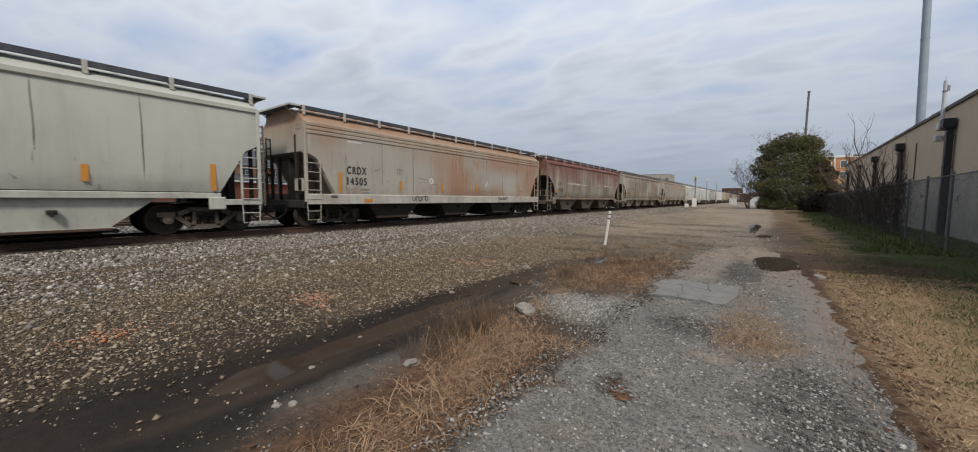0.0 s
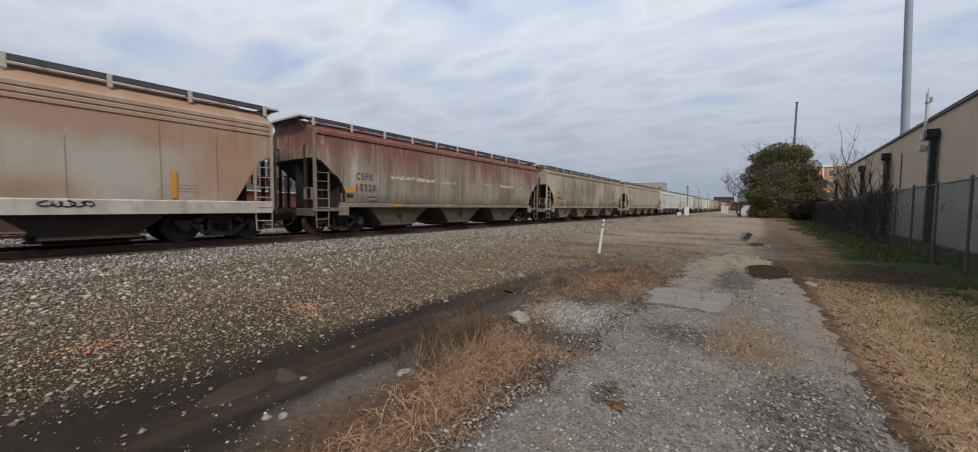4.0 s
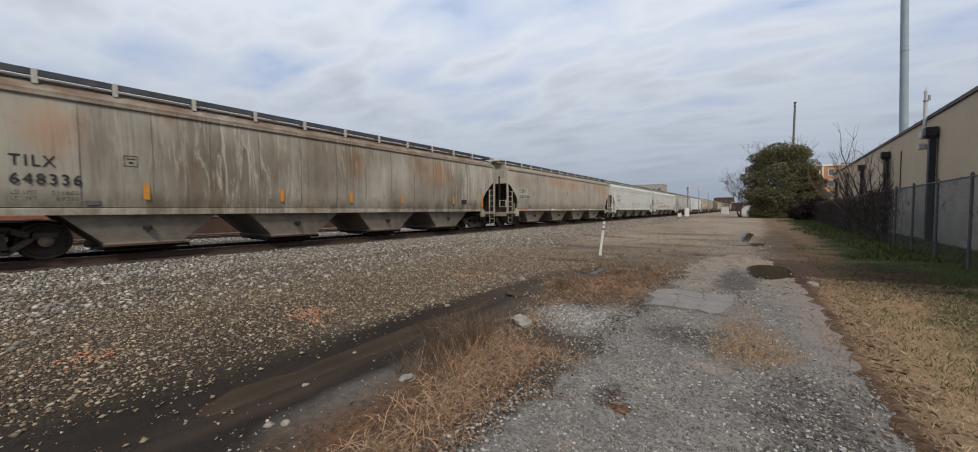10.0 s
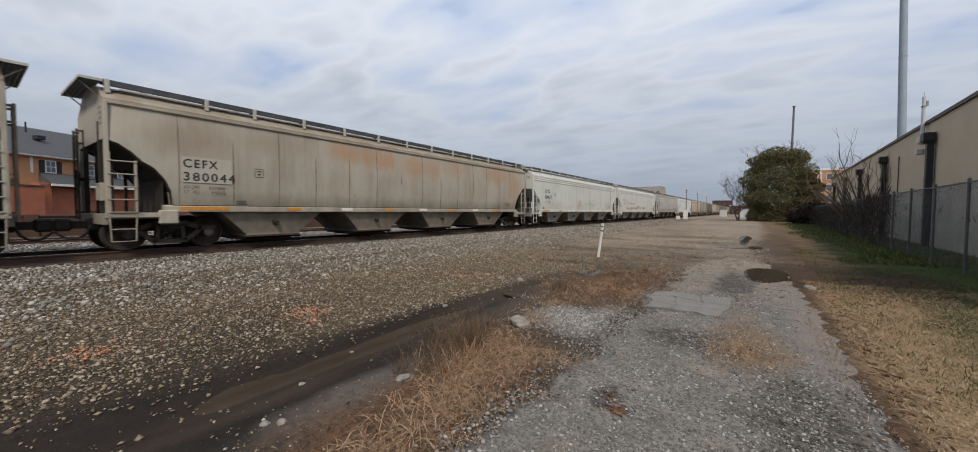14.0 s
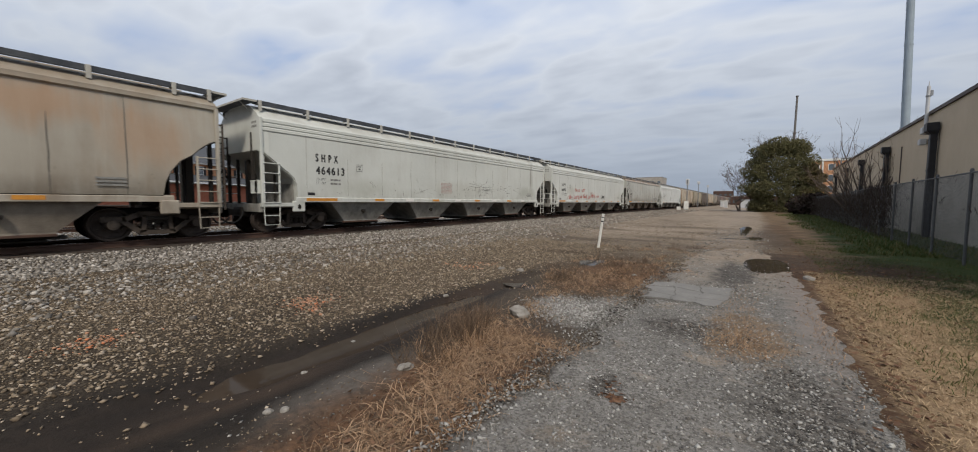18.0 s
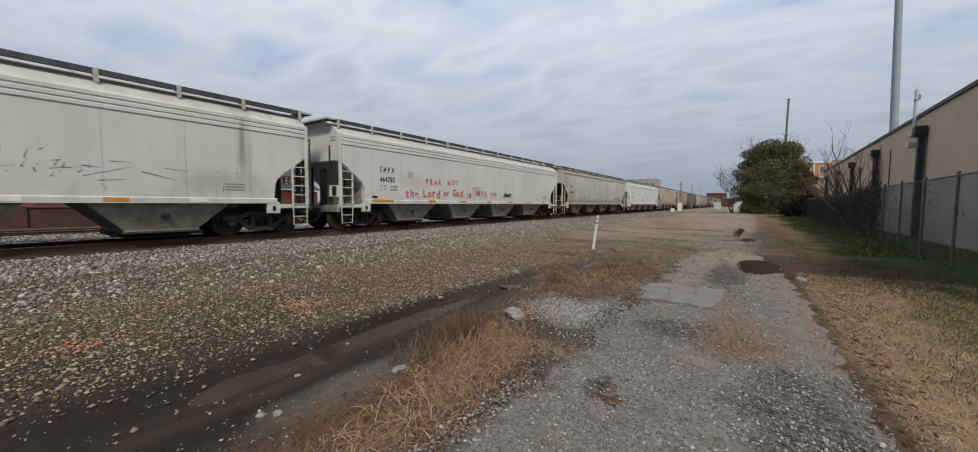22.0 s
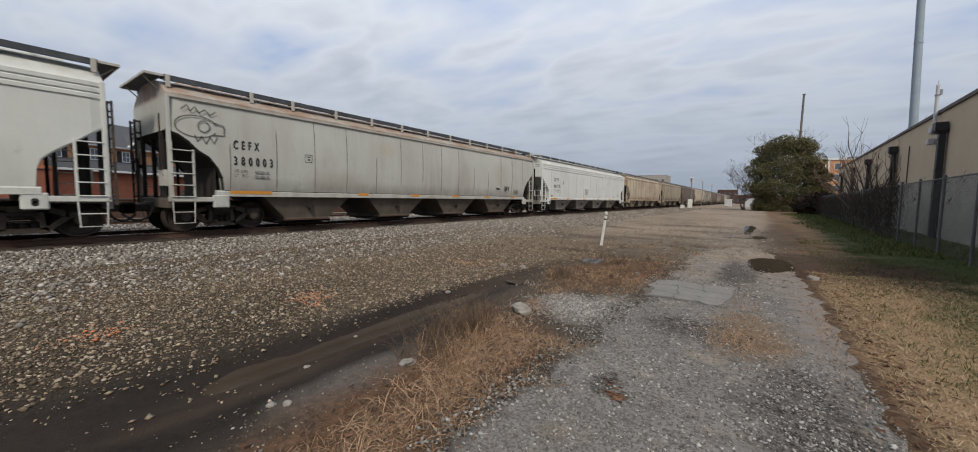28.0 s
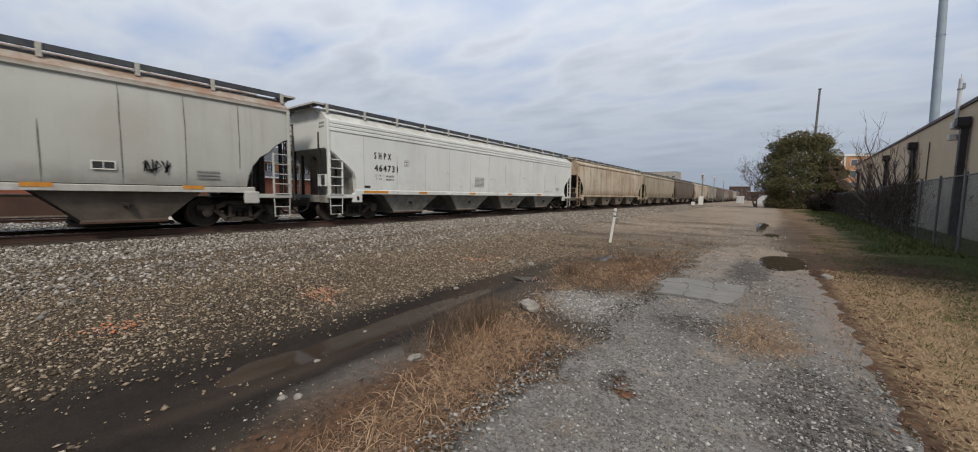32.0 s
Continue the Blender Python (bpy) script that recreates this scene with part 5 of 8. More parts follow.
car_s, h_s = add_car(14.85, 34.80, "clean light grey covered hopper car with ribbed top chord", P_S, "ribbed", "ribbed", 4, U_GREY, seam_at=PALE_SEAMS)
car_u, h_u = add_car(36.09, 56.20, "white-grey covered hopper car with red spray-painted writing", P_U, "ribbed", "ribbed", 4, U_GREY, seam_at=PALE_SEAMS)
car_g, h_g = add_car(57.36, 77.58, "dull grey covered hopper car with black graffiti tag", P_G, "curved", "curved", 4, U_MID)
car_v, h_v = add_car(78.93, 99.68, "bright pale grey covered hopper car with ribbed top chord", P_V, "ribbed", "ribbed", 4, U_GREY, seam_at=PALE_SEAMS)
y = 101.0
X_LAB, E_LAB, D_LAB, W_LAB = "dirty grey-green covered hopper car", "grimy red-brown covered hopper car", "dark brown grimy covered hopper car", "rusty tan covered hopper car with orange stains"
for k, (ln, pm, lab) in enumerate(((19.6, P_W, W_LAB), (18.0, P_X, X_LAB), (18.4, P_D, D_LAB), (19.8, P_W, W_LAB), (18.0, P_T, "grimy cream covered hopper car"),
                                   (19.6, P_D, D_LAB), (19.6, P_E, E_LAB), (18.0, P_D, D_LAB), (19.6, P_F, "tan covered hopper car"), (19.6, P_D, D_LAB))):
    add_car(y, y + ln, lab, pm, "curved", "curved" if ln > 19 else "straight", 4 if ln > 19 else 3, U_DARK, detail=2 if k < 2 else 1)
    y += ln + 1.4

# ---- fast writers for what nobody could count ----
def mass(name, verts, faces, material, label, category, parent=None):
    """One object of many small pieces. faces: an array of equal polygons."""
    me = bpy.data.meshes.new(name)
    n, k = faces.shape
    me.vertices.add(len(verts))
    me.vertices.foreach_set("co", np.asarray(verts, np.float32).ravel())
    me.loops.add(n * k)
    me.loops.foreach_set("vertex_index", faces.astype(np.int32).ravel())
    me.polygons.add(n)
    me.polygons.foreach_set("loop_start", np.arange(n, dtype=np.int32) * k)
    me.update(calc_edges=True)
    me.materials.append(material)
    ob = new(name, me)
    if parent:
        ob.parent = parent
        ob["kind"] = "stuff"
        return ob
    return tagged(ob, label, category, "", "stuff")


FACET = np.array([(1, 0.15, 0), (-1, -0.1, 0.1), (0.1, 1, -0.1), (-0.15, -1, 0), (0.1, -0.1, 1), (0, 0.1, -1)], float) * 1.45
FACET_F = np.array([(0, 2, 4), (2, 1, 4), (1, 3, 4), (3, 0, 4), (2, 0, 5), (1, 2, 5), (3, 1, 5), (0, 3, 5)])


def turns_of(n, rng):
    q = rng.normal(size=(n, 4))
    q /= np.linalg.norm(q, axis=1)[:, None]
    w, x, y, z = q.T
    return np.stack([1 - 2 * (y * y + z * z), 2 * (x * y - w * z), 2 * (x * z + w * y), 2 * (x * y + w * z), 1 - 2 * (x * x + z * z), 2 * (y * z - w * x),
                     2 * (x * z - w * y), 2 * (y * z + w * x), 1 - 2 * (x * x + y * y)], 1).reshape(n, 3, 3)


def clumped(xy, k, cut, seed):
    """Thins places out in ragged drifts."""
    r = np.random.default_rng(seed)
    v = np.array([noise.noise((a * k * 0.9, b * k * 0.9, seed * 0.37)) + 0.5 * noise.noise((a * k * 2.7, b * k * 2.7, seed * 0.61)) for a, b in xy.tolist()])
    return xy[v * 1.3 + 0.3 * r.normal(size=len(xy)) > cut]


def stones(name, xy, zf, lo, hi, material, label, category="gravel", sink=0.25, seed=1, flat=0.75):
    """Broken stones: eight-sided splinters with shifted corners, turned at random."""
    rng = np.random.default_rng(seed)
    n = len(xy)
    s = lo + (hi - lo) * rng.random(n) ** 2.8
    c = FACET[None] * (0.45 + 0.55 * rng.random((n, 6, 3))) * (0.55 + 0.9 * rng.random((n, 1, 3)))
    c = np.einsum("nij,nkj->nki", turns_of(n, rng), c) * s[:, None, None] * 0.62
    c[:, :, 2] *= flat
    c[:, :, :2] += xy[:, None, :]
    c[:, :, 2] += (zf(xy[:, 0], xy[:, 1]) + s * (0.5 - sink))[:, None]
    f = (FACET_F[None] + 6 * np.arange(n)[:, None, None]).reshape(-1, 3)
    return mass(name, c.reshape(-1, 3), f, material, label, category)


def blades(name, xy, zf, h0, h1, width, lean, material, label, category="grass", seed=1, parent=None):
    """Grass blades: bent tapering strips."""
    rng = np.random.default_rng(seed)
    n = len(xy)
    h = h0 + (h1 - h0) * rng.random(n) ** 1.5
    a, b = rng.random(n) * 2 * np.pi, rng.random(n) * 2 * np.pi
    ln = lean * (0.25 + rng.random(n))
    side = np.stack([np.cos(a), np.sin(a), np.zeros(n)], 1) * width * (0.6 + 0.8 * rng.random(n))[:, None]
    out = np.stack([np.cos(b), np.sin(b), np.zeros(n)], 1)
    base = np.concatenate([xy, zf(xy[:, 0], xy[:, 1])[:, None] - 0.01], 1)
    up = np.array([0, 0, 1.0])
    ln = np.minimum(ln, 1.46)
    mid = base + out * (h * np.sin(ln * 0.8) * 0.5)[:, None] + up * (h * np.cos(ln * 0.8) * 0.5 + 0.01)[:, None]
    tip = base + out * (h * np.sin(ln))[:, None] + up * (h * np.cos(ln) + 0.012)[:, None]
    v = np.stack([base - side, base + side, mid + side * 0.8, mid - side * 0.8, tip + side * 0.15, tip - side * 0.15], 1)
    k = 6 * np.arange(n)[:, None]
    f = np.concatenate([k + np.array([[0, 1, 2, 3]]), k + np.array([[3, 2, 4, 5]])])
    return mass(name, v.reshape(-1, 3), f, material, label, category, parent)


def scatter(n, x0, x1, y0, y1, seed, near=None):
    """n places in a rectangle, denser towards y0 where near is given."""
    rng = np.random.default_rng(seed)
    u = rng.random(n)
    if near:
        u = u ** near
    return np.stack([x0 + (x1 - x0) * rng.random(n), y0 + (y1 - y0) * u], 1)


def top_z(x, y):
    """The highest of dirt and track bed."""
    x, y = np.asarray(x, float), np.asarray(y, float)
    return np.maximum(ground_z(x, y), np.where(x < TRACK_X - 1.6, 0.12, bed_z(x)))


def road_z(x, y):
    return ground_z(x, y) + 0.022


def tufts(n, spots, seed):
    r = np.random.default_rng(seed)
    w = np.array([s[4] for s in spots], float)
    pick = r.choice(len(spots), n, p=w / w.sum())
    s = np.array([q[:4] for q in spots])[pick]
    return np.stack([s[:, 0] + r.normal(size=n) * s[:, 2], s[:, 1] + r.normal(size=n) * s[:, 3]], 1)


# ballast, pebbles and road chips
b_xy = scatter(43000, -13.35, -8.3, -3, 24, 3, 1.25)
b_xy[:, 0] += np.abs(np.random.default_rng(18).normal(size=len(b_xy))) * np.where(b_xy[:, 0] > -9.6, 0.9, 0.0)
stones("ballast_stones", b_xy, top_z, 0.022, 0.072, BALLAST, "grey crushed granite ballast stones beside the rails", "ballast")
stones("ballast_stones", scatter(8000, -13.35, -7.6, 24, 80, 4, 1.6), top_z, 0.05, 0.12, BALLAST, "grey crushed granite ballast stones beside the rails", "ballast", flat=0.5)
stones("ballast_stones", scatter(16000, -22, -13.9, -6, 30, 5, 1.2), top_z, 0.04, 0.10, WHITE_BALLAST, "pale fresh ballast stones between the tracks", "ballast", flat=0.5)
g_xy = scatter(80000, -9.3, -3.4, -3.0, 13, 6, 1.25)
g_rng = np.random.default_rng(16)
g_xy[:, 0] += g_rng.normal(size=len(g_xy)) * np.where(g_xy[:, 0] < -7.6, 1.0, 0.3)
g_mid, g_half = ditch_line(g_xy[:, 1])
g_xy = g_xy[(g_xy[:, 0] < g_mid - g_half * (0.95 + (0.25 + 1.3 * (1 - smooth(1.5, 4.0, g_xy[:, 1]))) * np.abs(g_rng.normal(size=len(g_xy))))) | (g_rng.random(len(g_xy)) < 0.5 * smooth(4.8, 9.5, g_xy[:, 1]))]
g_wet = g_xy[:, 0] + 0.9 * g_xy[:, 1] + g_rng.normal(size=len(g_xy)) * 0.8 > -1.3 + 0.9 * 2 * g_xy[:, 1]
g_xy, g_wet = g_xy[~g_wet], clumped(g_xy[g_wet], 1.6, 0.25, 19)
stones("pebbles", g_wet, top_z, 0.007, 0.034, PEBBLE_WET, "dark wet pebbles in the mud beside the ditch", "gravel", seed=17, flat=0.5)
stones("pebbles", g_xy, top_z, 0.012, 0.040, PEBBLE, "brown and grey pebbles pressed into the dirt", "gravel", sink=0.30, flat=0.6)
stones("pebbles", clumped(scatter(2600, -2.9, -1.8, 0.6, 9, 7, 1.2), 2.2, 0.1, 20), ground_z, 0.004, 0.018, PEBBLE, "sparse pebbles on the muddy bank of the ditch", "gravel")
stones("pebbles", scatter(70, -4.0, -2.9, 0.3, 8, 57, 1.2), ground_z, 0.006, 0.020, PEBBLE, "few pebbles lying in the ditch mud", "gravel")
stones("pebbles", clumped(scatter(12000, -9.5, -1.5, 9, 34, 8, 1.4), 0.8, 0.0, 68), ground_z, 0.008, 0.045, PEBBLE, "brown pebbles in the dirt beside the lane", "gravel", flat=0.5)
def on_lane(xy):
    """Keeps the smooth worn strip along the lane free of chips."""
    r = np.random.default_rng(58)
    return xy[(xy[:, 0] < 0.42 + 0.08 * r.normal(size=len(xy))) | (xy[:, 1] < 4.6 + 0.3 * r.normal(size=len(xy))) | (r.random(len(xy)) < 0.10)]


stones("stone_chips", on_lane(clumped(scatter(34000, -1.62, 0.84, 0.9, 8, 9, 1.5), 3.1, -0.30, 59)), road_z, 0.004, 0.027, CHIPS, "pale loose stone chips on the lane", "gravel", sink=0.42, flat=0.6)
stones("stone_chips", on_lane(clumped(scatter(9000, -1.6, 0.8, 7, 24, 10, 1.4), 1.3, 0.0, 60)), road_z, 0.010, 0.040, CHIPS, "pale loose stone chips on the lane", "gravel", sink=0.4)
stones("stone_chips", on_lane(scatter(12000, -1.6, 0.86, -2.5, 4.6, 99, 0.9)), road_z, 0.004, 0.026, CHIPS, "fine pale grit on the lane", "gravel", sink=0.42, flat=0.6, seed=98)
stones("stone_chips", tufts(9000, [(-2.0, 4.85, 0.28, 0.28, 3), (-1.6, 5.0, 0.24, 0.45, 2), (-2.35, 5.0, 0.16, 0.28, 1)], 11), ground_z, 0.006, 0.032, PALE_CHIPS, "patch of pale gravel beside the lane", "gravel", sink=0.2)
stones("stone_chips", tufts(3000, [(0.30, 3.9, 0.2, 0.4, 2), (0.36, 3.0, 0.2, 0.5, 3), (-0.35, 5.0, 0.45, 0.25, 3), (0.0, 6.6, 0.3, 0.7, 2)], 12), road_z, 0.004, 0.020, CHIPS, "loose broken asphalt and stone on the lane", "gravel", sink=0.35, flat=0.6)
stones("asphalt_crumbs", tufts(1500, [(0.36, 3.1, 0.20, 0.55, 4), (0.20, 3.9, 0.2, 0.2, 2), (-0.5, 4.85, 0.3, 0.25, 3), (-0.25, 9.2, 0.25, 1.2, 2), (-0.95, 2.95, 0.05, 0.12, 0.4)], 61), road_z, 0.004, 0.026, CRUMB, "dark broken asphalt crumbs in the lane's potholes", "gravel", sink=0.35, seed=62, flat=0.45)
for k, (x, y, long, wide, n) in enumerate(((-5.55, 0.72, 0.30, 0.12, 150), (-5.3, 2.95, 0.34, 0.13, 190), (-5.0, 2.75, 0.40, 0.04, 70), (-5.35, 6.6, 0.55, 0.10, 130), (-5.2, 7.2, 0.5, 0.05, 60))):
    rng = np.random.default_rng(40 + k)
    stones("orange_marked_stones", np.stack([x + rng.normal(size=n) * long * 0.5, y + rng.normal(size=n) * wide + 0.10 * rng.normal(size=n)], 1), ground_z, 0.012, 0.036, ORANGE_STONE, "pebbles marked with faded orange spray paint", "gravel", sink=0.05, seed=50 + k, flat=0.6)


def rock(name, x, y, r, material, label, seed, flat=0.6):
    rng = random.Random(seed)
    bm = bmesh.new()
    bmesh.ops.create_icosphere(bm, subdivisions=2, radius=r)
    off = Vector((rng.random() * 50, rng.random() * 50, 0))
    for v in bm.verts:
        d = 1 + 0.55 * noise.noise(v.co / r * 0.9 + off) + 0.18 * noise.noise(v.co / r * 2.7 + off)
        v.co = Vector((v.co.x * d, v.co.y * d, v.co.z * d * flat))
    me = bpy.data.meshes.new(name)
    bm.to_mesh(me)
    bm.free()
    me.materials.append(material)
    ob = new(name, me)
    ob.matrix_basis = pose(x, y, float(ground_z(x, y)) + r * flat * 0.45, 0, 0, rng.random() * 360)
    return tagged(ob, label, "rock")


rock("rock", -2.47, 4.22, 0.135, PALE_ROCK, "pale rough limestone rock in dry grass beside the lane", 1)
rock("rock", -2.50, 2.26, 0.075, PALE_ROCK, "flat grey stone on the edge of the ditch", 2, 0.45)
for k, (x, y, r) in enumerate(((-4.52, 6.92, 0.075), (-4.04, 6.92, 0.08), (-3.95, 4.42, 0.045), (-1.93, 7.91, 0.05), (-3.63, 2.51, 0.045), (-3.26, 1.73, 0.028), (-2.76, 1.20, 0.036), (-2.68, 1.27, 0.03), (-5.3, 1.9, 0.035), (0.95, 9.5, 0.10))):
    rock("rock", x, y, r, PALE_ROCK, "small pale stone lying on the muddy dirt", 10 + k, 0.5)


def crumbs():
    """Dark broken crumbs along the lane's ragged left edge."""
    r = np.random.default_rng(90)
    y = 0.9 + 9.0 * r.random(1500) ** 1.3
    x = -1.50 + np.array([0.30 * noise.noise((v * 0.8, 3.1, 0)) + 0.22 * noise.noise((v * 3.1, 7.7, 0)) for v in y]) + r.normal(size=1500) * 0.09
    return np.stack([x, y], 1)


stones("asphalt_crumbs", crumbs(), road_z, 0.006, 0.030, CRUMB, "dark broken asphalt crumbs along the lane edge", "gravel", sink=0.3, seed=91)

# cracked asphalt slab left in the lane
ap = thing("asphalt_patch", pose(-0.85, 6.75, float(road_z(-0.85, 6.75)) + 0.004), "cracked slab of old grey asphalt in the lane", "asphalt", "", "structure")
part("joint_soil", Mesh().box(-0.52, 0.52, -0.66, 0.70, -0.05, 0.0005), CRUMB, ap, "dark soil in the cracks")
jr = random.Random(5)
grid = [[(-0.55 + 0.37 * i + jr.uniform(-0.10, 0.10), -0.7 + 0.48 * j + jr.uniform(-0.12, 0.12)) for i in range(4)] for j in range(4)]
bends = {}


def ragged(p, q):
    """The crack between two corners, the same for the pieces on both sides."""
    key = (min(p, q), max(p, q))
    if key not in bends:
        (ax, ay), (bx, by) = key
        bends[key] = [(ax + (bx - ax) * u + jr.uniform(-0.035, 0.035), ay + (by - ay) * u + jr.uniform(-0.035, 0.035)) for u in (0.2, 0.4, 0.6, 0.8)]
    return [p] + (bends[key] if p == key[0] else bends[key][::-1])


for j in range(3):
    for i in range(3):
        q = ragged(grid[j][i], grid[j][i + 1]) + ragged(grid[j][i + 1], grid[j + 1][i + 1]) + ragged(grid[j + 1][i + 1], grid[j + 1][i]) + ragged(grid[j + 1][i], grid[j][i])
        cx, cy = sum(a for a, b in q) / len(q), sum(b for a, b in q) / len(q)
        part("slab_piece", Mesh().slab([(cx + (a - cx) * (0.955 if (i + 2 * j) % 3 == 0 else 0.985), cy + (b - cy) * (0.965 if (i + j) % 2 else 0.985)) for a, b in q], 2, -0.03, 0.012 + jr.uniform(-0.004, 0.004)), OLD_ASPHALT, ap)

# standing water
def puddle(x, y, rx, ry, z, label, seed):
    rng = random.Random(seed)
    ph = [rng.random() * 6.28 for _ in range(4)]
    pts = []
    for k in range(40):
        a = 2 * math.pi * k / 40
        d = 1 + 0.12 * math.sin(3 * a + ph[0]) + 0.09 * math.sin(5 * a + ph[1]) + 0.05 * math.sin(9 * a + ph[2])
        pts.append((rx * d * math.cos(a), ry * d * math.sin(a), 0.0))
    me = bpy.data.meshes.new("puddle")
    me.from_pydata(pts, [], [tuple(range(40))])
    me.materials.append(WATER)
    ob = new("puddle", me)
    ob.matrix_basis = pose(x, y, z)
    return tagged(ob, label, "puddle", "", "structure")


puddle(0.30, 11.3, 0.68, 1.75, float(ground_z(0.27, 11.3)) + 0.045, "dark still puddle in a pothole of the lane", 1)
puddle(-0.30, 25.0, 0.28, 4.2, float(ground_z(-0.30, 25.0)) + 0.036, "pale sky-reflecting puddle along the lane", 2)
puddle(0.10, 19.4, 0.33, 1.3, float(ground_z(0.10, 19.4)) + 0.040, "shallow puddle on the lane", 3)
puddle(-0.75, 18.6, 0.85, 0.22, float(ground_z(-0.75, 18.6)) + 0.027, "thin wet film across the lane", 4)

def ditch_water():
    """Still muddy water along the ditch; its edge is where the level meets the mud."""
    ys = np.arange(0.6, 5.6, 0.07)
    v = []
    for yy in ys:
        mid, half = water_line(yy)
        v += [(float(mid - 1.15 * half), yy, -0.088), (float(mid), yy, -0.088), (float(mid + 1.15 * half), yy, -0.088)]
    f = [(3 * k + i, 3 * k + i + 1, 3 * k + i + 4, 3 * k + i + 3) for k in range(len(ys) - 1) for i in range(2)]
    me = bpy.data.meshes.new("ditch_water")
    me.from_pydata(v, [], f)
    me.materials.append(WATER)
    return tagged(new("ditch_water", me), "shallow still brown water standing in the muddy ditch", "water", "", "structure")


ditch_water()
puddle(-3.34, 5.80, 0.34, 0.20, float(ground_z(-3.34, 5.80)) + 0.018, "small dark puddle at the end of the ditch", 5)
puddle(-3.30, 9.2, 0.28, 0.55, float(ground_z(-3.30, 9.2)) + 0.018, "thin grey water film beside the marker post", 6)

# dry grass between ditch and lane, leaf litter
rng = np.random.default_rng(70)


STRAW_SPOTS = [(-1.80, 1.25, 0.14, 0.30, 3), (-1.82, 2.1, 0.19, 0.42, 6), (-2.1, 2.8, 0.22, 0.36, 6), (-2.35, 3.4, 0.20, 0.34, 4), (-2.75, 3.5, 0.16, 0.22, 2), (-1.85, 3.35, 0.28, 0.14, 3), (-2.60, 5.6, 0.18, 0.5, 2.2), (-2.55, 6.6, 0.30, 0.45, 3), (-1.75, 6.6, 0.16, 0.5, 2), (-2.4, 4.3, 0.2, 0.25, 1.5)]
def clumps(n, each, spots, seed, spread=0.05):
    """Places gathered in many small tussocks."""
    r = np.random.default_rng(seed)
    c = tufts(n, spots, seed)
    k = r.integers(0, n, n * each)
    return c[k] + r.normal(size=(n * each, 2)) * spread * (0.4 + 1.2 * r.random((n, 1))[k])


blades("dry_grass", clumps(210, 42, STRAW_SPOTS, 71), ground_z, 0.04, 0.19, 0.0026, 3.6, STRAW, "matted straw-coloured dry grass between ditch and lane", seed=72)
stones("pebbles", clumped(scatter(1500, -5.2, -3.15, -0.8, 1.25, 301), 2.4, 0.25, 302), ground_z, 0.008, 0.040, PEBBLE, "pale pebbles scattered in the wet mud", "gravel", sink=0.3, seed=303, flat=0.55)
stones("pebbles", clumped(scatter(900, -3.1, -2.3, 0.9, 4.2, 304), 3.0, 0.3, 305), ground_z, 0.004, 0.022, CHIPS, "grey grit on the ditch bank", "gravel", sink=0.35, seed=306, flat=0.55)
blades("dead_weeds", clumps(34, 70, [(-2.55, 3.10, 0.10, 0.20, 5), (-2.75, 3.6, 0.10, 0.2, 2), (-2.6, 2.5, 0.08, 0.15, 1), (-2.9, 6.5, 0.15, 0.2, 1)], 307, 0.07), ground_z, 0.14, 0.42, 0.0019, 0.9, WEED, "tangle of dead brown weeds on the ditch bank", seed=308)
blades("dry_grass", tufts(6500, STRAW_SPOTS + [(-1.65, 0.7, 0.2, 0.35, 3), (-2.0, 1.6, 0.25, 0.35, 4), (-2.9, 6.4, 0.25, 0.35, 2)], 309), ground_z, 0.05, 0.17, 0.0034, 5.5, WEED, "trodden brown thatch under the straw", seed=310)
WEED_SPOTS = [(-2.2, 8.2, 0.5, 0.8, 4), (-2.7, 9.8, 0.45, 0.6, 2), (-2.7, 7.0, 0.4, 0.5, 2), (-1.6, 9.2, 0.3, 0.6, 1), (-3.2, 12.5, 0.9, 0.8, 1), (-1.2, 13.0, 0.6, 0.8, 1)]
blades("dry_grass", clumps(70, 60, WEED_SPOTS, 311, 0.09), ground_z, 0.05, 0.22, 0.0034, 2.4, STRAW, "rusty dry grass clumps beyond the gravel patch", seed=312)
blades("dead_weeds", clumps(60, 50, WEED_SPOTS, 313, 0.10), ground_z, 0.05, 0.26, 0.0034, 1.8, WEED, "dead brown weed clumps beyond the gravel patch", seed=314)
stones("pebbles", clumped(scatter(9000, -8.5, 0.3, 10, 30, 315, 1.3), 0.6, -0.05, 316), ground_z, 0.010, 0.055, PEBBLE, "scattered stones on the packed dirt yard", "gravel", sink=0.3, seed=317, flat=0.5)
blades("dry_grass", tufts(3600, STRAW_SPOTS, 171), ground_z, 0.08, 0.28, 0.0030, 4.5, STRAW, "flattened straw lying between ditch and lane", seed=172)
blades("dry_grass", tufts(90, [(-2.1, 2.4, 0.12, 0.4, 3), (-1.9, 3.3, 0.25, 0.15, 3), (-1.85, 1.6, 0.10, 0.3, 1)], 173), ground_z, 0.22, 0.50, 0.0034, 4.0, STRAW, "long broken straw stalks lying on the bank", seed=174)
blades("dry_grass", clumps(14, 34, [(-2.35, 2.85, 0.10, 0.3, 3), (-2.68, 3.4, 0.10, 0.15, 3), (-2.1, 2.2, 0.12, 0.3, 1), (-2.35, 8.3, 0.3, 0.4, 1.5), (-1.8, 6.8, 0.1, 0.2, 0.6)], 73), ground_z, 0.12, 0.36, 0.0018, 1.0, STRAW, "taller dry grass stalks beside the ditch", seed=74)
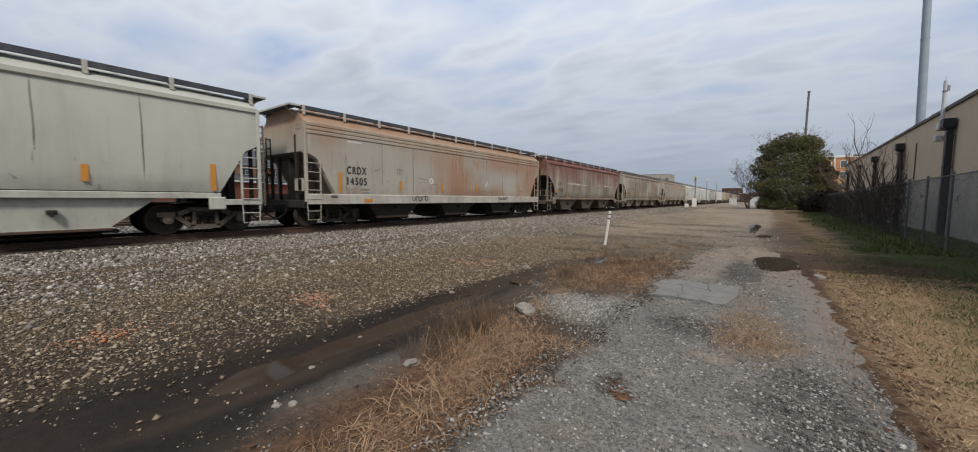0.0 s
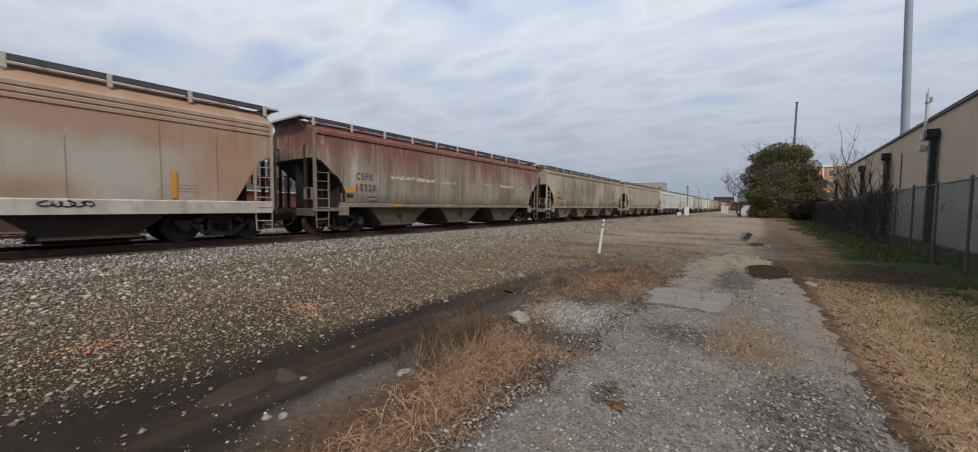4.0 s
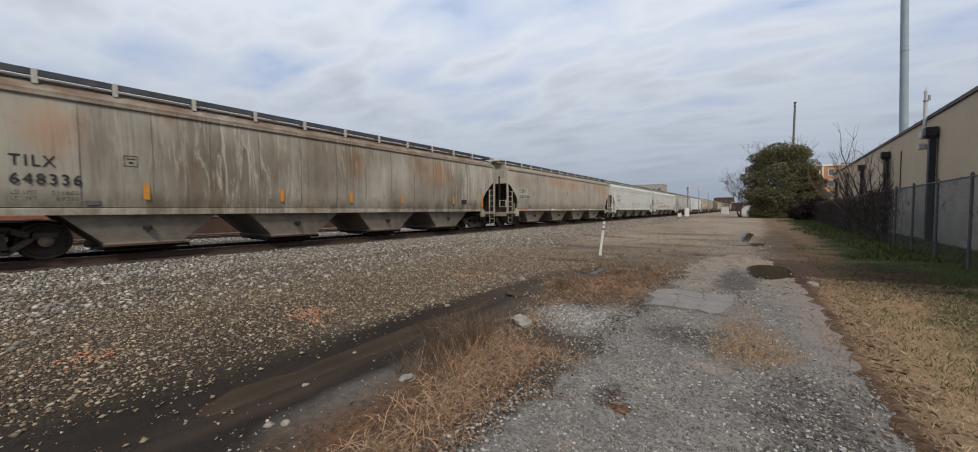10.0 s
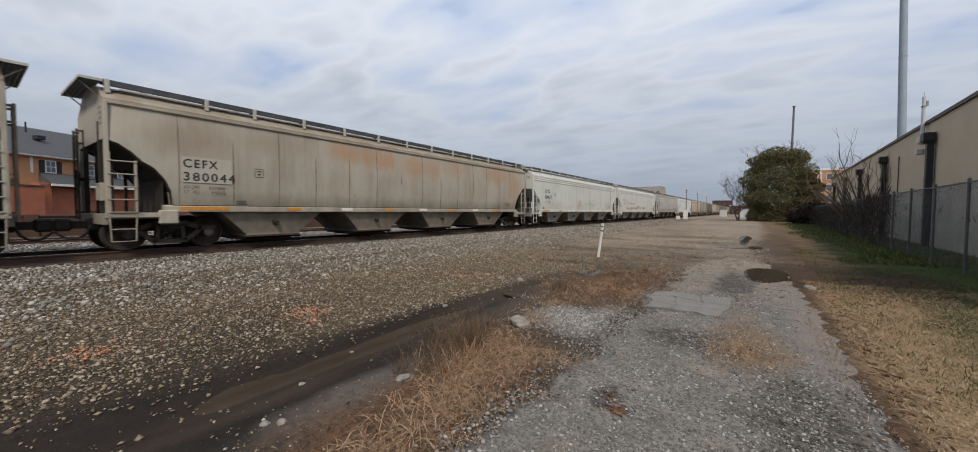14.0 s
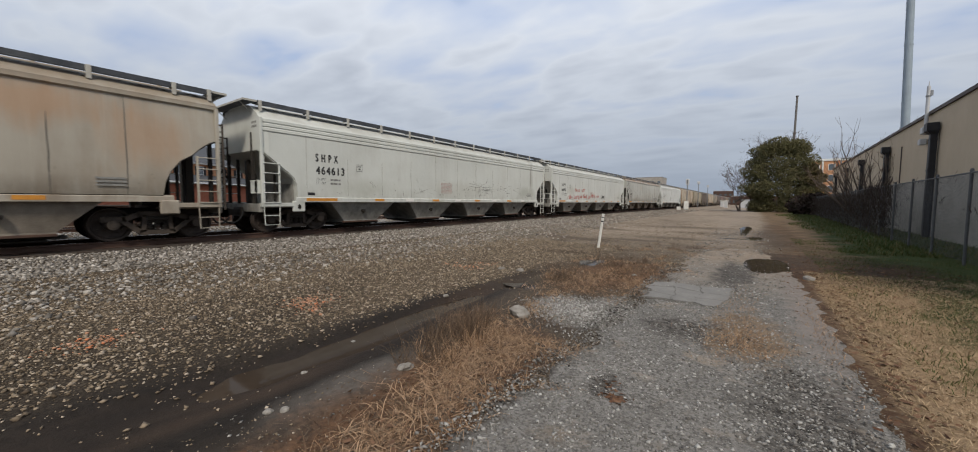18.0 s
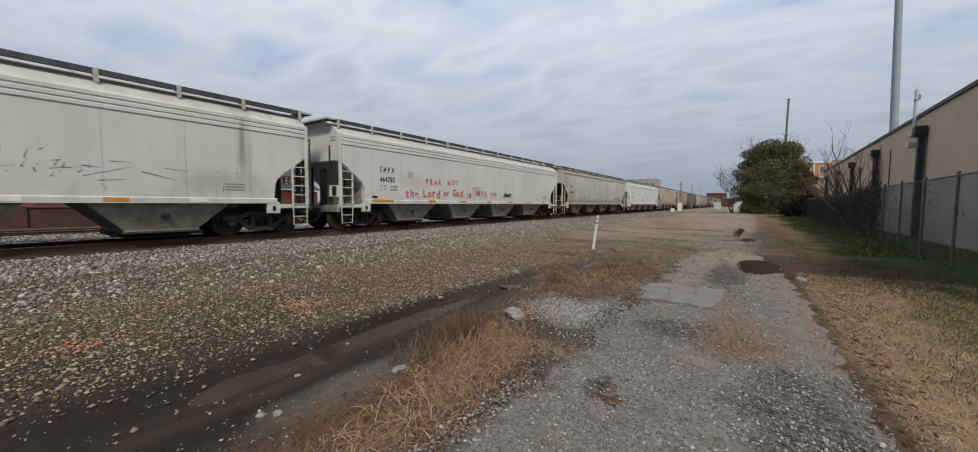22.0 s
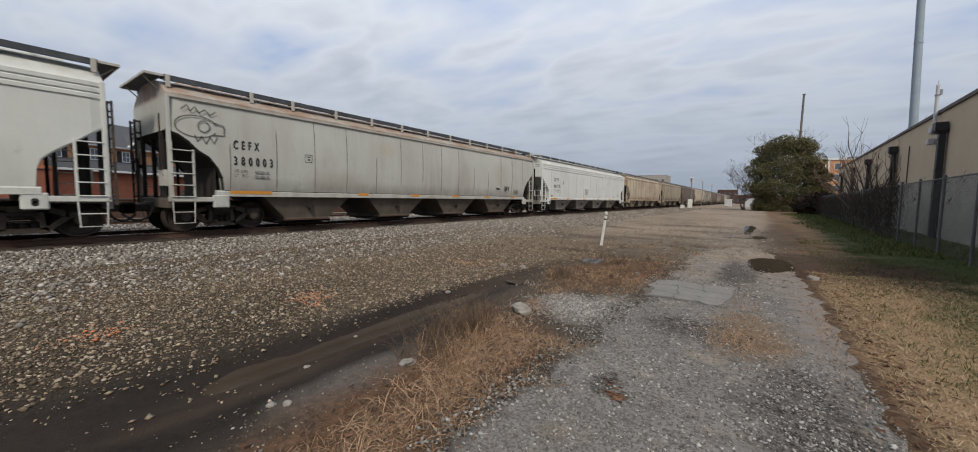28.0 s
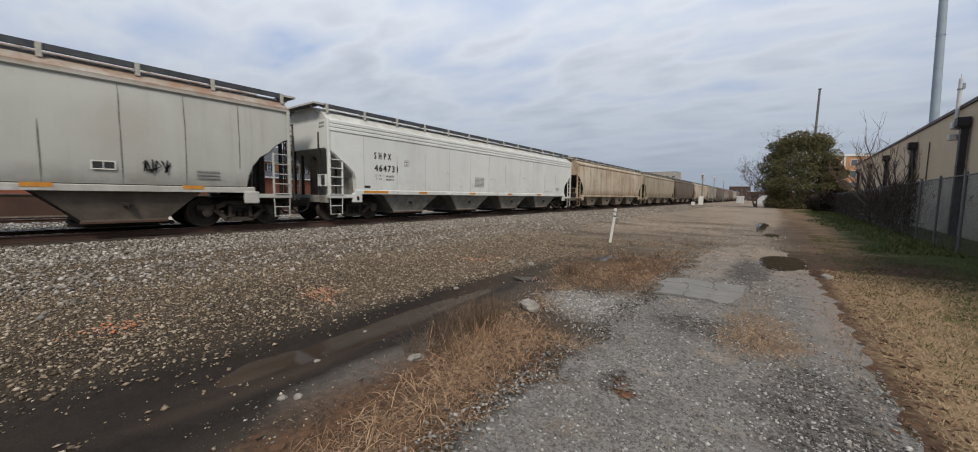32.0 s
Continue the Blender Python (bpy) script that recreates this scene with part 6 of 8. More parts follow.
blades("dry_grass", tufts(2600, [(-0.02, 4.75, 0.20, 0.30, 3), (-0.1, 6.2, 0.16, 0.7, 1.5), (0.7, 5.8, 0.08, 1.0, 1)], 75), road_z, 0.03, 0.12, 0.002, 2.2, STRAW, "flattened dry grass growing through the lane", seed=76)
blades("lawn_grass", clumped(scatter(66000, 1.3, 5.4, -3.0, 20, 77, 1.15), 1.7, -0.1, 177), ground_z, 0.03, 0.09, 0.003, 1.3, LAWN, "thin green and straw winter grass by the fence", seed=78)
blades("dry_grass", clumped(scatter(58000, 0.95, 3.4, -1.0, 10.5, 79, 1.0), 2.1, -0.6, 179), ground_z, 0.04, 0.13, 0.0031, 3.2, TAN_GRASS, "dead tan grass beside the lane", seed=80)
l_xy = scatter(18000, 1.4, 6.5, 15, 62, 81, 1.3)
l_xy = l_xy[[a > 2.75 + 1.3 * noise.noise((a * 0.6, b * 0.35, 3.0)) + 0.5 * noise.noise((a * 2.1, b * 1.1, 5.0)) for a, b in l_xy.tolist()]]
blades("lawn_grass", l_xy, ground_z, 0.05, 0.16, 0.012, 0.8, LAWN, "green winter grass along the fence", seed=82)


def litter(name, xy, zf, size, material, label, seed):
    r = np.random.default_rng(seed)
    n = len(xy)
    c = np.array([(-1, -0.5, 0), (0.9, -0.6, 0.2), (1.1, 0.5, -0.1), (-0.8, 0.7, 0.25)])[None] * (0.6 + 0.8 * r.random((n, 1, 1))) * size
    t = turns_of(n, r)
    flatten = np.array([1, 1, 0.3])
    c = np.einsum("nij,nkj->nki", t, c) * flatten
    c[:, :, :2] += xy[:, None, :]
    c[:, :, 2] += (zf(xy[:, 0], xy[:, 1]) + size * 0.4)[:, None]
    return mass(name, c.reshape(-1, 3), np.arange(4 * n).reshape(-1, 4), material, label, "leaves")


litter("fallen_leaves", tufts(420, [(-0.80, 2.80, 0.045, 0.03, 1.2), (-0.86, 2.95, 0.04, 0.08, 0.6), (-1.9, 1.6, 0.3, 0.6, 1.6), (0.95, 3.6, 0.15, 1.4, 2.5), (1.1, 9.0, 0.5, 1.2, 5)], 83), road_z, 0.022, LITTER, "curled brown dead leaves on the ground", 84)
litter("fallen_leaves", tufts(1100, [(1.9, 10.6, 0.7, 0.9, 4), (2.4, 9.2, 0.8, 0.8, 3), (1.15, 7.2, 0.12, 1.6, 1.2), (1.05, 4.6, 0.08, 1.2, 0.8), (1.4, 14.0, 0.5, 1.8, 1.5)], 85), ground_z, 0.028, LITTER, "brown leaf litter beside the lane", 86)

litter("fallen_leaves", tufts(900, STRAW_SPOTS[:6], 185), ground_z, 0.016, LITTER, "brown leaf crumbs matted into the dry grass", 186)

# white marker post, leaning
mp = thing("marker_post", pose(-4.08, 12.0, 0.0, 0, 7.0, 0), "leaning white marker post with dark scuffs beside the ditch", "post")
part("post_shaft", Mesh().rod((0, 0, -0.2), (0, 0, 1.10), 0.042, 14), WHITE_PAINT, mp)
part("post_cap", Mesh().rod((0, 0, 1.10), (0, 0, 1.125), 0.046, 14), WHITE_PAINT, mp)
part("post_mark", Mesh().rod((0, 0, 0.86), (0, 0, 0.90), 0.0435, 14).rod((0, 0, 1.0), (0, 0, 1.03), 0.0435, 14), BLACK_TRIM, mp, "dark band")


# ---- warehouse and fence along the lane ----
def wall_x(y):
    return 6.3 + 0.045 * (y - 24.6)


def fence_x(y):
    return 4.23 + 0.045 * (y - 15.76)


LEAN = math.degrees(math.atan(0.045))
W0, W1 = 6.0, 64.0
wh = thing("warehouse", pose(wall_x(W0), W0, 0, 0, 0, -LEAN), "long tan metal warehouse with concrete base wall and black downspouts", "building")
LW = (W1 - W0) / math.cos(radians(LEAN))
slope = lambda y: 5.38 + 0.0055 * y
part("concrete_base", Mesh().slab([(-0.02, -0.3), (0.35, -0.3), (0.35, 2.55), (-0.02, 2.55)], 1, 0, LW), CONCRETE, wh, "grey stained concrete base wall")
m = Mesh()
m.add([(0.03, 0, 2.5), (0.03, LW, 2.5), (0.03, LW, slope(LW)), (0.03, 0, slope(0)), (30, 0, 2.5), (30, LW, 2.5), (30, LW, slope(LW) + 1.5), (30, 0, slope(0) + 1.5)],
      [(0, 1, 2, 3), (4, 7, 6, 5), (0, 3, 7, 4), (1, 5, 6, 2)])
part("upper_wall", m, TAN_SIDING, wh, "smooth tan metal siding")
part("siding_joint", Mesh().box(0.005, 0.035, 0, LW, 2.54, 2.60), BROWN_TRIM, wh)
m = Mesh()
m.add([(-0.05, -0.2, slope(0)), (-0.05, LW + 0.2, slope(LW)), (30, LW + 0.2, slope(LW) + 1.5), (30, -0.2, slope(0) + 1.5), (-0.05, -0.2, slope(0) + 0.14), (-0.05, LW + 0.2, slope(LW) + 0.14), (30, LW + 0.2, slope(LW) + 1.64), (30, -0.2, slope(0) + 1.64)],
      [(0, 3, 2, 1), (4, 5, 6, 7), (0, 1, 5, 4), (1, 2, 6, 5), (2, 3, 7, 6), (3, 0, 4, 7)])
part("roof", m, BROWN_TRIM, wh, "dark brown roof edge")
for y in (15.3, 24.1, 32.9, 41.5, 50.1, 58.8):
    ds = part("downspout", shared("downspout", lambda: Mesh().box(-0.24, -0.03, -0.14, 0.14, 0.0, 4.60, 0.02)), BLACK_TRIM, wh, "black square downspout")
    ds.location = (0, (y - W0) / math.cos(radians(LEAN)), 0)
    part("conductor_head", shared("conductor_head", lambda: Mesh().loft([[(-0.25, -0.15, 4.46), (-0.02, -0.15, 4.46), (-0.02, 0.15, 4.46), (-0.25, 0.15, 4.46)], [(-0.38, -0.22, 4.60), (-0.02, -0.22, 4.60), (-0.02, 0.22, 4.60), (-0.38, 0.22, 4.60)], [(-0.38, -0.22, 4.93), (-0.02, -0.22, 4.93), (-0.02, 0.22, 4.93), (-0.38, 0.22, 4.93)]])), BLACK_TRIM, ds)
    for z in (1.2, 2.9, 4.2):
        part("strap", shared(("strap", z), lambda: Mesh().box(-0.255, -0.02, -0.155, 0.155, z, z + 0.06)), BLACK_TRIM, ds)
part("wall_lamp", Mesh().box(-0.30, -0.02, 19.0, 19.35, 4.62, 4.92, 0.03), SILVER, wh, "grey wall lamp housing")
part("wall_lamp", Mesh().box(-0.26, -0.02, 19.5, 19.8, 4.18, 4.45, 0.03), SILVER, wh)
part("conduit", Mesh().rod((-0.02, 24.0, 2.6), (-0.02, 24.0, 4.6), 0.025, 6), BROWN_TRIM, wh)
part("rooftop_pipe", Mesh().pipe([(0.6, LW - 1.0, 6.0), (0.6, LW - 1.0, 7.0), (3.0, LW - 1.0, 7.0), (3.0, LW - 1.0, 6.0)], 0.12, 10), GALV, wh, "grey bent roof pipe")

# antenna mast on the roof, mobile-phone monopole behind
an = thing("antenna_mast", pose(6.20, 25.3, 4.6), "slim white antenna mast bracketed to the warehouse wall", "antenna")
part("mast", Mesh().rod((0, 0, 0), (0, 0, 2.15), 0.068, 12, 0.062), SILVER, an)
part("mast_tip", Mesh().rod((0, 0, 2.15), (0, 0, 2.35), 0.02, 8, 0.012), SILVER, an)
part("mast_collar", Mesh().rod((0, 0, 1.68), (0, 0, 1.74), 0.085, 12), GALV, an)
part("radio_box", Mesh().box(0.055, 0.14, -0.05, 0.05, 1.72, 1.95, 0.01), GALV, an)
part("bracket", Mesh().box(-0.1, 0.1, -0.05, 0.05, 0.1, 0.2), GALV, an)
mo = thing("monopole_tower", pose(0.2232 * 72, 72, 0, 0, -1.3, 0), "tall blue-grey steel monopole tower behind the warehouse", "tower")
for k in range(4):
    part("tube_section", Mesh().rod((0, 0, 11.0 * k), (0, 0, 11.0 * k + 11.02), 0.47 - 0.035 * k, 20, 0.435 - 0.035 * k), TOWER_GREY, mo)
    if k:
        part("flange", Mesh().rod((0, 0, 11.0 * k - 0.06), (0, 0, 11.0 * k + 0.06), 0.50 - 0.035 * k, 20), TOWER_GREY, mo)
part("base_slab", Mesh().box(-1.2, 1.2, -1.2, 1.2, -0.1, 0.3, 0.05), CONCRETE, mo)

# chain-link fence
fe = thing("chain_link_fence", pose(fence_x(4.0), 4.0, 0, 0, 0, -LEAN), "grey chain-link fence overgrown with dry vines", "fence")
LF = 58.0
BAY = 2.42


def link_panel():
    m = Mesh()
    step, hgt = 0.08, 2.12
    n = int((BAY + hgt) / step)
    r = 0.0016
    for k in range(n):
        for s in (1, -1):
            a = k * step - hgt
            y0, y1 = max(0.0, a), min(BAY, a + hgt)
            if y1 - y0 < 0.02:
                continue
            z0, z1 = 0.08 + (y0 - a), 0.08 + (y1 - a)
            if s < 0:
                y0, y1 = BAY - y0, BAY - y1
            vs = [(-r, y0, z0 - r), (r, y0, z0 - r), (0, y0, z0 + 2 * r), (-r, y1, z1 - r), (r, y1, z1 - r), (0, y1, z1 + 2 * r)]
            m.add(vs, [(0, 1, 4, 3), (1, 2, 5, 4), (2, 0, 3, 5)])
    return m


for k in range(int(LF / BAY) + 1):
    y = k * BAY
    gz = 0.03
    part("fence_post", shared("fence_post", lambda: Mesh().rod((0, 0, -0.2), (0, 0, 2.24), 0.030, 10).rod((0, 0, 2.24), (0, 0, 2.30), 0.045, 10, 0.02)), FENCE_GREY, fe).location = (0, y, gz)
    if k < int(LF / BAY):
        part("mesh_panel", shared("mesh_panel", link_panel), FENCE_GREY, fe, "wire diamond mesh").location = (0.034, y, gz)
        part("top_rail", shared("top_rail", lambda: Mesh().rod((0, 0, 2.20), (0, BAY, 2.20), 0.021, 8)), FENCE_GREY, fe).location = (0, y, gz)


# ---- woody plants ----
def branch(segs, a, way, length, r, depth, rng, spread=0.7, up=0.15, keep=0.72):
    """Grows a limb as a chain of tapering segments into segs."""
    n = 3
    p = Vector(a)
    d = Vector(way).normalized()
    for k in range(n):
        d = (d + Vector((rng.gauss(0, 0.16), rng.gauss(0, 0.16), rng.gauss(0, 0.10) + up * 0.4))).normalized()
        q = p + d * length / n
        segs.append((p.copy(), q.copy(), r * (1 - 0.22 * k), r * (1 - 0.22 * (k + 1))))
        p = q
    if depth > 0:
        for _ in range(rng.choice((2, 3, 3))):
            w = (d + Vector((rng.gauss(0, spread), rng.gauss(0, spread), rng.gauss(0, spread * 0.6) + up))).normalized()
            branch(segs, p, w, length * keep * rng.uniform(0.75, 1.1), r * 0.5, depth - 1, rng, spread, up, keep)


def limbs(segs, n=5):
    m = Mesh()
    for a, b, r0, r1 in segs:
        m.rod(a, b, max(r0, 0.006), n, max(r1, 0.005))
    return m


def bare_tree(x, y, height, label, seed, depth=5, stems=1, trunk=0.28, spread=0.55):
    rng = random.Random(seed)
    tr = thing("bare_tree", pose(x, y, float(ground_z(x, y)) - 0.05), label, "tree")
    lo, hi = [], []
    for k in range(stems):
        a = rng.random() * 6.28
        branch(lo, (0.15 * math.cos(a) * (stems > 1), 0.15 * math.sin(a) * (stems > 1), 0), (0.35 * math.cos(a) * (stems > 1), 0.35 * math.sin(a) * (stems > 1), 1), height * trunk, 0.026 * height / max(1, stems ** 0.5), 0, rng)
        p, d = lo[-1][1], (lo[-1][1] - lo[-1][0]).normalized()
        for _ in range(4):
            w = (d + Vector((rng.gauss(0, spread), rng.gauss(0, spread), rng.uniform(0.0, 0.5)))).normalized()
            branch(hi, p, w, height * 0.26, 0.015 * height / max(1, stems ** 0.5), depth - 2, rng, spread)
    part("trunk", limbs(lo, 8), BARK, tr)
    part("crown", limbs(hi, 4), TWIG, tr, "bare grey-brown twigs")
    return tr


def leaf_cloud(lobes, n, size, seed):
    """Small leaf clumps on the shells of several lobes, thinned by noise so that the outline is uneven."""
    r = np.random.default_rng(seed)
    w = np.array([l[3] * l[4] for l in lobes], float)
    pick = r.choice(len(lobes), n, p=w / w.sum())
    L = np.array(lobes)[pick]
    d = r.normal(size=(n, 3))
    d /= np.linalg.norm(d, axis=1)[:, None]
    rad = 0.62 + 0.46 * r.random(n) ** 0.6 + 0.10 * np.sin(d[:, 0] * 9 + L[:, 0] * 3) * np.sin(d[:, 2] * 8 + L[:, 2])
    p = L[:, :3] + d * rad[:, None] * np.stack([L[:, 3], L[:, 3], L[:, 4]], 1)
    q = np.array([(-1, -0.35, 0), (0.2, -0.55, 0.25), (1, 0.2, -0.15), (-0.1, 0.6, 0.2)])[None] * size * (0.6 + 0.8 * r.random((n, 1, 1)))
    c = np.einsum("nij,nkj->nki", turns_of(n, r), q) + p[:, None, :]
    c[:, :, 2] = np.maximum(c[:, :, 2], 0.02)
    return c.reshape(-1, 3), np.arange(4 * n).reshape(-1, 4)


def leafy(name, x, y, lobes, n, size, label, seed, stem, material=LEAF):
    tr = thing(name, pose(x, y, 0), label, "tree" if name.endswith("tree") else "bush")
    rng = random.Random(seed)
    segs = []
    branch(segs, (0, 0, -0.05), (0, 0, 1), stem, stem * 0.05, 2, rng, 0.5, 0.3)
    part("trunk", limbs(segs, 7), BARK, tr)
    v, f = leaf_cloud(lobes, n, size, seed)
    mass("crown", v, f, material, "", "", tr)
    return tr


def envelope(rows, n, r0, r1, seed):
    """Lobes strewn over a tree's outline: rows of (height, half width)."""
    rng = random.Random(seed)
    out = []
    for k in range(n):
        z = rng.uniform(rows[0][0], rows[-1][0])
        w = next(a[1] + (b[1] - a[1]) * (z - a[0]) / (b[0] - a[0]) for a, b in zip(rows, rows[1:]) if a[0] <= z <= b[0])
        a, d = rng.random() * 6.283, rng.uniform(0.45, 1.0) ** 0.7
        r = rng.uniform(r0, r1)
        out.append((max(0.1, w - r * 0.6) * d * math.cos(a), max(0.1, w - r * 0.6) * d * math.sin(a) * 0.8, max(z, r * 0.8), r, r * rng.uniform(0.7, 1.0)))
    return out


leafy("evergreen_tree", 3.3, 76, envelope([(0.3, 4.3), (1.5, 5.0), (4.0, 5.4), (7.8, 5.2), (9.6, 4.4), (10.9, 2.8)], 120, 0.5, 1.3, 4) + [(0, 0, 4.0, 3.8, 3.8), (0, 0, 7.2, 3.6, 3.0)], 80000, 0.10, "large dense dark evergreen tree reaching the ground", 5, 4.0)
leafy("brown_bush", 7.2, 74, envelope([(0.4, 1.6), (2.5, 1.9), (5.5, 1.5), (7.6, 0.7)], 22, 0.5, 0.9, 6), 7000, 0.12, "olive-brown half-bare bush beside the evergreen", 15, 2.2, OLIVE)
bare_tree(-0.6, 84, 11.0, "bare leafless tree beside the evergreen", 6, 7, 1, 0.22, 0.65)
bare_tree(-2.0, 80, 10.5, "spreading bare tree at the edge of the evergreen", 16, 7, 2, 0.16, 0.75)
bare_tree(1.8, 82, 14.0, "bare tree whose fine twigs rise over the evergreen", 26, 7, 1, 0.34, 0.7)
bare_tree(4.4, 84, 14.0, "tall bare leafless tree behind the evergreen", 7, 7, 1, 0.3, 0.6)

# fan of straight stems growing through the fence
fan_rng = random.Random(9)
fan = thing("bare_tree", pose(5.75, 32.6, 0.0), "bare fan-shaped small tree against the warehouse", "tree")
stems, twigs = [], []
for k in range(20):
    a = radians(-44 + 88 * k / 19 + fan_rng.uniform(-5, 5))
    b = fan_rng.uniform(-0.5, 0.5)
    branch(stems, (0, 0, 0.1), (math.sin(a), b, math.cos(a) * 0.9 + 0.25), fan_rng.uniform(3.0, 4.3) * (0.75 + 0.5 * math.cos(a)), 0.060, 0, fan_rng, 0.4, 0.1)
    for seg in stems[-2:]:
        for _ in range(3):
            d = (seg[1] - seg[0]).normalized() + Vector((fan_rng.gauss(0, 0.35), fan_rng.gauss(0, 0.35), 0.1))
            branch(twigs, seg[0].lerp(seg[1], fan_rng.random()), d, fan_rng.uniform(0.7, 1.6), 0.022, 1, fan_rng, 0.35, 0.1)
part("trunk", limbs(stems, 6), BARK, fan)
part("crown", limbs(twigs, 4), TWIG, fan, "thin bare twigs")


# vines: twigs hanging on the fence, thickest beyond the first bays
def vines(y0, y1, n, label, seed, low=0.1, high=2.5, thick=0.35, parent=None):
    r = np.random.default_rng(seed)
    y = y0 + (y1 - y0) * r.random(n)
    x = fence_x(y) + r.normal(size=n) * thick * 0.4
    z = low + (high - low) * r.random(n) ** 0.7
    a = np.stack([x, y, z], 1)
    w = r.normal(size=(n, 3)) * np.array([0.06, 0.15, 0.15])
    b = a + w
    b[:, 2] = np.clip(b[:, 2], 0.02, high + 0.35)
    s = np.cross(w, r.normal(size=(n, 3)))
    s = s / np.linalg.norm(s, axis=1)[:, None] * (0.003 + 0.006 * r.random((n, 1)))
    v = np.stack([a - s, a + s, b + s * 0.5, b - s * 0.5], 1)
    return mass("vine_tangle", v.reshape(-1, 3), np.arange(4 * n).reshape(-1, 4), VINE, label, "vines")


vines(13, 22, 90, "thin dry vine stems climbing the chain-link fence", 21, 1.2, 2.3, 0.15)
vines(21.5, 27, 4500, "brown dry vine tangle on the chain-link fence", 22, 0.05, 2.3, 0.35)
vines(26, 61, 19000, "brown dry vine tangle over the fence", 23, 0.05, 2.0, 0.5)
leafy("hedge_bush", 6.3, 62.5, [(0, 0, 1.3, 1.9, 1.4), (-1.2, 1.5, 1.2, 1.5, 1.2), (0.8, -2.0, 1.2, 1.4, 1.3)], 5000, 0.16, "rounded brown leafless bush at the end of the fence", 31, 1.0, VINE)

# utility pole behind the trees
up = thing("utility_pole", pose(0.0612 * 88, 88, 0, 0, 0.7, 0), "leaning weathered wooden utility pole behind the trees", "utility pole")
part("pole_shaft", Mesh().rod((0, 0, -0.5), (0, 0, 20.6), 0.21, 12, 0.16), WOOD_POLE, up)
part("pole_cap", Mesh().rod((0, 0, 20.6), (0, 0, 20.75), 0.24, 12), WOOD_POLE, up)
part("pole_band", Mesh().box(-0.26, 0.26, -0.22, 0.22, 14.0, 14.18), WOOD_POLE, up)


# ---- brick houses, sheds and signals in the distance ----
def window(parent, y, z, w, h, x=0.0, shutters=True, face=1):
    """A sash window in a wall whose face looks along +x."""
    wd = part("window", Mesh().box(x - 0.02, x + 0.06, y - w / 2 - 0.07, y + w / 2 + 0.07, z - 0.07, z + h + 0.07, 0.01), TRIM_WHITE, parent, "white framed sash window")
    for k in range(2):
        for j in range(2):
            a, b = y - w / 2 + k * w / 2 + 0.02, y - w / 2 + (k + 1) * w / 2 - 0.02
            c, d = z + j * h / 2 + 0.02, z + (j + 1) * h / 2 - 0.02
            part("pane", Mesh().box(x + 0.05, x + 0.065, a, b, c, d), PANE, wd)
    if shutters:
        for s in (-1, 1):
            yc = y + s * (w / 2 + 0.30)
            prof = [(x, z - 0.05)]
            for q in range(8):
                prof += [(x + 0.05, z - 0.05 + q * (h + 0.1) / 8), (x + 0.065, z - 0.05 + (q + 0.7) * (h + 0.1) / 8)]
            prof += [(x + 0.05, z + h + 0.05), (x, z + h + 0.05)]
            part("shutter", Mesh().slab(prof, 1, yc - 0.20, yc + 0.20), SHUTTER, wd, "black louvred shutter")
    return wd


# two-storey house: its front runs 28 degrees off the track's line
hs = thing("brick_apartment_house", pose(-56.0, 5.37, 0.3, 0, 0, 28), "two-storey orange brick house with dark hipped roof and porch roof", "house")
part("upper_wall", Mesh().box(-12, 0, -7.0, 46.0, 3.2, 6.3), BRICK_ORANGE, hs, "orange brick upper storey")
part("lower_wall", Mesh().box(-12, 0.6, -1.0, 46.0, -0.6, 3.3), BRICK_RED, hs, "red brick lower storey")
part("brick_pier", Mesh().box(0.1, 1.1, -1.6, -0.7, -0.6, 3.62, 0.03), BRICK_RED, hs)
part("porch_roof", Mesh().slab([(1.5, 3.55), (1.5, 3.62), (0.0, 4.65), (-0.1, 4.65), (-0.1, 3.55)], 1, -0.9, 46.2), SHINGLE, hs, "dark sloping porch roof")
part("porch_fascia", Mesh().box(1.42, 1.56, -0.95, 46.25, 3.36, 3.58, 0.01), TRIM_WHITE, hs, "white porch fascia board")
part("eave_board", Mesh().box(-0.1, 0.55, -7.5, 46.5, 6.12, 6.32, 0.01), TRIM_WHITE, hs, "white eave board")
m = Mesh()
m.add([(0.6, -7.6, 6.3), (0.6, 46.6, 6.3), (-12.6, 46.6, 6.3), (-12.6, -7.6, 6.3), (-6, -0.4, 9.7), (-6, 40.0, 9.7)], [(0, 1, 5, 4), (1, 2, 5), (2, 3, 4, 5), (3, 0, 4), (0, 3, 2, 1)])
rf = part("hip_roof", m, SHINGLE, hs, "dark slate hipped roof")
part("roof_vent", Mesh().box(-2.9, -2.2, 0.6, 1.2, 8.1, 8.5, 0.02).rod((-4.6, 1.2, 8.6), (-4.6, 1.2, 10.0), 0.07, 8), BLACK_TRIM, rf)
gb = part("dormer_gable", Mesh().slab([(6.2, 6.3), (11.0, 6.3), (8.6, 8.3)], 0, -3.0, 0.55), SHINGLE, hs)
part("gable_trim", Mesh().slab([(6.0, 6.34), (6.25, 6.34), (8.6, 8.28), (10.95, 6.34), (11.2, 6.34), (8.6, 8.52)], 0, 0.5, 0.68), TRIM_WHITE, gb, "white gable trim board")
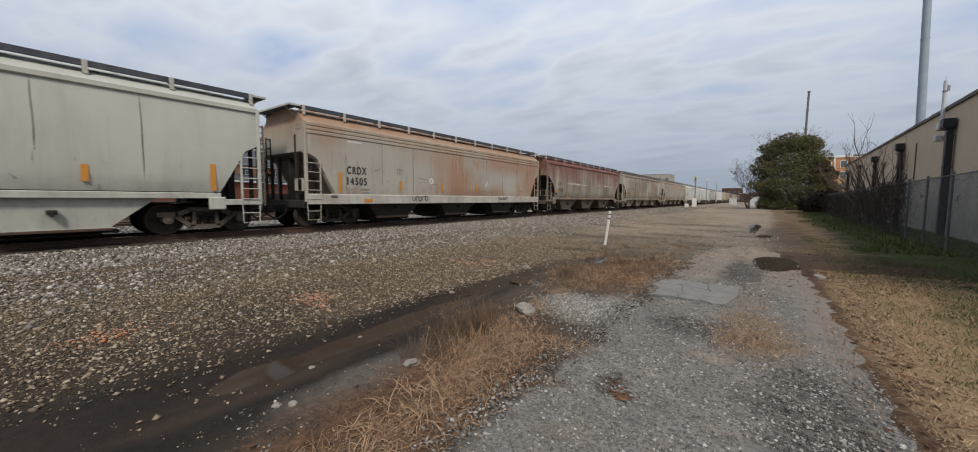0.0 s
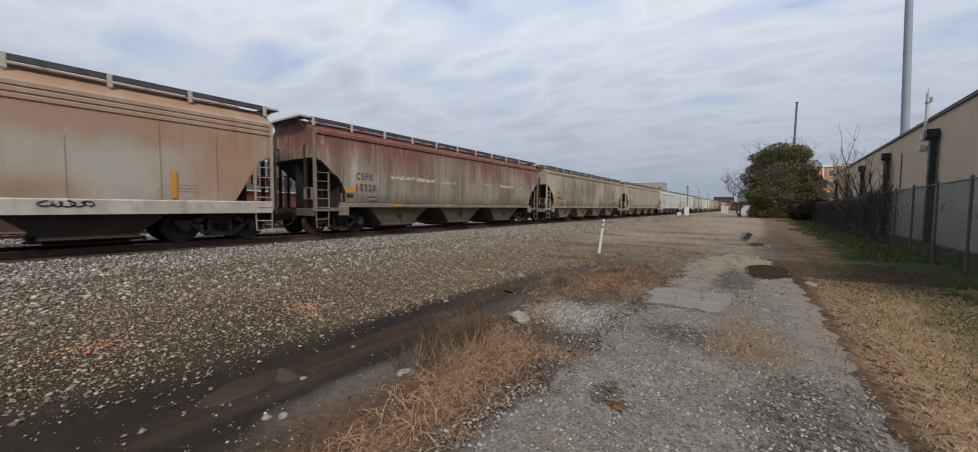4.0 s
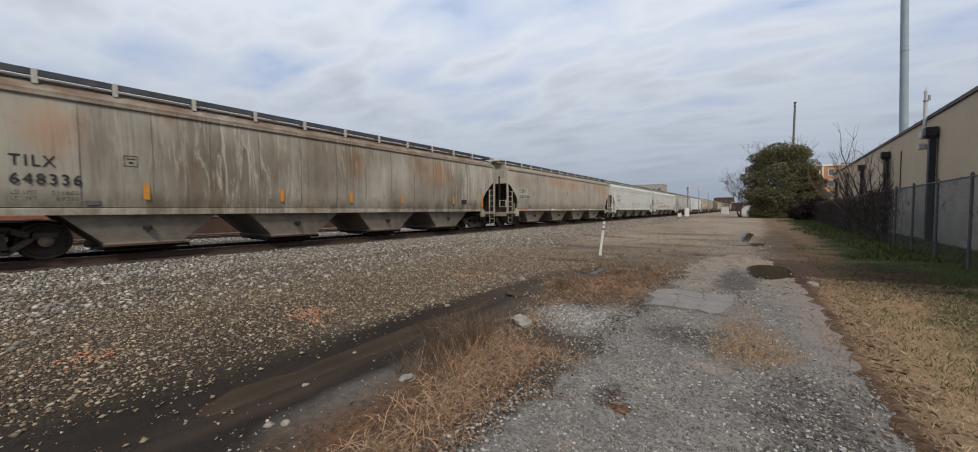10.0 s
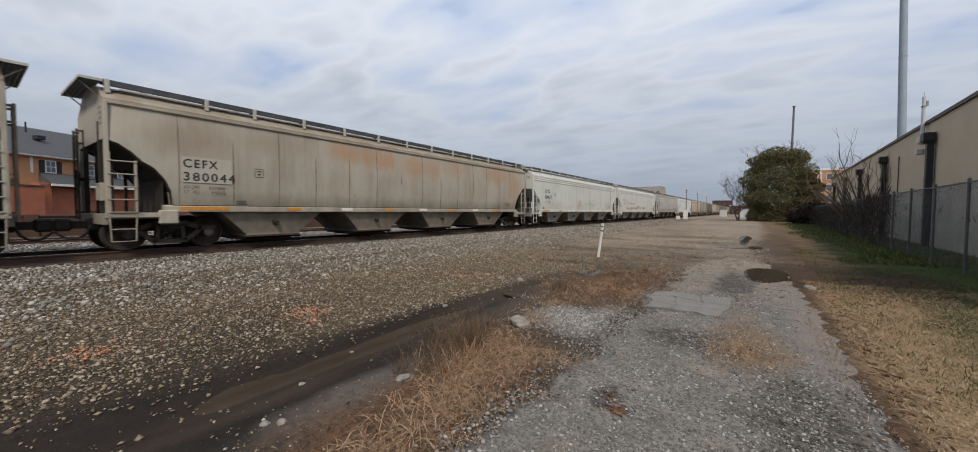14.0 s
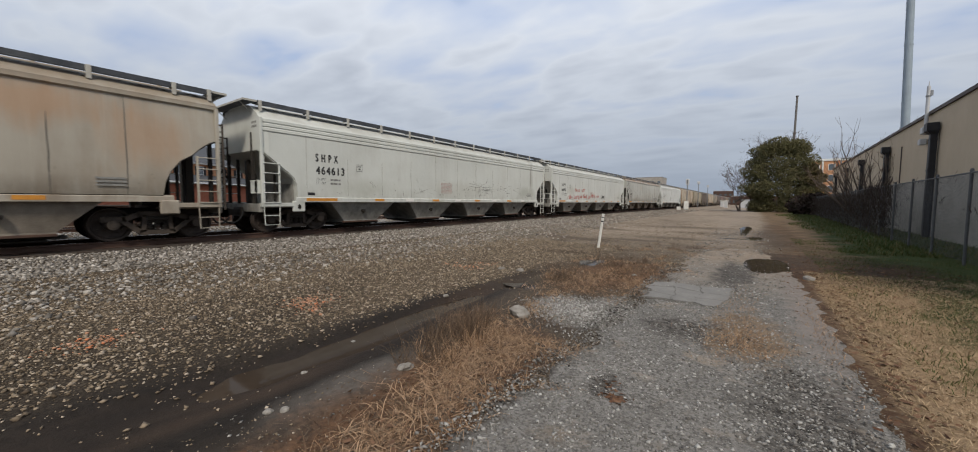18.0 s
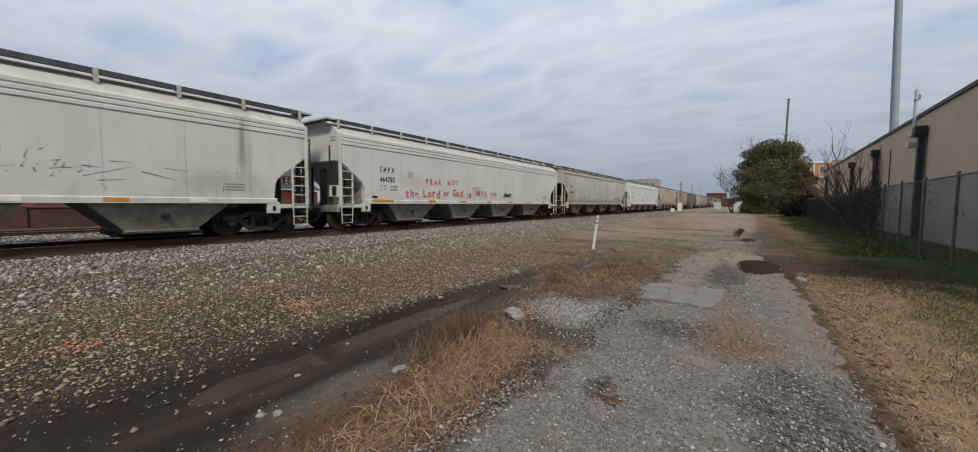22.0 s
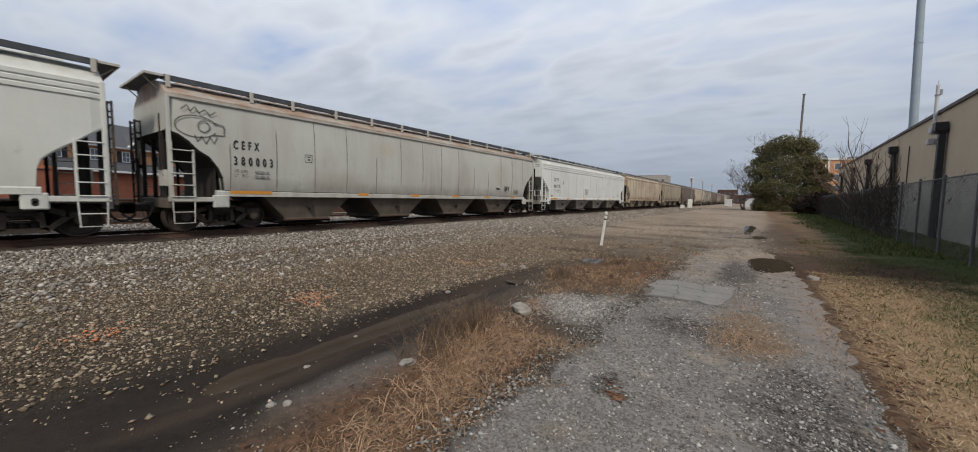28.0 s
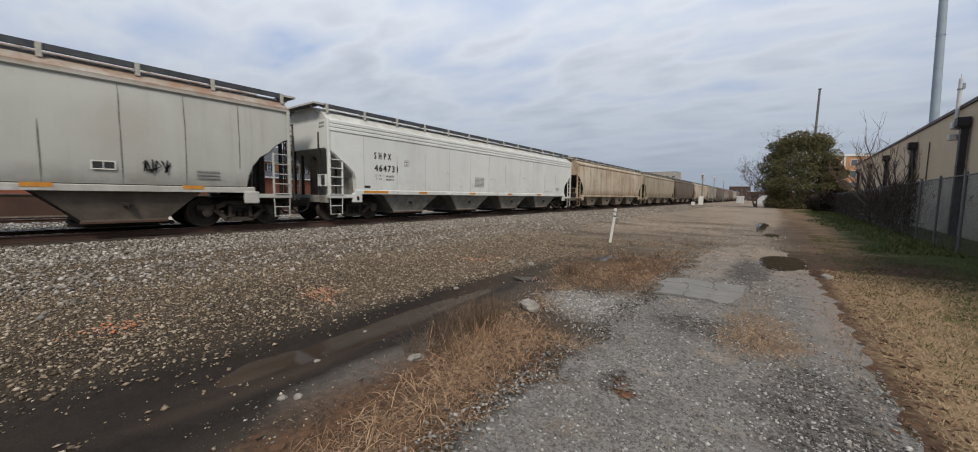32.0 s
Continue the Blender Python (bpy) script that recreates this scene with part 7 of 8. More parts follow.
part("corner_board", Mesh().box(-0.02, 0.06, -1.5, -1.3, 4.6, 6.2), TRIM_WHITE, hs)
for y in (-4.6, 0.0, 3.2, 6.25, 10.3, 13.4, 16.5, 20.0, 23.2, 26.5, 30.0, 33.2, 36.5, 40.0, 43.2):
    window(hs, y, 4.72, 0.72, 1.08)
part("rain_pipe", Mesh().rod((0.09, 2.4, 4.5), (0.09, 2.4, 6.2), 0.05, 8), BLACK_TRIM, hs)
bw = thing("brick_wall", pose(-56.0, 5.37, 0.3, 0, 0, 28), "long red brick boundary wall with darker coping", "wall")
part("wall_body", Mesh().box(1.4, 1.75, -40, -1.65, -0.6, 3.2), BRICK_RED, bw)
part("coping", Mesh().box(1.34, 1.81, -40, -1.62, 3.2, 3.34, 0.02), BROWN_TRIM, bw)
leafy("evergreen_bush", -54.6, 1.4, [(0, 0, 3.9, 1.5, 1.5), (0.5, -1.4, 3.3, 1.2, 1.2), (-0.3, 0.4, 2.2, 1.3, 1.6)], 3500, 0.16, "round dark evergreen bush behind the brick wall", 33, 2.0)
# low brick wall that goes on behind the train
bw2 = thing("brick_wall", pose(-27.8, -30.0, 0.25), "low weathered brown brick wall behind the far track", "wall")
for k in range(22):
    part("wall_bay", shared("wall_bay", lambda: Mesh().box(-0.15, 0.15, 0.0, 7.98, -0.4, 0.86)), BRICK_OLD, bw2).location = (0, 8 * k, 0)
    part("wall_pier", shared("wall_pier", lambda: Mesh().box(-0.22, 0.22, -0.22, 0.22, -0.4, 0.98, 0.02)), BRICK_OLD, bw2).location = (0.02, 8 * k, 0)
    part("coping", shared("wall_coping", lambda: Mesh().box(-0.2, 0.2, 0.23, 7.76, 0.86, 0.95, 0.02)), BROWN_TRIM, bw2).location = (0, 8 * k, 0)

# orange brick block behind the evergreen, half seen
bb = thing("brick_building", pose(12.6, 140, 0), "tall orange brick building half hidden by trees", "building")
part("wall_body", Mesh().box(0, 14, 0, 12, 0, 13.2), BRICK_ORANGE, bb)
part("parapet", Mesh().box(-0.2, 14.2, -0.2, 12.2, 13.2, 13.8, 0.05), TRIM_WHITE, bb, "pale stone parapet")
for k in range(4):
    for j in range(4):
        wd = part("window", Mesh().box(0.8 + k * 3.2, 2.2 + k * 3.2, -0.06, 0.02, 1.6 + j * 3.0, 3.4 + j * 3.0), TRIM_WHITE, bb)
        part("pane", Mesh().box(0.9 + k * 3.2, 2.1 + k * 3.2, -0.09, -0.05, 1.7 + j * 3.0, 3.3 + j * 3.0), PANE, wd)
for k in range(3):
    part("pilaster", Mesh().box(2.6 + k * 3.2, 3.0 + k * 3.2, -0.2, 0.0, 0, 13.2), TRIM_WHITE if k == 0 else BRICK_RED, bb)


def far_block(name, x, y, w, d, h, material, label, roof=SHINGLE, floors=0):
    b = thing(name, pose(x, y, 0), label, "building" if h > 3.2 else "shed")
    part("wall_body", Mesh().box(-w / 2, w / 2, 0, d, -0.2, h, 0.02), material, b)
    part("roof", Mesh().box(-w / 2 - 0.15, w / 2 + 0.15, -0.15, d + 0.15, h, h + 0.14, 0.02), roof, b)
    if floors == 0:
        part("door", Mesh().box(-0.4, 0.4, -0.05, 0.02, 0, min(2.0, h - 0.2), 0.01), SILVER, b)
    for j in range(floors):
        for k in range(int(w / 4)):
            part("window", Mesh().box(-w / 2 + 1.2 + 4 * k, -w / 2 + 3.0 + 4 * k, -0.06, 0.02, 1.2 + j * 3.4, 2.9 + j * 3.4, 0.02), PANE, b)
    return b


far_block("equipment_shed", -1.5, 124, 3.0, 3.2, 2.3, SILVER, "low grey equipment shed at the lane's end", GALV)
far_block("utility_cabinet", -6.6, 130, 0.9, 0.8, 2.0, WHITE_PAINT, "white utility cabinet beside the track", WHITE_PAINT)
far_block("utility_cabinet", -8.0, 138, 0.9, 0.8, 2.0, WHITE_PAINT, "white utility cabinet beside the track", WHITE_PAINT)
far_block("office_building", -66, 290, 24, 18, 19.5, CONCRETE, "distant pale office building above the train", SILVER, 5)
far_block("brick_block", -24, 420, 16, 14, 12.5, BRICK_OLD, "distant brick block beyond the track", TRIM_WHITE, 3)
far_block("low_store", 6, 260, 34, 14, 5.2, BRICK_OLD, "distant low brick store with pale roof", TRIM_WHITE, 1)

# signal mast with its white relay box, lamp posts farther on
sg = thing("railway_signal", pose(-9.65, 74.5, 0.0), "railway signal mast with white relay box beside the track", "signal")
part("mast", Mesh().rod((0, 0, 0), (0, 0, 5.4), 0.09, 10), GALV, sg)
part("relay_box", Mesh().box(-0.35, 0.35, -0.9, -0.35, 0.25, 1.75, 0.03), WHITE_PAINT, sg, "white steel relay box")
hd = part("signal_head", Mesh().box(-0.28, 0.28, -0.14, 0.14, 4.6, 5.6, 0.05), SILVER, sg)
part("lens", Mesh().rod((0, -0.13, 5.3), (0, -0.20, 5.3), 0.11, 12).rod((0, -0.13, 4.95), (0, -0.20, 4.95), 0.11, 12), BLACK_TRIM, hd)
part("small_box", Mesh().box(-1.5, -0.9, -0.6, -0.2, 0.05, 0.75, 0.03), WHITE_PAINT, sg)
for x, y, z in ((-11.7, 110, 7.0), (-12.0, 137, 7.1)):
    lp = thing("lamp_post", pose(x, y, 0), "slim grey lamp post with small head beside the railway", "lamp post", "far lamp posts")
    part("mast", Mesh().rod((0, 0, 0), (0, 0, z - 0.6), 0.10, 8, 0.07), GALV, lp)
    part("lamp_head", Mesh().box(-0.30, 0.30, -0.2, 0.2, z - 0.8, z - 0.1, 0.06), SILVER, lp)


# far woods: a ragged row of bare and green crowns on the skyline
def woods(x0, x1, y0, y1, n, lo, hi, label, seed, material):
    r = np.random.default_rng(seed)
    lobes = []
    for k in range(n):
        h = lo + (hi - lo) * r.random()
        lobes.append((x0 + (x1 - x0) * (k + r.random()) / n, y0 + (y1 - y0) * r.random(), h * 0.5, h * 0.6, h * 0.5))
    v, f = leaf_cloud(lobes, n * 260, 0.9, seed)
    return mass("far_woods", v, f, material, label, "trees")


woods(-60, 70, 470, 540, 30, 6, 10, "distant dark tree line on the skyline", 91, TWIG)
woods(-420, -90, 210, 420, 40, 8, 15, "distant bare trees beyond the houses", 92, TWIG)
woods(30, 240, 160, 420, 30, 8, 14, "distant trees behind the warehouse", 93, TWIG)


# ---- writing, stripes and marks on the cars ----
def on_side(car, name, mesh, material, y, z, label="", x=1.606):
    ob = part(name, mesh, material, car, label)
    ob.location = (x, y, z)
    return ob


def bars(car, y, z, w, h, rows, x=1.606, material=LETTER_GREY, split=None):
    """Small print that cannot be read: thin bars."""
    m = Mesh()
    for k in range(rows):
        zz = z - k * h * 1.9
        for a, b in (split or ((0, 1),)):
            m.box(0, 0.002, a * w, b * w, zz, zz + h)
    ob = on_side(car, "small_print", m, material, y, 0, "", x)
    ob["kind"] = "stuff"
    return ob


def patch(car, y0, y1, z0, z1, material, name="reflector_stripe", x=1.606, label=""):
    return on_side(car, name, Mesh().box(0, 0.003, y0, y1, z0, z1), material, 0, 0, label, x)


def data_box(car, y, z, s, x=1.606):
    m = Mesh()
    for a, b, c, d in ((0, s, 0, 0.012), (0, s, s - 0.012, s), (0, 0.012, 0.012, s - 0.012), (s - 0.012, s, 0.012, s - 0.012), (s * 0.36, s * 0.64, s * 0.26, s * 0.44), (s * 0.2, s * 0.8, s * 0.66, s * 0.74)):
        m.box(0, 0.002, a, b, c, d)
    on_side(car, "stencil_box", m, LETTER_BLACK, y, z, "", x)["kind"] = "stuff"


def tag(car, y, z, w, h, seed, material=LETTER_BLACK, x=1.612, thick=0.035, loops=6, jag=False):
    """A scrawled spray tag: round looping strokes, or sharp zigzag ones."""
    rng = random.Random(seed)
    m = Mesh()
    for k in range(loops):
        c, ph, r = w * (k + 0.5) / loops, rng.random() * 6.28, w / loops * rng.uniform(0.5, 0.9)
        pts = []
        for q in range(9):
            a = ph + q * rng.uniform(0.45, 0.75)
            pts.append((0, c + r * math.cos(a), h * 0.5 + h * rng.uniform(0.35, 0.55) * math.sin(a)))
        if jag:
            pts = [(0, c + r * rng.uniform(-1.3, 1.3), h * rng.uniform(0.0, 1.0)) for q in range(7)]
        for a, b in zip(pts, pts[1:]):
            d = Vector(b) - Vector(a)
            n = Vector((0, -d.z, d.y)).normalized() * thick / 2
            m.add([Vector(a) - n, Vector(a) + n, Vector(b) + n, Vector(b) - n], [(0, 1, 2, 3)])
    return on_side(car, "graffiti_tag", m, material, y, z, "black spray-painted scrawl", x)


def stripes(car, h, first, step, n, z=1.10, w=0.30, x=1.66, wide=1.2, white=False):
    patch(car, -h + 1.45, -h + 1.45 + wide, z, z + 0.10, YELLOW_TAPE, x=x, label="amber reflective stripe")
    for k in range(n):
        patch(car, first + k * step, first + k * step + w * 1.6, z, z + 0.10, WHITE_TAPE if white and k % 2 else YELLOW_TAPE, x=x)


# each car: y counted from its middle, z over the rail head
def fitted(body, width, cap, bold=0.035):
    """Writing of a set width and capital height, each stroke laid three times to thicken it."""
    me = lettering(body, 1.0, spread=1.25, bold=0.0)
    xs, zs = [v.co.y for v in me.vertices], [v.co.z for v in me.vertices]
    me.transform(Matrix.Diagonal((1, width / (max(xs) - min(xs)), cap / (max(zs) - min(zs)), 1)) @ Matrix.Translation((0, -min(xs), -min(zs))))
    if bold <= 0:
        return me
    co, polys = [v.co.copy() for v in me.vertices], [tuple(p.vertices) for p in me.polygons]
    m = Mesh()
    for k, (dy, dz) in enumerate(((-1, 0), (1, 0), (0, 1), (0, -1), (0, 0))):
        m.add([c + Vector((0.0004 * k, dy * cap * bold, dz * cap * bold)) for c in co], polys)
    return m


def letters(car, name, body, width, cap, bold, material, y, z, x):
    """A stencilled line, every character a part of its own."""
    m = fitted(body, width, cap, bold)
    if not isinstance(m, Mesh):
        q = Mesh()
        q.add([v.co.copy() for v in m.vertices], [tuple(p.vertices) for p in m.polygons])
        m = q
    spans = sorted((min(m.v[i][1] for i in f), max(m.v[i][1] for i in f)) for f in m.f)
    cuts = []
    for lo, hi in spans:
        if cuts and lo <= cuts[-1][1] + 1e-4:
            cuts[-1][1] = max(cuts[-1][1], hi)
        else:
            cuts.append([lo, hi])
    for lo, hi in cuts:
        g, seen = Mesh(), {}
        for f in m.f:
            if lo - 1e-5 <= m.v[f[0]][1] <= hi + 1e-5:
                for i in f:
                    if i not in seen:
                        seen[i] = len(g.v)
                        g.v.append(m.v[i])
                g.f.append(tuple(seen[i] for i in f))
        on_side(car, name, g, material, y, z, "", x)


def mark(car, h, mk, num, y, z, cap, gap, w1, w2, x, weights):
    ink = LETTER_FADED if car is car_e else LETTER_BLACK
    thick = {"TILX": 0.02, "CRDX": 0.055}.get(mk, 0.035 if car in (car_f, car_e) else 0.05)
    letters(car, "stencil_letter", mk, w1, cap, thick, ink, -h + y, z, x)
    letters(car, "stencil_letter", num, w2, cap, thick, ink, -h + y, z - gap, x)
    for q, line in enumerate(("LD LMT", "LT  WT")):
        zz = z - gap - 0.22 - 0.14 * q
        me = fitted(line, 0.36, 0.085, 0.0)
        on_side(car, "weight_stencil", me, ink, -h + y, zz, "", x)["kind"] = "stuff"
        if weights:
            on_side(car, "weight_stencil", fitted(weights[q], 0.42 if q == 0 else 0.35, 0.085, 0.0), ink, -h + y + (0.58 if q == 0 else 0.65), zz, "", x)["kind"] = "stuff"
        else:
            bars(car, -h + y + 0.56, zz, 0.42, 0.07, 1, x=x, split=((0, 0.28), (0.33, 0.7), (0.78, 1)))


for car, h, mk, num, y, z, cap, gap, w1, w2, xx, weights in (
        (car_c, h_c, "CRDX", "14505", 1.64, 2.02, 0.28, 0.42, 0.86, 0.87, 1.606, ("223600", "62400")), (car_e, h_e, "CEFX", "10320", 1.74, 2.16, 0.27, 0.44, 0.80, 0.92, 1.630, None),
        (car_t, h_t, "TILX", "648336", 1.76, 2.15, 0.24, 0.40, 0.66, 1.05, 1.630, ("216800", "69200")), (car_f, h_f, "CEFX", "380044", 1.54, 2.30, 0.23, 0.37, 0.81, 1.25, 1.630, ("217000", "69000")),
        (car_s, h_s, "S H P X", "464613", 1.85, 2.52, 0.28, 0.45, 0.87, 1.14, 1.606, None), (car_u, h_u, "S H P X", "464703", 1.93, 2.42, 0.23, 0.42, 0.77, 0.79, 1.606, None),
        (car_g, h_g, "C E F X", "3 8 0 0 0 3", 1.56, 2.50, 0.25, 0.48, 0.70, 1.10, 1.630, None), (car_v, h_v, "S H P X", "464731", 2.00, 2.50, 0.26, 0.50, 0.82, 1.18, 1.606, None)):
    mark(car, h, mk, num, y, z, cap, gap, w1, w2, xx, weights)
patch(car_f, -h_f + 1.50, -h_f + 2.72, 1.88, 2.60, PALE_PAINT, "repaint_panel", 1.626, "paler repainted panel behind the stencil")
patch(car_c, -h_c + 1.66, -h_c + 2.30, 3.23, 3.27, WHITE_PAINT, "chalk_bar", 1.604, "white painted bar")
# sample plates and small stencils on the end sheets
for car, h in ((car_c, h_c), (car_t, h_t), (car_f, h_f), (car_s, h_s), (car_u, h_u), (car_v, h_v)):
    m = Mesh()
    for k in range(2 if car is not car_f else 4):
        for a, b in ((0.0, 0.10), (0.13, 0.20), (0.23, 0.34)):
            m.box(1.02 + a, 1.02 + b, -h - 0.006, -h - 0.001, 3.62 - 0.13 * k, 3.69 - 0.13 * k)
    part("end_stencil", m, LETTER_GREY, car)["kind"] = "stuff"
    ty, tz, tx, tm = (0.92, 1.08, 1.645, FENCE_GREY) if car is car_c else (1.52, 1.30, 1.602, BLACK_TRIM) if car in (car_s, car_u, car_v) else (2.85, 1.30, 1.585, FENCE_GREY)
    patch(car, -h + ty, -h + ty + 0.27, tz, tz + 0.10, tm, "id_tag", tx, "small dark equipment tag")
for car, h, xx in ((car_c, h_c, 1.606), (car_t, h_t, 1.628), (car_f, h_f, 1.628), (car_s, h_s, 1.606), (car_u, h_u, 1.606), (car_g, h_g, 1.628), (car_v, h_v, 1.606)):
    data_box(car, -h + (4.10 if car is car_c else 3.36 if car is car_f else 3.55 if car is not car_g else 3.75), 2.10 if car is car_c else 2.15 if car is car_f else 2.28, 0.27, xx)
    bars(car, h - 2.6, 1.62, 0.55, 0.045, 3, x=1.60 if xx < 1.61 else 1.606)
    if car in (car_s, car_u, car_v):
        bars(car, -h + 8.5, 2.0, 0.85, 0.036, 8, x=1.606, material=RED_PRINT if car is not car_v else LETTER_GREY, split=((0, 0.13), (0.15, 0.22), (0.24, 0.40), (0.43, 0.52), (0.55, 0.61), (0.64, 0.80), (0.83, 0.97)))
patch(car_c, -h_c + 2.36, -h_c + 2.76, 0.93, 1.05, YELLOW_TAPE, "label_plate", 1.655, "amber label plate")
# vertical amber stripes of the older cars
for car, h, ys, xx in ((car_a, h_a, (-h_a + 1.3, -2.4, h_a - 3.93, h_a - 1.36), 1.60), (car_t, h_t, (-h_t + 1.30, -h_t + 3.9, -h_t + 7.35, -h_t + 10.0, -h_t + 12.62, -h_t + 16.15, -h_t + 18.72), 1.60), (car_c, h_c, (-h_c + 1.26, -h_c + 4.20, -h_c + 6.86, -h_c + 9.66, -h_c + 14.2), 1.606)):
    for k, yy in enumerate(ys):
        edge = k in (0, len(ys) - 1)
        m = Mesh().box(0, 0.004, 0, 0.13, 1.28 if edge else 1.45, 2.05 if edge else 1.85)
        on_side(car, "reflector_stripe", m, YELLOW_TAPE, yy, 0, "upright amber reflective stripe", xx + 0.02)
stripes(car_u, h_u, -h_u + 4.9, 2.5, 6, z=1.13, x=1.645)
stripes(car_g, h_g, h_g - 14.28, 2.84, 5, z=1.14, x=1.565)
for car, h, n in ((car_s, h_s, 8), (car_v, h_v, 8), (car_f, h_f, 7)):
    stripes(car, h, -h + 4.4, (2 * h - 6.2) / n, n, x=(1.645 if car in (car_s, car_v) else 1.565), white=True)
for yy, wd in ((3.67, 0.45), (7.1, 0.40), (10.0, 0.40), (12.9, 0.36)):
    patch(car_e, -h_e + yy, -h_e + yy + wd, 1.12, 1.21, YELLOW_TAPE, x=1.565, label="amber reflective stripe")
patch(car_e, -h_e + 1.23, -h_e + 1.67, 1.62, 1.82, YELLOW_TAPE, x=1.615, label="broad amber reflective stripe")
patch(car_e, -h_e + 1.30, -h_e + 1.60, 1.46, 1.56, BLACK_TRIM, "id_tag", 1.60, "small dark equipment tag")
patch(car_e, -h_e + 15.31, -h_e + 15.82, 1.35, 1.48, YELLOW_TAPE, x=1.60, label="amber reflective stripe")
# red writing sprayed along the white-grey car: every word by hand, letters uneven
def sprayed(car, body, y0, y1, z, size, seed):
    rng = random.Random(seed)
    step = (y1 - y0) / len(body)
    for k, ch in enumerate(body):
        me = lettering(ch, size * rng.uniform(0.9, 1.12))
        me.transform(pose(0, 0, 0, rng.uniform(-7, 7), 0, 0))
        on_side(car, "sprayed_letter", me, LETTER_RED, y0 + step * k, z + rng.uniform(-0.03, 0.03), "", 1.614)


for k, (w, a, b, z, sz) in enumerate((("FEAR", 4.71, 5.90, 2.03, 0.38), ("NOT", 6.32, 7.35, 2.06, 0.36), ("the", 3.39, 4.25, 1.36, 0.52), ("Lord", 4.52, 5.78, 1.38, 0.54), ("ur", 6.00, 6.50, 1.48, 0.46), ("God", 6.73, 7.70, 1.48, 0.48), ("is", 8.02, 8.38, 1.38, 0.46), ("with", 8.86, 9.97, 1.55, 0.50), ("you", 10.31, 11.03, 1.57, 0.38))):
    sprayed(car_u, w, -h_u + a, -h_u + b, z, sz, 200 + k)
tag(car_u, -h_u + 11.82, 1.46, 0.95, 0.34, 3, thick=0.034, loops=7, jag=True)
tag(car_g, h_g - 3.76, 1.55, 0.58, 0.36, 4, x=1.63, thick=0.024, jag=True)
def outline(car, y, z, shapes, thick, x):
    """A sprayed line drawing: closed and open loops, each a chain of short strokes."""
    for name, pts, closed in shapes:
        m = Mesh()
        ring = pts + pts[:1] if closed else pts
        for (a, b), (c, d) in zip(ring, ring[1:]):
            w = Vector((0, -(d - b), c - a)).normalized() * thick / 2
            p, q = Vector((0, a, b)), Vector((0, c, d))
            m.add([p - w, p + w, q + w, q - w], [(0, 1, 2, 3)])
        on_side(car, name, m, SCRAPE_DARK, y, z, "grey sprayed outline drawing", x)


oval = lambda cx, cz, rx, rz, a0=0.0, a1=360.0, n=18: [(cx + rx * math.cos(radians(a0 + (a1 - a0) * k / n)), cz + rz * math.sin(radians(a0 + (a1 - a0) * k / n))) for k in range(n + 1)]
outline(car_g, -h_g + 0.1, 2.72, (("graffiti_outline", oval(0.55, 0.30, 0.50, 0.30, 20, 335), False), ("graffiti_outline", oval(0.72, 0.32, 0.14, 0.16), True), ("graffiti_outline", [(0.98, 0.46), (1.22, 0.40), (1.22, 0.12), (0.95, 0.10)], False),
                                  ("graffiti_outline", [(0.50, 0.06), (0.56, -0.12), (0.66, 0.04), (0.76, -0.16), (0.86, 0.04), (0.96, -0.14), (1.04, 0.06)], False), ("graffiti_outline", [(0.20, 0.72), (0.34, 0.86), (0.42, 0.70), (0.52, 0.84), (0.62, 0.68), (0.76, 0.80), (0.88, 0.66), (1.02, 0.78)], False)), 0.032, 1.632)
tag(car_c, -h_c + 4.92, 0.96, 1.0, 0.24, 7, x=1.655, loops=5)
tag(car_c, -h_c + 11.9, 1.04, 0.8, 0.14, 8, x=1.655, thick=0.03, loops=5)
on_side(car_g, "placard_board", Mesh().box(0, 0.006, 0, 0.44, 1.58, 1.80), WHITE_PAINT, h_g - 4.67, 0, "", 1.622)
on_side(car_g, "placard_panel", Mesh().box(0.004, 0.009, 0.03, 0.21, 1.61, 1.77).box(0.004, 0.009, 0.23, 0.41, 1.61, 1.77), LETTER_BLACK, h_g - 4.67, 0, "", 1.622)
on_side(car_t, "placard_board", Mesh().box(0, 0.006, 0, 0.42, 1.46, 1.70), BLACK_TRIM, -h_t + 16.9, 0, "", 1.60)
# pale scraped bands on the red-brown car
rng = random.Random(12)
for a, b, z, w in ((3.49, 4.85, 2.29, 0.15), (4.92, 6.40, 2.28, 0.14), (6.75, 7.90, 2.27, 0.09), (10.35, 11.40, 2.38, 0.05), (12.1, 13.75, 2.33, 0.15), (14.05, 14.85, 2.30, 0.10)):
    n = 14
    low = [(0, a + (b - a) * k / n, z + rng.uniform(-0.02, 0.02)) for k in range(n + 1)]
    upp = [(0, a + (b - a) * k / n, z + w * rng.uniform(0.6, 1.25)) for k in range(n + 1)]
    m = Mesh().add(low + upp, [(k, k + 1, n + 2 + k, n + 1 + k) for k in range(n)])
    on_side(car_e, "scraped_band", m, SCRAPED, -h_e, 0, "pale scraped paint band", 1.625)

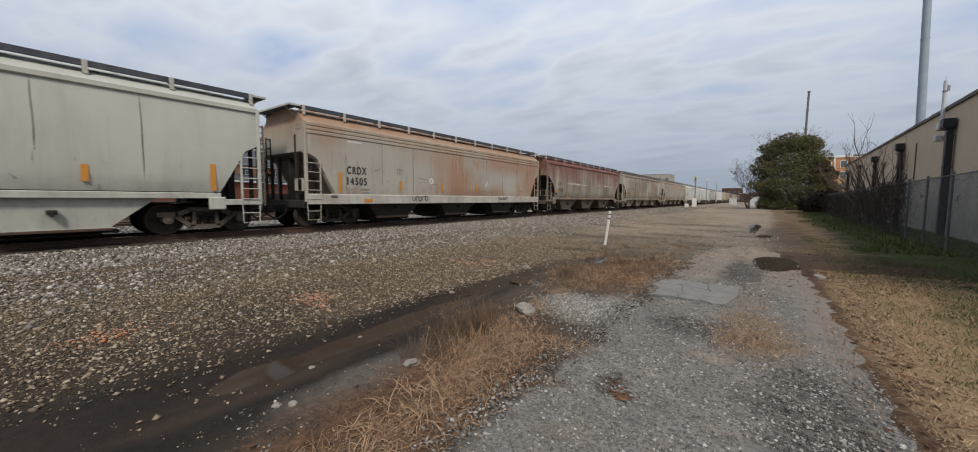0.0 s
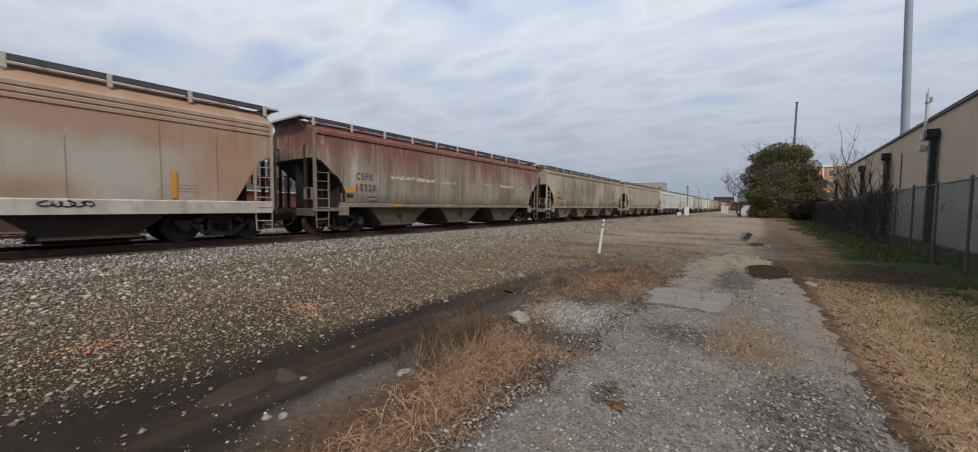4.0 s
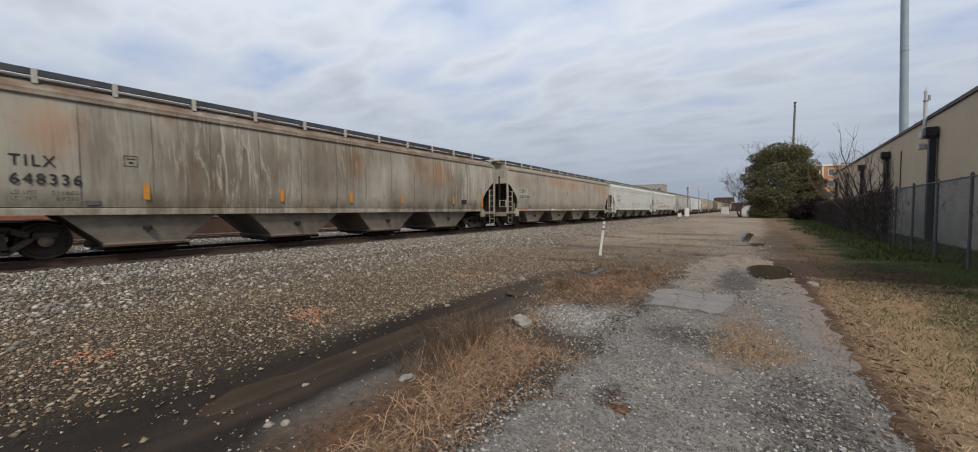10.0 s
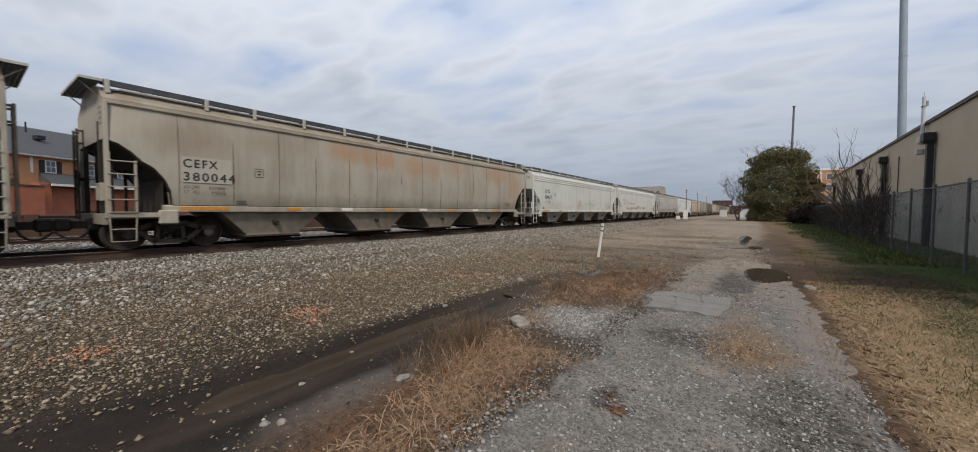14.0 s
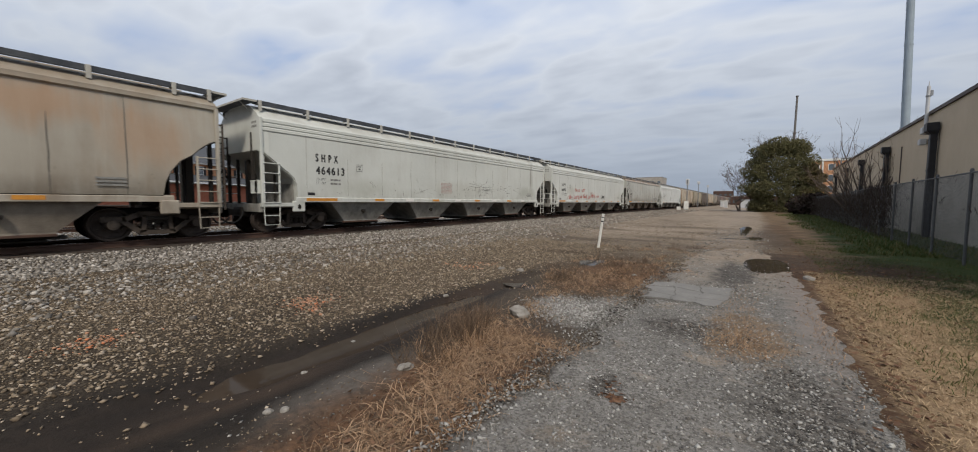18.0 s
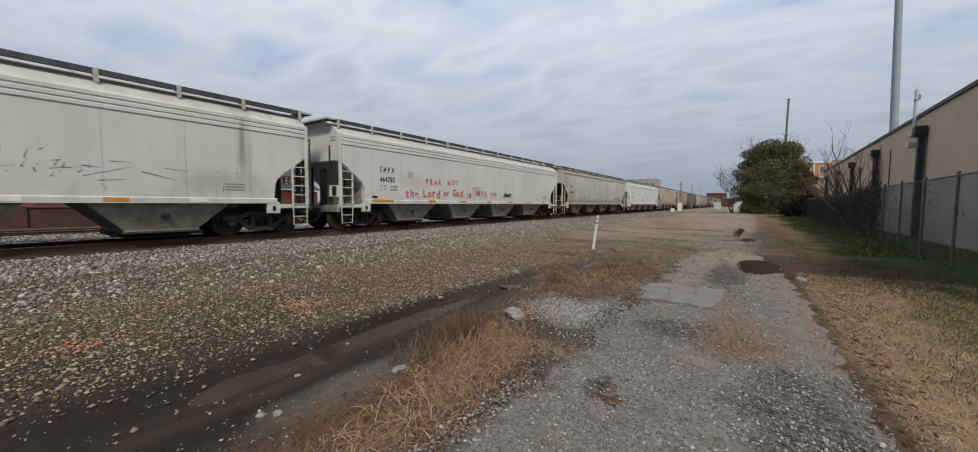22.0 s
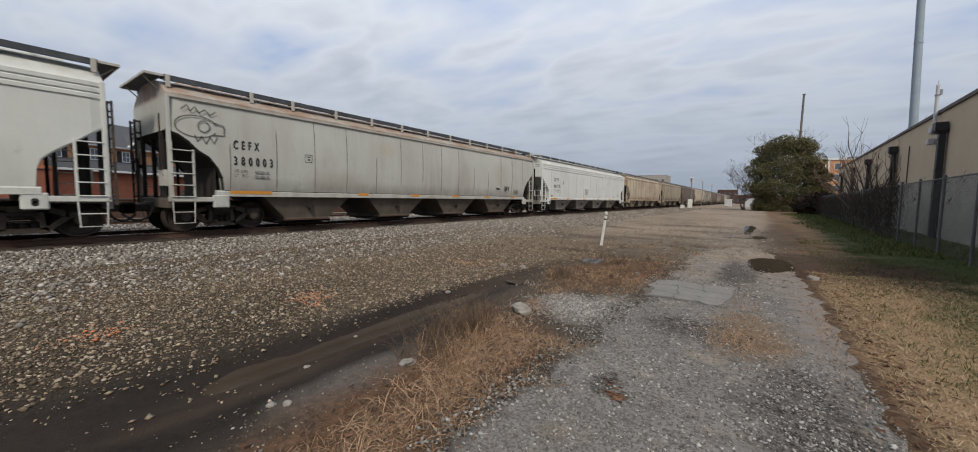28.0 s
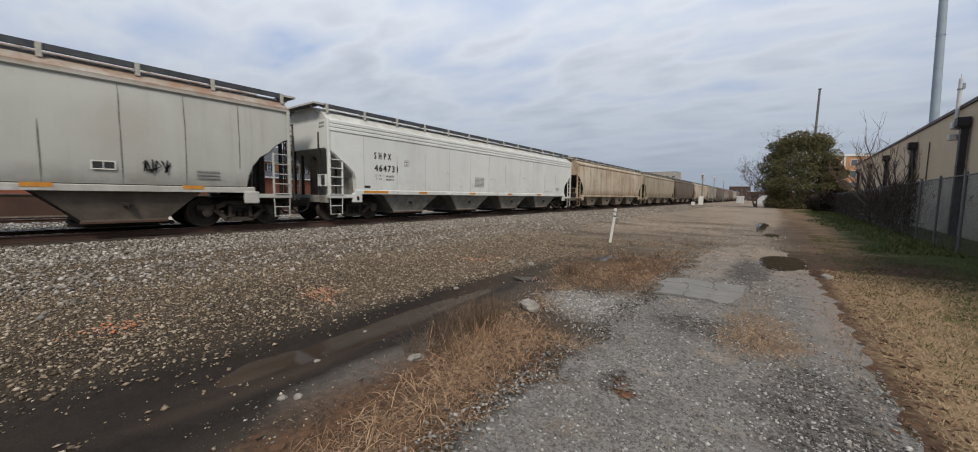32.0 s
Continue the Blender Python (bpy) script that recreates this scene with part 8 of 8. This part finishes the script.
# dents and scrapes low on the sides: short dark strokes
def scrapes(car, h, n, x, seed, struck=None):
    rng = random.Random(seed)
    m = Mesh()
    for k in range(n):
        y, z, a, ln = rng.uniform(-h + 2.5, h - 2.0), 1.35 + 0.9 * rng.random() ** 2, rng.gauss(math.pi / 2, 0.7), 0.03 + 0.26 * rng.random() ** 2
        if struck and k % 3:
            y, z = rng.gauss(struck, 1.5), rng.gauss(1.80, 0.17)
        if k % 7 == 0:
            a, ln = rng.gauss(0.05, 0.12), ln + rng.uniform(0.2, 1.0)
        d = Vector((0, math.cos(a), math.sin(a)))
        q = Vector((0, -d.z, d.y)) * rng.uniform(0.004, 0.014)
        p = Vector((0, y, z))
        m.add([p - q, p + q, p + d * ln + q * 0.3, p + d * ln - q * 0.3], [(0, 1, 2, 3)])
    ob = on_side(car, "scrape_marks", m, SCRAPE_DARK, 0, 0, "", x)
    ob["kind"] = "stuff"


for k, (car, h, n, x) in enumerate(((car_s, h_s, 150, 1.606), (car_u, h_u, 26, 1.606), (car_v, h_v, 30, 1.606), (car_c, h_c, 30, 1.606), (car_a, h_a, 18, 1.628))):
    scrapes(car, h, n, x, 300 + k, {0: 2.2, 3: -3.2}.get(k))
for yy, zz in ((6.19, 1.92), (10.66, 1.92)):
    rr = 0.19 if yy < 8 else 0.15
    disc = on_side(car_c, "round_emblem", Mesh().rod((0, 0, 0), (0.003, 0, 0), rr, 28), RING_RED, -h_c + yy, zz, "round emblem, white with red ring and crossed strokes", 1.602)
    part("disc", Mesh().rod((0.001, 0, 0), (0.005, 0, 0), rr * 0.86, 28), WHITE_PAINT, disc, "white disc")
    for q in (45, 135):
        st = part("cross_stroke", Mesh().box(0.004, 0.008, -rr * 0.62, rr * 0.62, -0.012, 0.012), LETTER_BLACK, disc)
        st.matrix_basis = pose(0, 0, 0, q, 0, 0)

# fill between the ties; its dark brown paints the shaded band below the rail
part("crib_fill", Mesh().box(-1.30, 1.30, -8.0, 90.0, -0.345, -0.178), plain("shaded_brown_crib_fill", (0.040, 0.030, 0.024), (0.075, 0.056, 0.044), 3.0, 0.95, 0.0, 0.02), bpy.data.objects["main_track"], "dark fill between the ties in the tone of shaded ground")

# ties under the near stretch of the track, one by one
tie = shared("tie", lambda: Mesh().box(-1.32, 1.32, -0.115, 0.115, -0.345, -0.168, 0.015))
for base_name, n, y0 in (("main_track", 150, -6.0), ("far_track", 60, -4.0)):
    base = bpy.data.objects[base_name]
    for k in range(n):
        t = part("tie", tie, SLEEPER, base)
        t.location = (random.uniform(-0.03, 0.03), y0 + k * 0.5, 0)
    m = Mesh()
    for k in range(n, n + 260):
        m.box(-1.32, 1.32, y0 + k * 0.5 - 0.115, y0 + k * 0.5 + 0.115, -0.345, -0.168)
    rest = part("far_ties", m, SLEEPER, base)
    rest["kind"] = "stuff"

# short white pipe standing between the two tracks
wp = thing("white_pipe", pose(-20.5, 4.65, 0.10), "short white capped pipe standing between the tracks", "pipe")
part("pipe_shaft", Mesh().rod((0, 0, -0.2), (0, 0, 0.72), 0.115, 18), WHITE_PAINT, wp)
part("pipe_cap", Mesh().rod((0, 0, 0.72), (0, 0, 0.79), 0.13, 18, 0.11), WHITE_PAINT, wp)


def motions():
    """The train rolls by; every wheelset turns with the way that it goes."""
    span = [k for k in range(33)]
    for car, sets, h in CARS:
        home = car.matrix_basis.copy()
        walk(car, [(t, Matrix.Translation((0, -run(t), 0)) @ home) for t in span])
    turns = [(k * 0.1, run(k * 0.1) / 0.447) for k in range(321)]
    for car, sets, h in CARS[:11]:
        for w in sets:
            at = w.location.copy()
            walk(w, [(t, Matrix.Translation(at) @ Matrix.Rotation(a, 4, "X")) for t, a in turns])


motions()
